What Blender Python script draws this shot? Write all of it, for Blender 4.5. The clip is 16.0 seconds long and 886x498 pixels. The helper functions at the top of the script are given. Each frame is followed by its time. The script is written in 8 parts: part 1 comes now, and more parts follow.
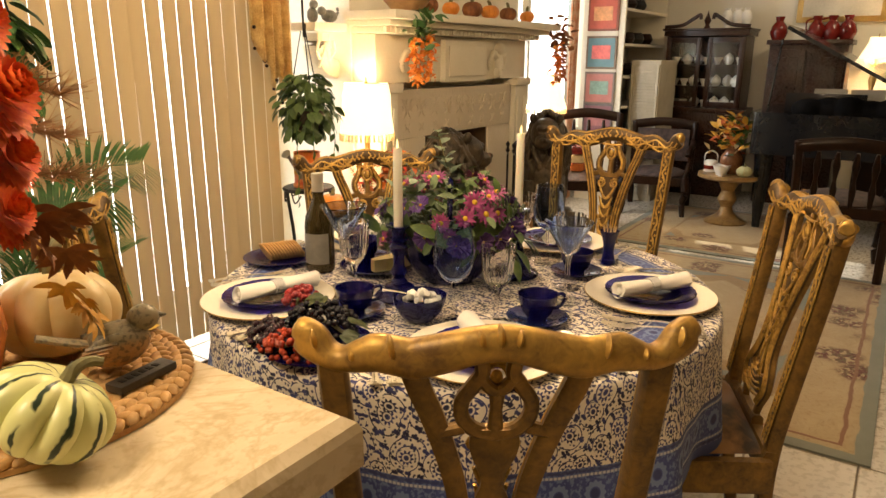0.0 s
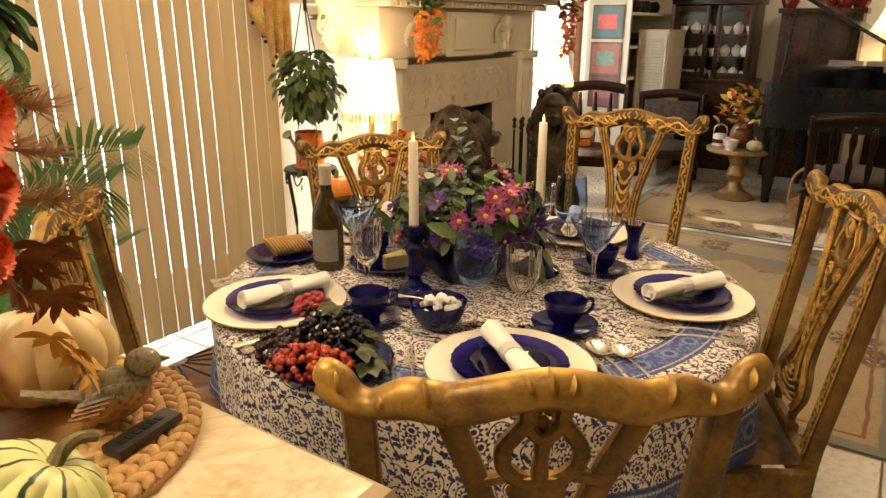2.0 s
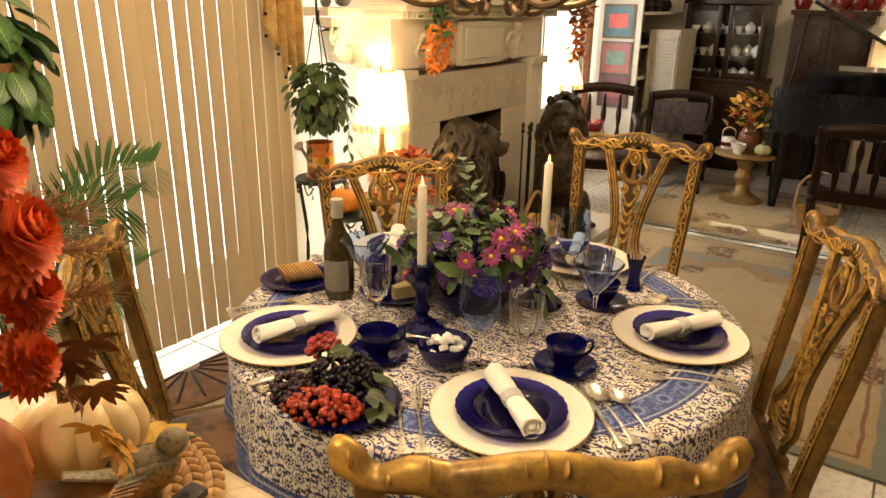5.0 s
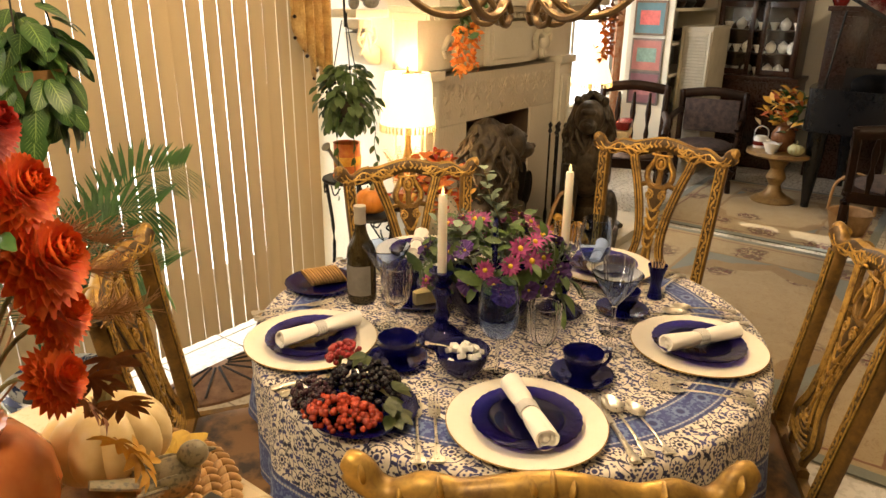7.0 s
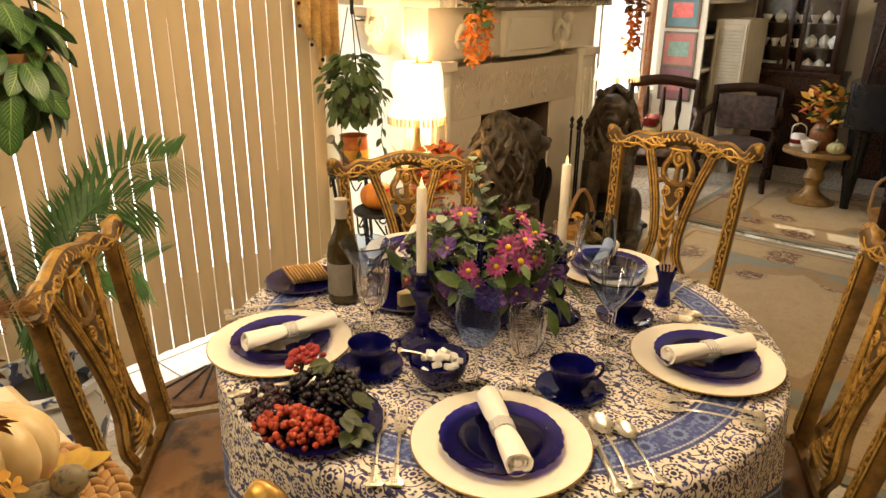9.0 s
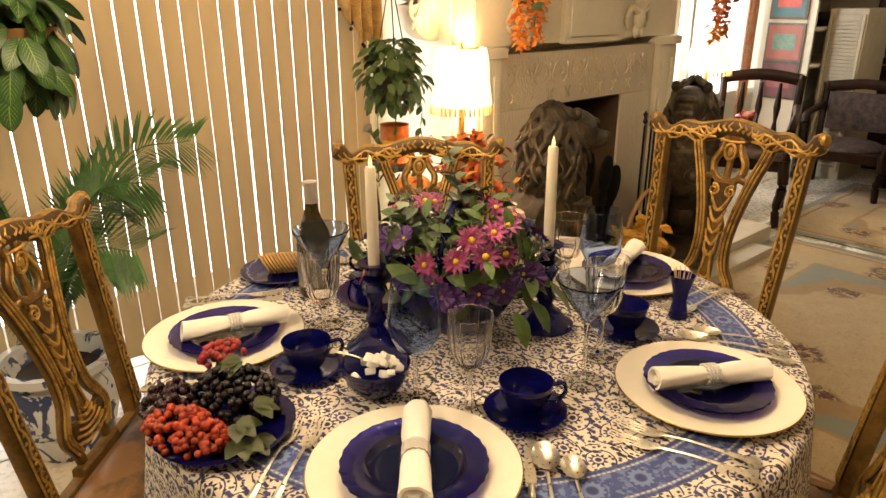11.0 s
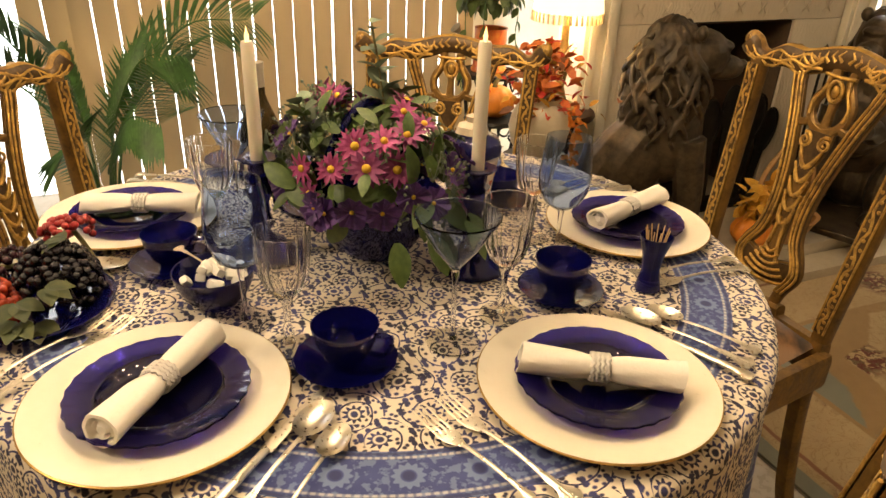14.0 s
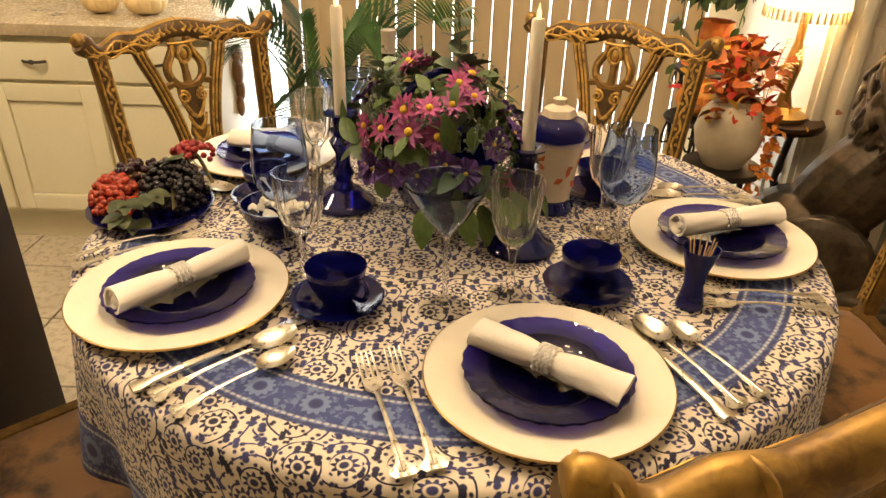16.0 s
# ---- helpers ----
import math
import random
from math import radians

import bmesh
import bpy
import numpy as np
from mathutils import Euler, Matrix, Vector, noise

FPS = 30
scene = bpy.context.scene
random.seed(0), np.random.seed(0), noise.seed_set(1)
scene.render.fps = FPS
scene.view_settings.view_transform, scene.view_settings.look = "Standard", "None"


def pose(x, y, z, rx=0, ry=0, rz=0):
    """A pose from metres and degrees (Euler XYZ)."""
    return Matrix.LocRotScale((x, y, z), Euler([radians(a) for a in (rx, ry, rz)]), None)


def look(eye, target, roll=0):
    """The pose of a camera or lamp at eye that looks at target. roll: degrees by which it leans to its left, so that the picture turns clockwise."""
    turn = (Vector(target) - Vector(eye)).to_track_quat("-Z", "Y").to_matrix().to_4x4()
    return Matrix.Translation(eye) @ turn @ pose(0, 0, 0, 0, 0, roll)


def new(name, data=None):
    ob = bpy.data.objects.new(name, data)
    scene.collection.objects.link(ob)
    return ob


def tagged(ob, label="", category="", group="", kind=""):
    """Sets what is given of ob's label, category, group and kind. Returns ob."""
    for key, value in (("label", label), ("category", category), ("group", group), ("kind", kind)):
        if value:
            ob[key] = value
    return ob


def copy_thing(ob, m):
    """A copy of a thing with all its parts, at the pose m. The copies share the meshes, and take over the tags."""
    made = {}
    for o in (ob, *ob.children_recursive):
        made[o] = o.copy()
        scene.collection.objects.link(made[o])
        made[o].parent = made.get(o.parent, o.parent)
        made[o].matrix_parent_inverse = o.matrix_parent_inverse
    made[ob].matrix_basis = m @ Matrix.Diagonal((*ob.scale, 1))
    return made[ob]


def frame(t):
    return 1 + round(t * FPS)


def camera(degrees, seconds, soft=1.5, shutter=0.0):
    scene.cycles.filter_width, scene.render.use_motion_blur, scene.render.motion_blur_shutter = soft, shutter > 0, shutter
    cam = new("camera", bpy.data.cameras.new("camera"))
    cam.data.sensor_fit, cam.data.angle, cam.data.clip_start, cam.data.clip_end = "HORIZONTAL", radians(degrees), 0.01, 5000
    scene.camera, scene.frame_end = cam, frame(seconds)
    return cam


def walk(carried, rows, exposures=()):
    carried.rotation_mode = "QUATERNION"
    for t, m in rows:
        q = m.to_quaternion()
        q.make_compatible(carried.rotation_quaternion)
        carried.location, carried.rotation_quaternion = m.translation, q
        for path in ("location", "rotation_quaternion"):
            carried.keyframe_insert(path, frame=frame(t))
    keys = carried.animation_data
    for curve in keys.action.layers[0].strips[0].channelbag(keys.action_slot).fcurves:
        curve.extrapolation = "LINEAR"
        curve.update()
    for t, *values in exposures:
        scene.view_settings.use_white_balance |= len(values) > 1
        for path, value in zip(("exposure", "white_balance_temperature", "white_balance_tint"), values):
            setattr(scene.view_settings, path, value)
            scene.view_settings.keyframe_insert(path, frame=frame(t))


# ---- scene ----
cam = camera(65.1, 16.0)
PATH = [
    (0, (0.009, -0.03, 1.298), (1.618, 1.032, 0.765), 0.3),
    (0.5, (0.028, 0.02, 1.292), (1.63, 1.082, 0.741), 0.3),
    (1, (0.049, 0.046, 1.303), (1.644, 1.102, 0.718), 0.1),
    (1.5, (0.07, 0.06, 1.319), (1.664, 1.107, 0.715), 0.2),
    (2, (0.083, 0.074, 1.335), (1.675, 1.115, 0.714), 0.2),
    (2.5, (0.083, 0.093, 1.356), (1.671, 1.129, 0.719), 0.2),
    (3, (0.073, 0.102, 1.379), (1.659, 1.134, 0.732), 0.4),
    (3.5, (0.067, 0.095, 1.407), (1.647, 1.129, 0.747), 0.6),
    (4, (0.067, 0.081, 1.427), (1.646, 1.114, 0.765), 0.7),
    (6.5, (0.074, 0.052, 1.508), (1.599, 1.15, 0.824), 0.9),
    (7, (0.075, 0.046, 1.508), (1.588, 1.159, 0.821), 0.7),
    (7.5, (0.085, 0.048, 1.501), (1.59, 1.173, 0.815), 0.6),
    (8, (0.118, 0.045, 1.496), (1.61, 1.184, 0.806), 0.5),
    (8.5, (0.179, 0.042, 1.481), (1.661, 1.193, 0.789), 0.5),
    (11, (0.557, -0.054, 1.38), (1.801, 1.353, 0.694), -0.2),
    (11.5, (0.667, -0.083, 1.359), (1.883, 1.348, 0.671), -0.9),
    (12, (0.772, -0.119, 1.345), (1.884, 1.374, 0.614), -1.0),
    (12.5, (0.864, -0.154, 1.328), (1.855, 1.404, 0.558), -1.3),
    (13, (0.931, -0.162, 1.312), (1.813, 1.428, 0.478), -0.6),
    (13.5, (1.02, -0.153, 1.31), (1.836, 1.453, 0.441), 1.3),
    (14, (1.086, -0.149, 1.296), (1.818, 1.481, 0.398), 2.3),
    (14.5, (1.173, -0.172, 1.285), (1.773, 1.51, 0.383), 1.1),
    (15, (1.262, -0.198, 1.274), (1.673, 1.529, 0.354), 1.9),
    (15.5, (1.346, -0.231, 1.275), (1.553, 1.529, 0.349), 1.9),
    (16, (1.435, -0.256, 1.291), (1.41, 1.506, 0.345), 1.6),
]
walk_rows = [(t, look(eye, target, roll)) for t, eye, target, roll in PATH]
walk(cam, walk_rows)
scene.view_settings.exposure = 0.0

# ---- world and lights ----
world = bpy.data.worlds.new("world")
scene.world = world
world.use_nodes = True
wn = world.node_tree.nodes
sky = wn.new("ShaderNodeTexSky")
sky.sky_type, sky.sun_disc, sky.sun_elevation, sky.sun_rotation = "NISHITA", False, radians(38), radians(20)
world.node_tree.links.new(sky.outputs[0], wn["Background"].inputs[0])
wn["Background"].inputs[1].default_value = 0.12


def lamp(name, kind, where, power, colour, size=0.05, aim=None):
    data = bpy.data.lights.new(name, kind)
    data.energy, data.color = power, colour
    if kind in ("POINT", "SPOT"):
        data.shadow_soft_size = size
    if kind == "AREA":
        data.shape, data.size, data.size_y = "RECTANGLE", size[0], size[1]
    ob = new(name, data)
    ob.matrix_world = look(where, aim) if aim else pose(*where)
    return ob


WARM = (1.0, 0.72, 0.42)
CX, CY, TABLE_Z = 1.437, 0.851, 0.755
for k in range(6):
    a = radians(60 * k + 8)
    lamp("bulb_light", "POINT", (CX + 0.262 * math.cos(a), CY + 0.262 * math.sin(a), 1.83), 11.0, WARM, 0.03)
lamp("lamp_light", "POINT", (2.53, 2.06, 1.085), 17, WARM, 0.05)
lamp("lamp_light", "POINT", (4.86, 2.25, 1.06), 18, WARM, 0.05)
lamp("lamp_light", "POINT", (7.15, 0.28, 1.39), 30, WARM, 0.05)
# added area lamp in the window opening, stands in for skylight on the far room
lamp("window_sky", "AREA", (4.87, 2.72, 1.4), 32, (0.95, 0.97, 1.0), (0.4, 1.3), aim=(4.95, 0.0, 0.9))
lamp("kitchen_ceiling_light", "AREA", (-0.6, 0.9, 2.72), 48, (1.0, 0.78, 0.5), (0.5, 0.5), aim=(-0.6, 0.91, 0.0))
# added fill without a fixture, brightens the far end of the living room
lamp("room_ceiling_light", "AREA", (5.9, -0.3, 2.72), 30, (1.0, 0.78, 0.5), (0.5, 0.5), aim=(5.9, -0.29, 0.0))
sun = lamp("sun", "SUN", (4.9, 6.0, 3.6), 5.0, (1.0, 0.95, 0.86), aim=(5.12, 1.18, 0.0))
sun.data.angle = radians(0.5)

# ---- helpers for meshes ----


def link_mesh(name, bm, material, smooth=True):
    me = bpy.data.meshes.new(name)
    bmesh.ops.recalc_face_normals(bm, faces=bm.faces)
    bm.to_mesh(me)
    bm.free()
    if smooth:
        me.shade_smooth()
        me.set_sharp_from_angle(angle=radians(38))
    for m in material if isinstance(material, (list, tuple)) else (material,):
        me.materials.append(m)
    return new(name, me)


def part(name, bm, material, parent, label="", m=None, smooth=True):
    ob = link_mesh(name, bm, material, smooth)
    ob.parent = parent
    if m is not None:
        ob.matrix_basis = m
    if label:
        tagged(ob, label)
    return ob


def thing(name, m, label, category, group="", kind=""):
    ob = new(name)
    ob.empty_display_size = 0.1
    ob.matrix_basis = m
    return tagged(ob, label, category, group, kind)


def solid(name, bm, material, label, category, m=None, group="", kind="", smooth=True):
    ob = link_mesh(name, bm, material, smooth)
    if m is not None:
        ob.matrix_basis = m
    return tagged(ob, label, category, group, kind)


def box(bm, lo, hi, bevel=0.0, m=None):
    lo, hi = Vector(lo), Vector(hi)
    made = bmesh.ops.create_cube(bm, size=1.0)["verts"]
    for v in made:
        v.co = Vector([lo[i] + (v.co[i] + 0.5) * (hi[i] - lo[i]) for i in range(3)])
    if bevel:
        edges = list({e for v in made for e in v.link_edges})
        made = bmesh.ops.bevel(bm, geom=edges, offset=bevel, segments=2, affect="EDGES", profile=0.7)["verts"]
    if m is not None:
        bmesh.ops.transform(bm, matrix=m, verts=list(made))
    return bm


def boxes(*rows, bevel=0.004):
    bm = bmesh.new()
    for lo, hi in rows:
        box(bm, lo, hi, bevel)
    return bm


def lathe(bm, profile, n=32, m=None, ripple=0.0, lobes=0, twist=0.0, close=False):
    """Turn a profile of (radius, height) round z."""
    rings = []
    for j, (r, z) in enumerate(profile):
        if r < 1e-5:
            rings.append([bm.verts.new((0, 0, z))])
            continue
        ring = []
        for i in range(n):
            a = 2 * math.pi * i / n
            k = r * (1 + ripple * math.cos(lobes * (a + twist * z))) if lobes else r
            ring.append(bm.verts.new((k * math.cos(a), k * math.sin(a), z)))
        rings.append(ring)
    for a, b in zip(rings, rings[1:]):
        if len(a) == 1 and len(b) == 1:
            continue
        for i in range(n):
            j = (i + 1) % n
            if len(a) == 1:
                bm.faces.new((a[0], b[j], b[i]))
            elif len(b) == 1:
                bm.faces.new((a[i], a[j], b[0]))
            else:
                bm.faces.new((a[i], a[j], b[j], b[i]))
    if m is not None:
        bmesh.ops.transform(bm, matrix=m, verts=[v for r in rings for v in r])
    return bm


def turned(profile, n=32, **more):
    return lathe(bmesh.new(), profile, n, **more)


def spline(points, n):
    """Catmull-Rom through the points, n steps a span."""
    p = [Vector(q) for q in points]
    p = [p[0] * 2 - p[1]] + p + [p[-1] * 2 - p[-2]]
    out = []
    for i in range(1, len(p) - 2):
        for k in range(n):
            t = k / n
            a, b, c, d = p[i - 1:i + 3]
            out.append(0.5 * (2 * b + (c - a) * t + (2 * a - 5 * b + 4 * c - d) * t * t + (3 * b - a - 3 * c + d) * t ** 3))
    out.append(p[-2])
    return out


def sweep(bm, points, rx, ry=None, n=8, up=(0, 0, 1), cap=True, power=2.0):
    """A tube with elliptical section along points; rx and ry are numbers or functions of 0..1."""
    ry = rx if ry is None else ry
    fx = rx if callable(rx) else (lambda t: rx)
    fy = ry if callable(ry) else (lambda t: ry)
    pts = [Vector(p) for p in points]
    rings, up = [], Vector(up)
    for i, p in enumerate(pts):
        d = (pts[min(i + 1, len(pts) - 1)] - pts[max(i - 1, 0)]).normalized()
        side = d.cross(up)
        side = side.normalized() if side.length > 1e-4 else d.orthogonal().normalized()
        high = side.cross(d).normalized()
        t = i / (len(pts) - 1)
        ring = []
        for k in range(n):
            a = 2 * math.pi * (k + 0.5) / n
            c, s = math.cos(a), math.sin(a)
            c = math.copysign(abs(c) ** (2 / power), c)
            s = math.copysign(abs(s) ** (2 / power), s)
            ring.append(bm.verts.new(p + side * (c * fx(t)) + high * (s * fy(t))))
        rings.append(ring)
    for a, b in zip(rings, rings[1:]):
        for k in range(n):
            bm.faces.new((a[k], a[(k + 1) % n], b[(k + 1) % n], b[k]))
    if cap:
        bm.faces.new(rings[0][::-1])
        bm.faces.new(rings[-1])
    return bm


def tube(points, r, steps=6, n=8, **more):
    return sweep(bmesh.new(), spline(points, steps) if steps else points, r, n=n, **more)


def ball(bm, where, r, seg=10, rings=6, squash=(1, 1, 1), m=None):
    mm = Matrix.Translation(where) @ (m or Matrix()) @ Matrix.Diagonal((r * squash[0], r * squash[1], r * squash[2], 1))
    bmesh.ops.create_uvsphere(bm, u_segments=seg, v_segments=rings, radius=1.0, matrix=mm)
    return bm


def leaf(bm, m, length, width, bend=0.2, n=4):
    """A curved pointed leaf along local +y, folded at its midrib."""
    rows = []
    for i in range(n + 1):
        t = i / n
        w = width * 0.5 * math.sin(math.pi * min(1, t * 0.92 + 0.06)) ** 0.8
        z = -bend * length * t * t
        rows.append([m @ Vector((-w, t * length, z + w * 0.25)), m @ Vector((0, t * length, z)), m @ Vector((w, t * length, z + w * 0.25))])
    vs = [[bm.verts.new(p) for p in r] for r in rows]
    for a, b in zip(vs, vs[1:]):
        bm.faces.new((a[0], a[1], b[1], b[0]))
        bm.faces.new((a[1], a[2], b[2], b[1]))


# ---- materials ----


class Mat:
    """A node material in the making."""

    def __init__(self, name):
        self.mat = bpy.data.materials.new(name)
        self.mat.use_nodes = True
        self.nodes, self.links = self.mat.node_tree.nodes, self.mat.node_tree.links
        self.bsdf = self.nodes["Principled BSDF"]
        self.coord = self.nodes.new("ShaderNodeTexCoord")

    def put(self, socket, value):
        if isinstance(value, bpy.types.NodeSocket):
            self.links.new(value, socket)
        else:
            socket.default_value = (*value, 1) if isinstance(value, tuple) and len(value) == 3 and socket.type == "RGBA" else value

    def set(self, **values):
        for key, value in values.items():
            self.put(self.bsdf.inputs[key.replace("_", " ")], value)
        return self

    def node(self, kind, out=0, props=(), **values):
        n = self.nodes.new(kind)
        for key, value in props:
            if key == "operation":
                n.operation = value
            elif key == "blend_type":
                n.blend_type = value
            elif key == "feature":
                n.feature = value
            elif key == "wave_type":
                n.wave_type = value
        for key, value in values.items():
            name = key.replace("_", " ")
            self.put(n.inputs[int(key[1:])] if key[0] == "i" and key[1:].isdigit() else n.inputs[name], value)
        return n.outputs[out]

    def noise(self, scale, detail=4.0, rough=0.55, vector=None, out=0, distort=0.0):
        return self.node("ShaderNodeTexNoise", out, Vector=vector or self.coord.outputs["Object"], Scale=scale, Detail=detail, Roughness=rough, Distortion=distort)

    def math(self, op, a, b=0.0, c=0.0):
        return self.node("ShaderNodeMath", 0, (("operation", op),), i0=a, i1=b, i2=c)

    def ramp(self, value, *stops):
        n = self.nodes.new("ShaderNodeValToRGB")
        self.links.new(value, n.inputs[0])
        els = n.color_ramp.elements
        while len(els) < len(stops):
            els.new(0.5)
        for e, (at, colour) in zip(els, stops):
            e.position = at
            e.color = (*colour, 1) if isinstance(colour, tuple) else (colour, colour, colour, 1)
        return n.outputs[0]

    def mix(self, factor, a, b, blend="MIX"):
        n = self.nodes.new("ShaderNodeMix")
        n.data_type, n.blend_type = "RGBA", blend
        self.put(n.inputs[0], factor)
        self.put(n.inputs[6], a)
        self.put(n.inputs[7], b)
        return n.outputs[2]

    def bump(self, height, strength=0.3, distance=0.002):
        n = self.nodes.new("ShaderNodeBump")
        n.inputs["Strength"].default_value, n.inputs["Distance"].default_value = strength, distance
        self.links.new(height, n.inputs["Height"])
        self.links.new(n.outputs[0], self.bsdf.inputs["Normal"])
        return self


def surface(name, a, b, scale=8.0, fine=60.0, rough=0.5, metal=0.0, bump=0.2, distance=0.002, vary=0.0, **more):
    """Two tones mixed by coarse and fine noise, with gloss that varies and a fine relief."""
    m = Mat(name)
    big, small = m.noise(scale), m.noise(fine, 3)
    both = m.math("ADD", m.math("MULTIPLY", big, 0.65), m.math("MULTIPLY", small, 0.35))
    colour = m.mix(m.ramp(both, (0.35, 0.0), (0.65, 1.0)), a, b)
    if vary:
        info = m.nodes.new("ShaderNodeObjectInfo").outputs["Random"]
        hsv = m.nodes.new("ShaderNodeHueSaturation")
        m.put(hsv.inputs["Value"], m.math("MULTIPLY_ADD", info, vary, 1 - vary / 2))
        m.put(hsv.inputs["Color"], colour)
        colour = hsv.outputs[0]
    m.set(Base_Color=colour, Metallic=metal, Roughness=m.math("MULTIPLY_ADD", small, 0.25, rough - 0.12), **more)
    return m.bump(both, bump, distance).mat


def glass(name, colour, rough=0.02, shadow_tint=None):
    m = Mat(name)
    m.set(Base_Color=colour, Roughness=rough, IOR=1.45, Transmission_Weight=1.0)
    return m.mat


def glow(name, colour, strength, base=(0.9, 0.85, 0.75)):
    m = Mat(name)
    m.set(Base_Color=base, Emission_Color=colour, Emission_Strength=strength, Roughness=0.7)
    return m.mat

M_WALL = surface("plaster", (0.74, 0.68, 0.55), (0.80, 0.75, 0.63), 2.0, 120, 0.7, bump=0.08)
# darker than the other plaster to hold down bounced light
M_UNSEENWALL = surface("low_bounce_tan", (0.30, 0.24, 0.16), (0.36, 0.29, 0.20), 2.0, 120, 0.7, bump=0.08)
M_CREAM = surface("cream_paint", (0.72, 0.66, 0.52), (0.80, 0.75, 0.62), 4.0, 90, 0.45, bump=0.05)
M_CAB = surface("cabinet_paint", (0.80, 0.74, 0.52), (0.84, 0.79, 0.60), 3.0, 80, 0.4, bump=0.05)
M_CEIL = surface("ceiling_paint", (0.72, 0.68, 0.6), (0.78, 0.74, 0.66), 3.0, 150, 0.8, bump=0.15)
M_TILE = surface("floor_tile", (0.48, 0.42, 0.33), (0.58, 0.52, 0.42), 5.0, 40, 0.28, bump=0.05, vary=0.08)
M_GROUT = surface("grout", (0.25, 0.21, 0.16), (0.32, 0.27, 0.21), 20, 200, 0.9)
M_STONE = surface("counter_stone", (0.66, 0.56, 0.40), (0.80, 0.73, 0.58), 3.0, 14, 0.22, bump=0.02)
M_BRONZE = surface("dark_bronze", (0.022, 0.016, 0.010), (0.105, 0.078, 0.048), 16, 70, 0.42, metal=0.4, bump=0.2, distance=0.004)
M_DARKWOOD = surface("dark_wood", (0.008, 0.0035, 0.002), (0.028, 0.011, 0.005), 6, 70, 0.34, bump=0.12, Specular_IOR_Level=0.18)
M_MAHOGANY = surface("mahogany", (0.012, 0.004, 0.002), (0.046, 0.015, 0.006), 5, 60, 0.28, bump=0.08, Specular_IOR_Level=0.3)
M_PIANO = surface("piano_lacquer", (0.008, 0.008, 0.009), (0.012, 0.012, 0.013), 3, 40, 0.14, bump=0.01, Specular_IOR_Level=0.35)
M_WHITE = surface("white_china", (0.80, 0.76, 0.68), (0.84, 0.80, 0.73), 5, 60, 0.3, bump=0.03)
M_IRON = surface("black_iron", (0.012, 0.011, 0.010), (0.03, 0.027, 0.024), 30, 120, 0.5, metal=0.5, bump=0.2)
M_BLACK = surface("soot", (0.015, 0.012, 0.010), (0.04, 0.033, 0.028), 6, 40, 0.9)


def gold_material(name, bright, dark, at=0.5, bump=0.4, grain=9, cut=45, soft=0.1):
    m = Mat(name)
    carve = m.noise(cut, 3, 0.5, distort=1.2)
    wear = m.noise(grain, 5, 0.6)
    geo = m.nodes.new("ShaderNodeNewGeometry")
    edge = m.ramp(geo.outputs["Pointiness"], (0.42, 0.0), (0.55, 1.0))
    f = m.math("MULTIPLY", m.ramp(m.math("ADD", m.math("MULTIPLY", wear, 0.7), m.math("MULTIPLY", carve, 0.3)), (at - soft, 0.0), (at + soft, 1.0)), m.math("MULTIPLY_ADD", edge, 0.7, 0.3))
    m.set(Base_Color=m.mix(f, dark, bright), Metallic=m.math("MULTIPLY_ADD", f, 0.5, 0.25), Roughness=m.math("MULTIPLY_ADD", wear, 0.3, 0.30))
    return m.bump(m.math("ADD", carve, m.math("MULTIPLY", wear, 0.3)), bump, 0.004).mat


M_GOLD = gold_material("antique_gold", (0.57, 0.35, 0.080), (0.16, 0.085, 0.025), 0.48, 0.16, 12, 60, 0.12)
M_GILT = gold_material("carved_gilt", (0.62, 0.39, 0.10), (0.16, 0.085, 0.024), 0.45, 0.5, 40, 110)
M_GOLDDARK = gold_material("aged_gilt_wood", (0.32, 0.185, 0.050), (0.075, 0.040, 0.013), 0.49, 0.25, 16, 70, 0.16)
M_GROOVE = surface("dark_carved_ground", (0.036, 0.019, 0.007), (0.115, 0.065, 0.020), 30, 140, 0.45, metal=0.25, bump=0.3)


def hide_material():
    m = Mat("brown_hide")
    n = m.noise(7, 5, 0.6)
    fine = m.noise(140, 2)
    c = m.mix(m.ramp(n, (0.44, 0.0), (0.56, 1.0)), (0.025, 0.013, 0.007), (0.26, 0.13, 0.045))
    m.set(Base_Color=c, Roughness=0.45, Sheen_Weight=0.2)
    return m.bump(m.math("ADD", n, m.math("MULTIPLY", fine, 0.3)), 0.2, 0.003).mat


M_HIDE = hide_material()

# ---- floor, walls, ceiling ----
X0, X1, Y0, Y1, TOP = -2.2, 7.5, -2.6, 2.75, 2.75
solid("floor", boxes(((X0 - 0.1, Y0 - 0.1, -0.12), (X1 + 0.1, Y1 + 0.9, -0.006)), bevel=0), M_GROUT, "grey-brown grout bed under cream ceramic floor tiles", "floor", kind="structure")
floor = bpy.data.objects["floor"]
solid("ceiling", boxes(((X0 - 0.1, Y0 - 0.1, TOP), (X1 + 0.1, Y1 + 0.9, TOP + 0.1)), bevel=0), M_CEIL, "off-white painted room ceiling", "ceiling", kind="structure")
# south and west walls are unseen; their dark tan limits bounce into the room
solid("wall_south", boxes(((X0, Y0 - 0.1, -0.01), (X1, Y0, TOP)), bevel=0), M_UNSEENWALL, "unseen wall closing the living room, dark tan to cut bounced light", "wall", kind="structure")
solid("wall_west", boxes(((X0 - 0.1, Y0, -0.01), (X0, Y1 + 0.3, TOP)), bevel=0), M_UNSEENWALL, "unseen wall closing the kitchen side, dark tan to cut bounced light", "wall", kind="structure")
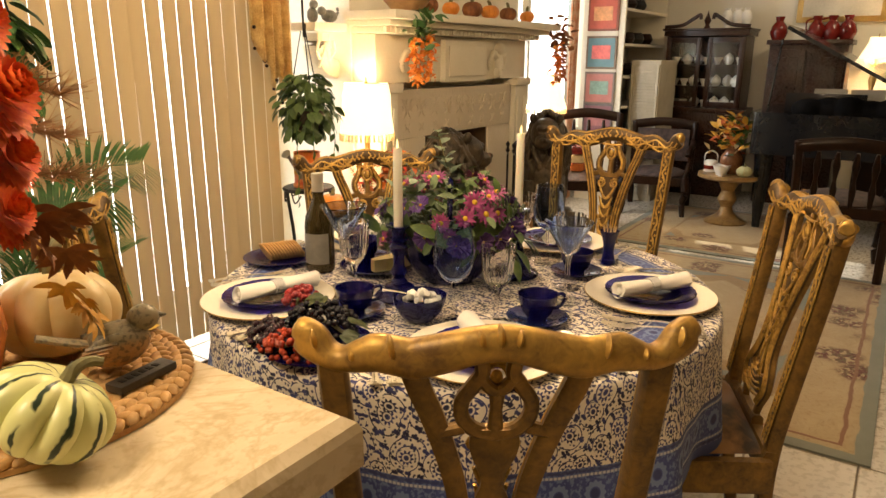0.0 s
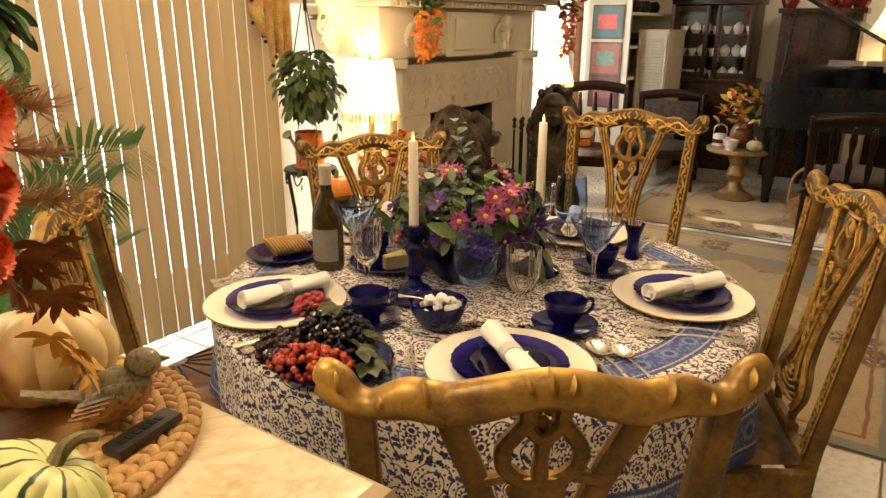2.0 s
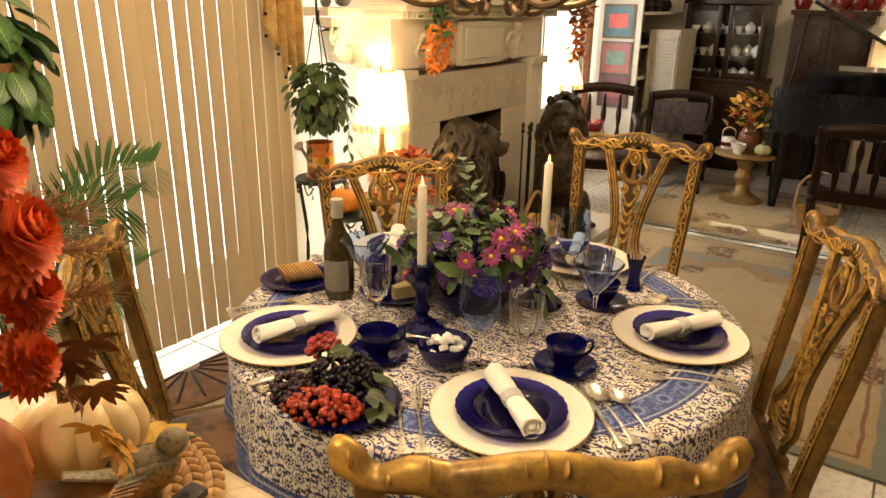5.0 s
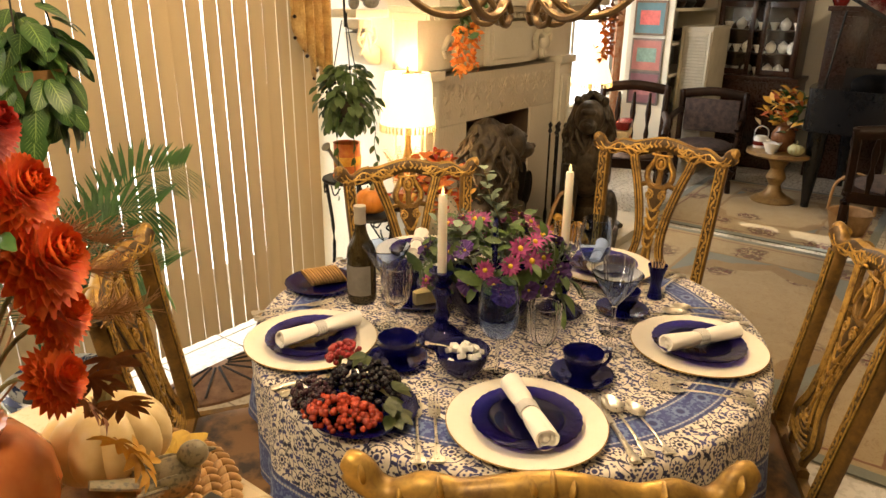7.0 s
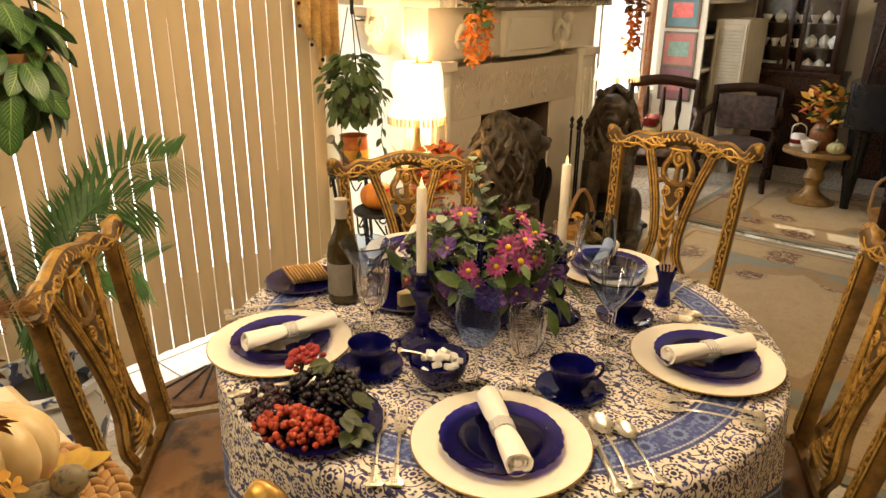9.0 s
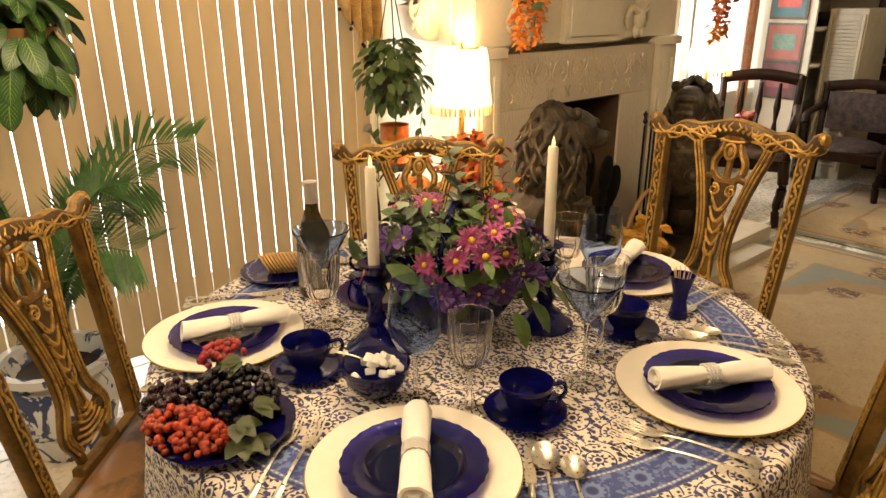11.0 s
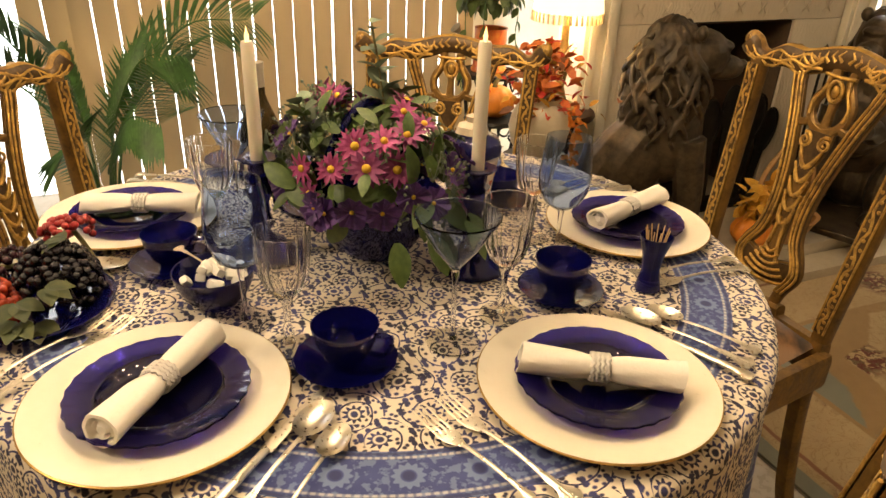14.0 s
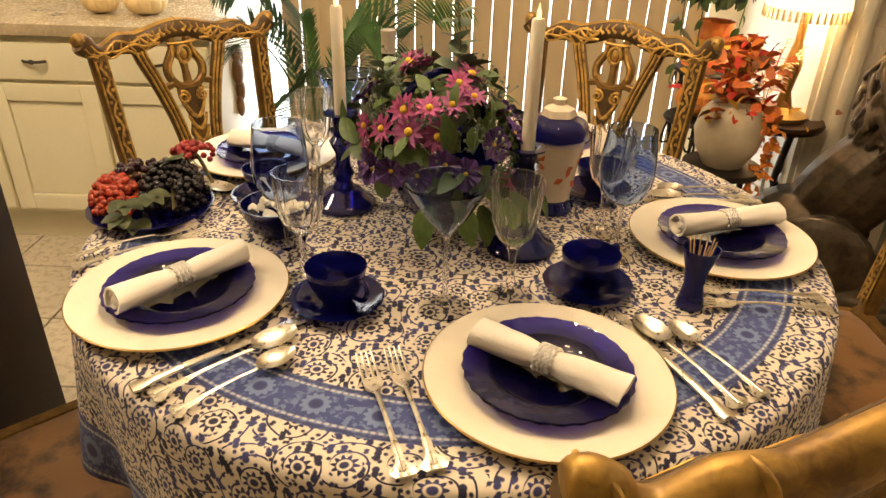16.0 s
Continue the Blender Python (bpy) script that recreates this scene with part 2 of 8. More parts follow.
solid("wall_east", boxes(((X1, Y0, -0.01), (X1 + 0.1, Y1, TOP)), bevel=0), M_WALL, "pale yellow plaster wall behind the china cabinet", "wall", kind="structure")
# the long wall with the patio door (0.45 to 2.5) and the far window (4.75 to 5.25)
WX0, WX1 = 0.42, 2.46
wall = thing("wall_north", pose(0, 0, 0), "cream plaster wall with patio door and window", "wall", kind="structure")
part("wall_panel", boxes(((X0, Y1, -0.01), (WX0, Y1 + 0.14, TOP)), bevel=0), M_WALL, wall)
part("wall_panel", boxes(((WX0, Y1, 2.12), (WX1, Y1 + 0.14, TOP)), bevel=0), M_WALL, wall)
part("wall_panel", boxes(((WX1, Y1, -0.01), (4.62, Y1 + 0.14, TOP)), bevel=0), M_WALL, wall)
part("wall_panel", boxes(((4.62, Y1, 2.12), (5.12, Y1 + 0.14, TOP), ), ((4.62, Y1, -0.01), (5.12, Y1 + 0.14, 0.7)), bevel=0), M_WALL, wall)
part("wall_panel", boxes(((5.12, Y1, -0.01), (5.32, Y1 + 0.14, TOP)), bevel=0), M_WALL, wall)
part("wall_panel", boxes(((5.32, Y1, 2.12), (6.72, Y1 + 0.14, TOP), ), ((5.32, Y1, -0.01), (6.72, Y1 + 0.14, 0.6)), bevel=0), M_WALL, wall)
part("wall_panel", boxes(((6.72, Y1, -0.01), (X1, Y1 + 0.14, TOP)), bevel=0), M_WALL, wall)

# ---- vertical blinds ----


def blind_material():
    m = Mat("blind_fabric")
    n = m.noise(220, 2)
    w = m.noise(3, 3)
    c = m.mix(m.math("ADD", m.math("MULTIPLY", n, 0.5), m.math("MULTIPLY", w, 0.5)), (0.41, 0.295, 0.14), (0.48, 0.355, 0.18))
    m.set(Base_Color=c, Roughness=0.8)
    t = m.nodes.new("ShaderNodeBsdfTranslucent")
    m.put(t.inputs["Color"], (0.72, 0.52, 0.28))
    mix = m.nodes.new("ShaderNodeMixShader")
    mix.inputs[0].default_value = 0.05
    m.links.new(m.bsdf.outputs[0], mix.inputs[1])
    m.links.new(t.outputs[0], mix.inputs[2])
    m.links.new(mix.outputs[0], m.nodes["Material Output"].inputs[0])
    return m.bump(n, 0.15, 0.001).mat


M_BLIND = blind_material()
blinds = thing("vertical_blind", pose(0, 2.45, 0), "tan fabric vertical blinds closed over the patio door", "blinds")
part("headrail", boxes(((0.74, -0.03, 2.05), (2.34, 0.04, 2.10))), M_CREAM, blinds)
rng = random.Random(3)
x = 0.7998
while x < 2.31:
    bm = bmesh.new()
    w, cols = 0.0682, 6
    rows = [[bm.verts.new(((i / cols - 0.5) * w, 0.007 * math.cos((i / cols - 0.5) * math.pi), z)) for i in range(cols + 1)] for z in (0.10, 0.7, 1.4, 2.05)]
    for a, b in zip(rows, rows[1:]):
        for i in range(cols):
            bm.faces.new((a[i], a[i + 1], b[i + 1], b[i]))
    part("slat", bm, M_BLIND, blinds, m=pose(x + rng.uniform(-0.0015, 0.0015), 0, 0, 0, rng.uniform(-0.09, 0.09), rng.choice((-7, -3, 0, 3, 6))))
    x += 0.0719

# daylight behind the blinds and the far window
M_DAY = glow("daylight_backdrop", (0.92, 0.96, 1.0), 4.0)
solid("backdrop", boxes(((0.2, 3.35, -0.1), (3.4, 3.37, 2.6)), bevel=0), M_DAY, "bright overexposed daylight outside the glass", "backdrop", kind="structure")

solid("backdrop", boxes(((5.2, 3.1, 0.3), (7.1, 3.12, 2.5)), bevel=0), glow("hazy_backdrop", (0.95, 0.97, 1.0), 1.9), "bright overexposed daylight outside the far window", "backdrop", kind="structure")

# ---- chairs ----


def chair(m, label, group="gilt chairs round the table", tall=1.0):
    c = thing("dining_chair", m @ Matrix.Diagonal((1, 1, tall, 1)), label, "chair", group)
    # serpentine crest rail with rolled ears: (x, top, bottom) from the ear to the middle
    shape = [(-0.246, 0.990, 0.970), (-0.238, 1.000, 0.958), (-0.226, 0.993, 0.943), (-0.208, 0.972, 0.935), (-0.188, 0.965, 0.933), (-0.166, 0.975, 0.933), (-0.145, 0.985, 0.935), (-0.122, 0.983, 0.932), (-0.100, 0.982, 0.929), (-0.060, 0.991, 0.940), (-0.030, 0.998, 0.950), (0, 1.001, 0.954)]
    shape = shape + [(-x, a, b) for x, a, b in shape[-2::-1]]
    bow = lambda x: -0.298 + 0.62 * x * x
    line = spline([(x, bow(x), (a + b) / 2) for x, a, b in shape], 4)
    halves = [p.x for p in spline([((a - b) / 2, 0, 0) for x, a, b in shape], 4)]

    def high(t):
        k = max(0.0, min(1.0, t)) * (len(halves) - 1)
        i = min(int(k), len(halves) - 2)
        return halves[i] + (halves[i + 1] - halves[i]) * (k - i)

    def crest_at(x):
        """Centre of the crest and its half height at x."""
        i = min(range(len(line)), key=lambda k: abs(line[k].x - x))
        return line[i].y, line[i].z, halves[i]
    crest = part("crest_rail", sweep(bmesh.new(), line, lambda t: 0.019 - 0.006 * (abs(t - 0.5) * 2) ** 6, high, n=16), M_GOLD, c, "gilded carved crest rail")
    for px, w in ((-0.222, 1.0), (-0.176, 0.8), (-0.128, 1.05), (-0.022, 0.8), (0, 1.0), (0.022, 0.8), (0.128, 1.05), (0.176, 0.8), (0.222, 1.0)):
        y, z, h = crest_at(px)
        bm = ball(bmesh.new(), (0, 0, 0), 1, 10, 8, (0.0058, 0.0200, h * 0.62 * w))
        part("collar", bm, M_GOLD, crest, m=pose(px, y - 0.004, z + h * 0.45, 0, (px > 0.01) * 14 - (px < -0.01) * 14, 0))
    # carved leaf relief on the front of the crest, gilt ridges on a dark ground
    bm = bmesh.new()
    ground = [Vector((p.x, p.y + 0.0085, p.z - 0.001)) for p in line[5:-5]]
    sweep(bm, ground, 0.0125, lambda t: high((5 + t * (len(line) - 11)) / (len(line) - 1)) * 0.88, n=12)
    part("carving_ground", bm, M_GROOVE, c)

    def front(x, off):
        y, z, h = crest_at(x)
        return Vector((x, y + 0.0085 + 0.0118 * math.sqrt(max(0.05, 1 - off * off)), z - 0.003 + off * h * 0.86))
    bm = bmesh.new()
    for s in (-1, 1):
        for k, off in enumerate((-0.72, -0.12, 0.5)):
            row = [front(s * (0.050 + 0.182 * i / 22), max(-0.9, min(0.9, off + 0.26 * math.sin(i * 0.75 + k * 2.0)))) for i in range(23)]
            sweep(bm, row, lambda t: 0.0042 - 0.0015 * t, 0.0026, n=6, up=(0, 1, 0))
        for k in range(7):
            x = 0.070 + 0.022 * k
            sweep(bm, [front(s * x, -0.6), front(s * (x + 0.012), -0.05), front(s * (x + 0.008), 0.62)], lambda t: 0.0036 - 0.002 * t, 0.0028, n=6, up=(0, 1, 0))
        for k in range(6):
            x = 0.008 + 0.015 * k
            sweep(bm, [front(s * x, -0.15), front(s * (x + 0.010), 0.35), front(s * (x + 0.004 * k), 0.85)], lambda t: 0.0046 - 0.002 * t, 0.003, n=6, up=(0, 1, 0))
    part("carving", bm, M_GILT, c)
    # uprights
    for s in (-1, 1):
        bm = tube([(s * 0.203, -0.268, 0.945), (s * 0.196, -0.250, 0.80), (s * 0.187, -0.224, 0.62), (s * 0.180, -0.205, 0.46), (s * 0.180, -0.205, 0.30), (s * 0.186, -0.235, 0.10), (s * 0.192, -0.262, 0.0)], lambda t: 0.0185, 5, 10, ry=0.017, power=4, up=(0, 1, 0))
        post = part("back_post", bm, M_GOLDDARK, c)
        line2 = spline([(s * 0.2025, -0.2475, 0.935), (s * 0.196, -0.2315, 0.80), (s * 0.187, -0.2055, 0.62), (s * 0.181, -0.1865, 0.49)], 10)
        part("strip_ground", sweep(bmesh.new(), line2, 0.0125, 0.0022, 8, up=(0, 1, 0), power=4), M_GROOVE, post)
        bm = bmesh.new()
        for q in (-1, 1):
            sweep(bm, [p + Vector((q * 0.0125, 0.0012, 0)) for p in line2], 0.0026, 0.0022, 6, up=(0, 1, 0))
        sweep(bm, [p + Vector((0.006 * math.sin(k * 1.6), 0.0026, 0)) for k, p in enumerate(line2)], 0.0032, 0.0018, 6, up=(0, 1, 0))
        for k, p in enumerate(line2[1:-1]):
            ball(bm, p + Vector((-0.006 * math.sin((k + 1) * 1.6), 0.0026, 0)), 1, 6, 4, (0.0048, 0.0022, 0.0042))
        part("carved_strip", bm, M_GILT, post)
    # pierced splat
    def y_at(z):
        return -0.200 - 0.092 * max(0, (z - 0.48) / 0.48) ** 1.1
    bm = bmesh.new()

    def strap(rows, rx=0.011, ry=0.008, n=8, fwd=0.0, power=3):
        sweep(bm, spline([(x, y_at(z) + fwd, z) for x, z in rows], 5), rx, ry, n, up=(0, 1, 0), power=power)

    def loop(cx, cz, a, b, r, fwd=0.0, ry=0.008):
        sweep(bm, [(cx + a * math.cos(2 * math.pi * k / 18), y_at(cz) + fwd, cz + b * math.sin(2 * math.pi * k / 18)) for k in range(19)], r, ry, 6, up=(0, 1, 0), cap=False)
    OUTER = [(0.106, 0.948), (0.096, 0.912), (0.078, 0.862), (0.060, 0.80), (0.047, 0.74), (0.041, 0.68), (0.048, 0.625), (0.070, 0.585), (0.078, 0.555), (0.058, 0.515), (0.046, 0.47)]
    for s in (-1, 1):
        strap([(s * x, z) for x, z in OUTER], lambda t: 0.0165 - 0.004 * t)
        # interlaced loop below the crest, and ties to the outer straps
        strap([(s * 0.024, 0.962), (s * 0.019, 0.935), (s * 0.030, 0.914), (s * 0.043, 0.892), (s * 0.042, 0.866), (s * 0.026, 0.846), (0, 0.838)], 0.0100)
        strap([(s * 0.020, 0.926), (s * 0.010, 0.912), (0, 0.906)], 0.0080)
        strap([(s * 0.040, 0.850), (s * 0.070, 0.842)], 0.0085)
        strap([(s * 0.010, 0.705), (s * 0.045, 0.705)], 0.0075)
    strap([(0, 0.908), (0, 0.880), (0, 0.845)], lambda t: 0.008 + 0.006 * abs(t - 0.5))
    strap([(0, 0.85), (0, 0.80), (0, 0.76), (0, 0.715), (0, 0.69), (0, 0.62), (0, 0.53)], lambda t: 0.014 + 0.020 * math.exp(-((t - 0.08) / 0.16) ** 2) + 0.010 * math.exp(-((t - 0.45) / 0.06) ** 2) + 0.018 * max(0, t - 0.7))
    strap([(-0.074, 0.562), (0, 0.545), (0.074, 0.562)], 0.026, 0.0085)
    strap([(-0.075, 0.475), (0, 0.47), (0.075, 0.475)], 0.016, 0.014)
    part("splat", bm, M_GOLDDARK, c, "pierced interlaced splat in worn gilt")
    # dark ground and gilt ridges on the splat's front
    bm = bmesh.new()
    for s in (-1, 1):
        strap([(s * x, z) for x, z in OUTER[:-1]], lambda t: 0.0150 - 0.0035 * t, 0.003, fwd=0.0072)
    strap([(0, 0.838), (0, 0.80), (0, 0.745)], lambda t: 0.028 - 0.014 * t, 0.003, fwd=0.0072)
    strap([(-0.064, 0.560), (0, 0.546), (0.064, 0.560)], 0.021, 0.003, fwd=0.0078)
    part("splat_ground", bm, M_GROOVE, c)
    bm = bmesh.new()
    for s in (-1, 1):
        for d in (-0.0125, -0.003, 0.0085):
            strap([(s * (x + d * (1 - 0.02 * k)), z) for k, (x, z) in enumerate(OUTER[:-1])], 0.0030, 0.0032, 6, 0.0105, 2)
        # scrolls beside the medallion and below it
        for cx, cz, r in ((0.024, 0.818, 0.016),):
            row = [(s * (cx + r * (1 - k / 20) * math.cos(k * 0.62 + 1.2)), cz + r * (1 - k / 20) * math.sin(k * 0.62 + 1.2)) for k in range(17)]
            sweep(bm, [(x, y_at(z) + 0.0105, z) for x, z in row], lambda t: 0.0042 - 0.0018 * t, 0.0035, 6, up=(0, 1, 0))
        # leaf sprig
        strap([(s * 0.022, 0.945), (s * 0.030, 0.914), (s * 0.043, 0.890), (s * 0.040, 0.866)], 0.004, 0.0035, 6, 0.0095, 2)
        for k in range(5):
            z = 0.80 - 0.030 * k
            strap([(s * 0.001, z - 0.034), (s * 0.013, z - 0.022), (s * (0.026 - 0.002 * k), z + 0.004)], lambda t: 0.0062 - 0.005 * abs(t - 0.35), 0.0035, 6, 0.0105, 2)
        strap([(s * 0.008, 0.66), (s * 0.012, 0.61), (s * 0.022, 0.57)], 0.004, 0.0035, 6, 0.0095, 2)
    loop(0, 0.918, 0.0155, 0.020, 0.0042, 0.0125, 0.004)
    ball(bm, (0, y_at(0.918) + 0.0115, 0.918), 1, 12, 8, (0.0085, 0.005, 0.013))
    strap([(-0.036, 0.946), (0, 0.944), (0.036, 0.946)], 0.0035, 0.004, 6, 0.0125, 2)
    for k in range(6):
        w = 0.016 + 0.009 * k
        z = 0.592 - 0.0125 * k
        strap([(-w, z + 0.006), (-w * 0.5, z - 0.003), (0, z - 0.006), (w * 0.5, z - 0.003), (w, z + 0.006)], 0.0034, 0.004, 6, 0.0115, 2)
    part("splat_carving", bm, M_GILT, c)
    # seat, rails and legs
    bm = bmesh.new()
    n = 10
    grid = []
    for j in range(n + 1):
        v = j / n
        yy = -0.195 + 0.44 * v
        half = 0.182 + 0.080 * v
        row = []
        for i in range(n + 1):
            u = i / n * 2 - 1
            edge = min(1, (1 - abs(u)) * 4) * min(1, (0.5 - abs(v - 0.5)) * 8)
            row.append(bm.verts.new((u * half, yy, 0.455 + 0.035 * max(0, edge) ** 0.5)))
        grid.append(row)
    for a, b in zip(grid, grid[1:]):
        for i in range(n):
            bm.faces.new((a[i], a[i + 1], b[i + 1], b[i]))
    part("seat", bm, M_HIDE, c, "brindled brown hide seat")
    for s in (-1, 1):
        bm = tube([(s * 0.205, -0.20, 0.415), (s * 0.268, 0.235, 0.415)], 0.016, 1, 8, ry=0.04, power=5)
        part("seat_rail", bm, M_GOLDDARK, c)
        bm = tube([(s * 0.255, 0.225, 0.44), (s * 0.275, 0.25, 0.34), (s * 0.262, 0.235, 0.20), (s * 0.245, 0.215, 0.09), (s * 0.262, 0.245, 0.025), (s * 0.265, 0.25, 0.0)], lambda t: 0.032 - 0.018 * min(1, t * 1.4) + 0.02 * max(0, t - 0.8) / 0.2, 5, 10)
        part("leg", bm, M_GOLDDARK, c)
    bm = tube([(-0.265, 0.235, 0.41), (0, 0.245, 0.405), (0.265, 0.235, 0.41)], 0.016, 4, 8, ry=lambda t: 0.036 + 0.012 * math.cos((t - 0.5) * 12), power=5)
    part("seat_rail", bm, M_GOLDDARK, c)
    part("seat_rail", tube([(-0.2, -0.2, 0.43), (0.2, -0.2, 0.43)], 0.016, 1, 8, ry=0.04, power=5), M_GOLDDARK, c)
    return c


def round_table_pose(angle, radius, turn=0.0):
    """A pose round the table: local +y points to the table's middle."""
    a = radians(angle)
    return pose(CX + radius * math.cos(a), CY + radius * math.sin(a), 0, 0, 0, angle + 90 + turn)


CHAIRS = [(-145.7, 0.618, 0.5, 0.995, "gilded carved dining chair seen from its plain back"),
          (-68.5, 0.515, 2, 1.005, "gilded carved dining chair with brown hide seat beside the tiles"),
          (-1.9, 0.682, 2, 1.062, "gilded carved dining chair with brown hide seat on the rug"),
          (59.7, 0.459, -3, 0.995, "gilded carved dining chair before the blinds and lamp"),
          (140.3, 0.602, -3, 0.98, "gilded carved dining chair beside the potted palm")]
for angle, radius, turn, tall, label in CHAIRS:
    chair(round_table_pose(angle, radius, turn), label, tall=tall)

# ---- table and cloth ----
TR = 0.606
table = thing("dining_table", pose(CX, CY, 0), "round pedestal dining table under a printed cloth", "table")
part("tabletop", turned([(0, 0.715), (TR - 0.01, 0.715), (TR - 0.004, 0.725), (TR - 0.004, 0.742), (TR - 0.01, 0.749), (0, 0.749)], 64), M_DARKWOOD, table)
part("pedestal", turned([(0, 0.03), (0.16, 0.03), (0.17, 0.06), (0.09, 0.12), (0.06, 0.25), (0.085, 0.38), (0.06, 0.5), (0.1, 0.66), (0.2, 0.714), (0, 0.714)], 32), M_DARKWOOD, table)
for k in range(4):
    a = radians(45 + 90 * k)
    part("foot", tube([(0.08 * math.cos(a), 0.08 * math.sin(a), 0.16), (0.22 * math.cos(a), 0.22 * math.sin(a), 0.10), (0.36 * math.cos(a), 0.36 * math.sin(a), 0.03)], lambda t: 0.035 - 0.012 * t, 5, 10), M_DARKWOOD, table)


def cloth_material():
    m = Mat("block_print_cloth")
    uv = m.nodes.new("ShaderNodeUVMap").outputs[0]
    sep = m.nodes.new("ShaderNodeSeparateXYZ")
    m.links.new(uv, sep.inputs[0])
    x, y = sep.outputs[0], sep.outputs[1]
    s = m.math("SQRT", m.math("ADD", m.math("MULTIPLY", x, x), m.math("MULTIPLY", y, y)))
    ang = m.math("ARCTAN2", y, x)

    def step(v, at, soft=0.0009):
        return m.ramp_map(v, at - soft, at + soft)

    def ring(v, lo, hi, soft=0.001):
        return m.math("MULTIPLY", step(v, lo, soft), m.math("SUBTRACT", 1.0, step(v, hi, soft)))
    # warped coordinates for hand-printed lines
    warp = m.node("ShaderNodeTexNoise", 1, Vector=uv, Scale=9.0, Detail=2.0)
    wv = m.node("ShaderNodeVectorMath", 0, (("operation", "MULTIPLY_ADD"),), i0=warp, i1=(0.03, 0.03, 0), i2=uv)

    def cells(scale, off, randomness=0.75):
        """Distance, local offset and a random value per cell of a scatter of motifs."""
        v = m.nodes.new("ShaderNodeTexVoronoi")
        v.voronoi_dimensions = "2D"
        sh = m.node("ShaderNodeVectorMath", 0, (("operation", "ADD"),), i0=wv, i1=(off, off * 0.7, 0))
        m.links.new(sh, v.inputs["Vector"])
        v.inputs["Scale"].default_value, v.inputs["Randomness"].default_value = scale, randomness
        d = m.node("ShaderNodeVectorMath", 0, (("operation", "SUBTRACT"),), i0=m.node("ShaderNodeVectorMath", 0, (("operation", "SCALE"),), i0=sh, i3=1.0), i1=v.outputs["Position"])
        sp = m.nodes.new("ShaderNodeSeparateXYZ")
        m.links.new(d, sp.inputs[0])
        return m.math("MULTIPLY", v.outputs["Distance"], 1.0 / scale), m.math("ARCTAN2", sp.outputs[1], sp.outputs[0]), v.outputs["Color"]

    def most(*vs):
        out = vs[0]
        for v in vs[1:]:
            out = m.math("MAXIMUM", out, v)
        return out
    inv = lambda v: m.math("SUBTRACT", 1.0, v)
    # large flowers: solid heart, ring, petals
    d1, a1, c1 = cells(16.5, 0.0, 0.85)
    petals = m.math("MULTIPLY_ADD", m.math("COSINE", m.math("MULTIPLY", a1, 10.0)), 0.0028, 0.0128)
    flower = most(inv(step(d1, 0.0052)), m.math("MULTIPLY", step(d1, 0.0082), inv(step(m.math("SUBTRACT", d1, petals), 0.0))))
    # scrolling stems: circles round the flowers that break into spirals
    spiral = m.math("FRACT", m.math("ADD", m.math("MULTIPLY", d1, 62.0), m.math("MULTIPLY", a1, 0.1592)))
    stem = m.math("MULTIPLY", ring(spiral, 0.42, 0.57, 0.02), step(d1, 0.0170))
    # small leaves and buds
    d2, a2, c2 = cells(46.0, 3.3, 0.9)
    leafy = inv(step(m.math("ADD", d2, m.math("MULTIPLY", m.math("COSINE", m.math("MULTIPLY", a2, 2.0)), 0.0022)), 0.0055))
    leafy = m.math("MULTIPLY", leafy, step(d1, 0.0175))
    d3, a3, c3 = cells(88.0, 7.1, 1.0)
    dots = m.math("MULTIPLY", inv(step(d3, 0.0026)), step(d1, 0.0170))
    navy = most(flower, stem, leafy, dots)
    tone = m.noise(26, 2, vector=uv)
    ink = m.mix(m.ramp(tone, (0.42, 0.0), (0.6, 1.0)), (0.014, 0.014, 0.050), (0.045, 0.050, 0.18))
    cream = m.mix(m.noise(30, 3, vector=uv), (0.70, 0.63, 0.53), (0.80, 0.73, 0.63))
    field = m.mix(navy, cream, ink)

    def band(lo, hi, count):
        """A blue border with medallions and dotted guard lines between two radii."""
        mid, half = (lo + hi) / 2, (hi - lo) / 2
        lng = m.math("MULTIPLY", m.math("SUBTRACT", m.math("FRACT", m.math("MULTIPLY", ang, count / (2 * math.pi))), 0.5), 2 * math.pi * mid / count)
        rad = m.math("SUBTRACT", s, mid)
        d = m.math("SQRT", m.math("ADD", m.math("MULTIPLY", lng, lng), m.math("MULTIPLY", rad, rad)))
        aa = m.math("ARCTAN2", rad, lng)
        pet = m.math("MULTIPLY_ADD", m.math("COSINE", m.math("MULTIPLY", aa, 12.0)), 0.002, half * 0.46)
        light = most(m.math("MULTIPLY", step(d, half * 0.24), inv(step(m.math("SUBTRACT", d, pet), 0.0))))
        pale = m.math("MULTIPLY", light, 0.75)
        inner = m.noise(95, 2, vector=uv)
        mott = m.math("MULTIPLY", m.ramp(inner, (0.5, 0.0), (0.58, 1.0)), m.math("MULTIPLY", step(d, half * 0.56), 0.6))
        bead = m.math("FRACT", m.math("MULTIPLY", ang, count * 9 / (2 * math.pi)))
        guard = m.math("MULTIPLY", most(ring(s, lo + half * 0.22, lo + half * 0.32), ring(s, hi - half * 0.32, hi - half * 0.22)), m.math("MULTIPLY_ADD", ring(bead, 0.2, 0.8, 0.1), 0.6, 0.3))
        dark = most(ring(m.math("ABSOLUTE", rad), half * 0.84, half * 0.96), inv(step(d, half * 0.18)))
        blue = m.mix(tone, (0.030, 0.042, 0.17), (0.075, 0.105, 0.31))
        col = m.mix(most(pale, mott), blue, (0.20, 0.28, 0.50))
        col = m.mix(guard, col, (0.55, 0.56, 0.60))
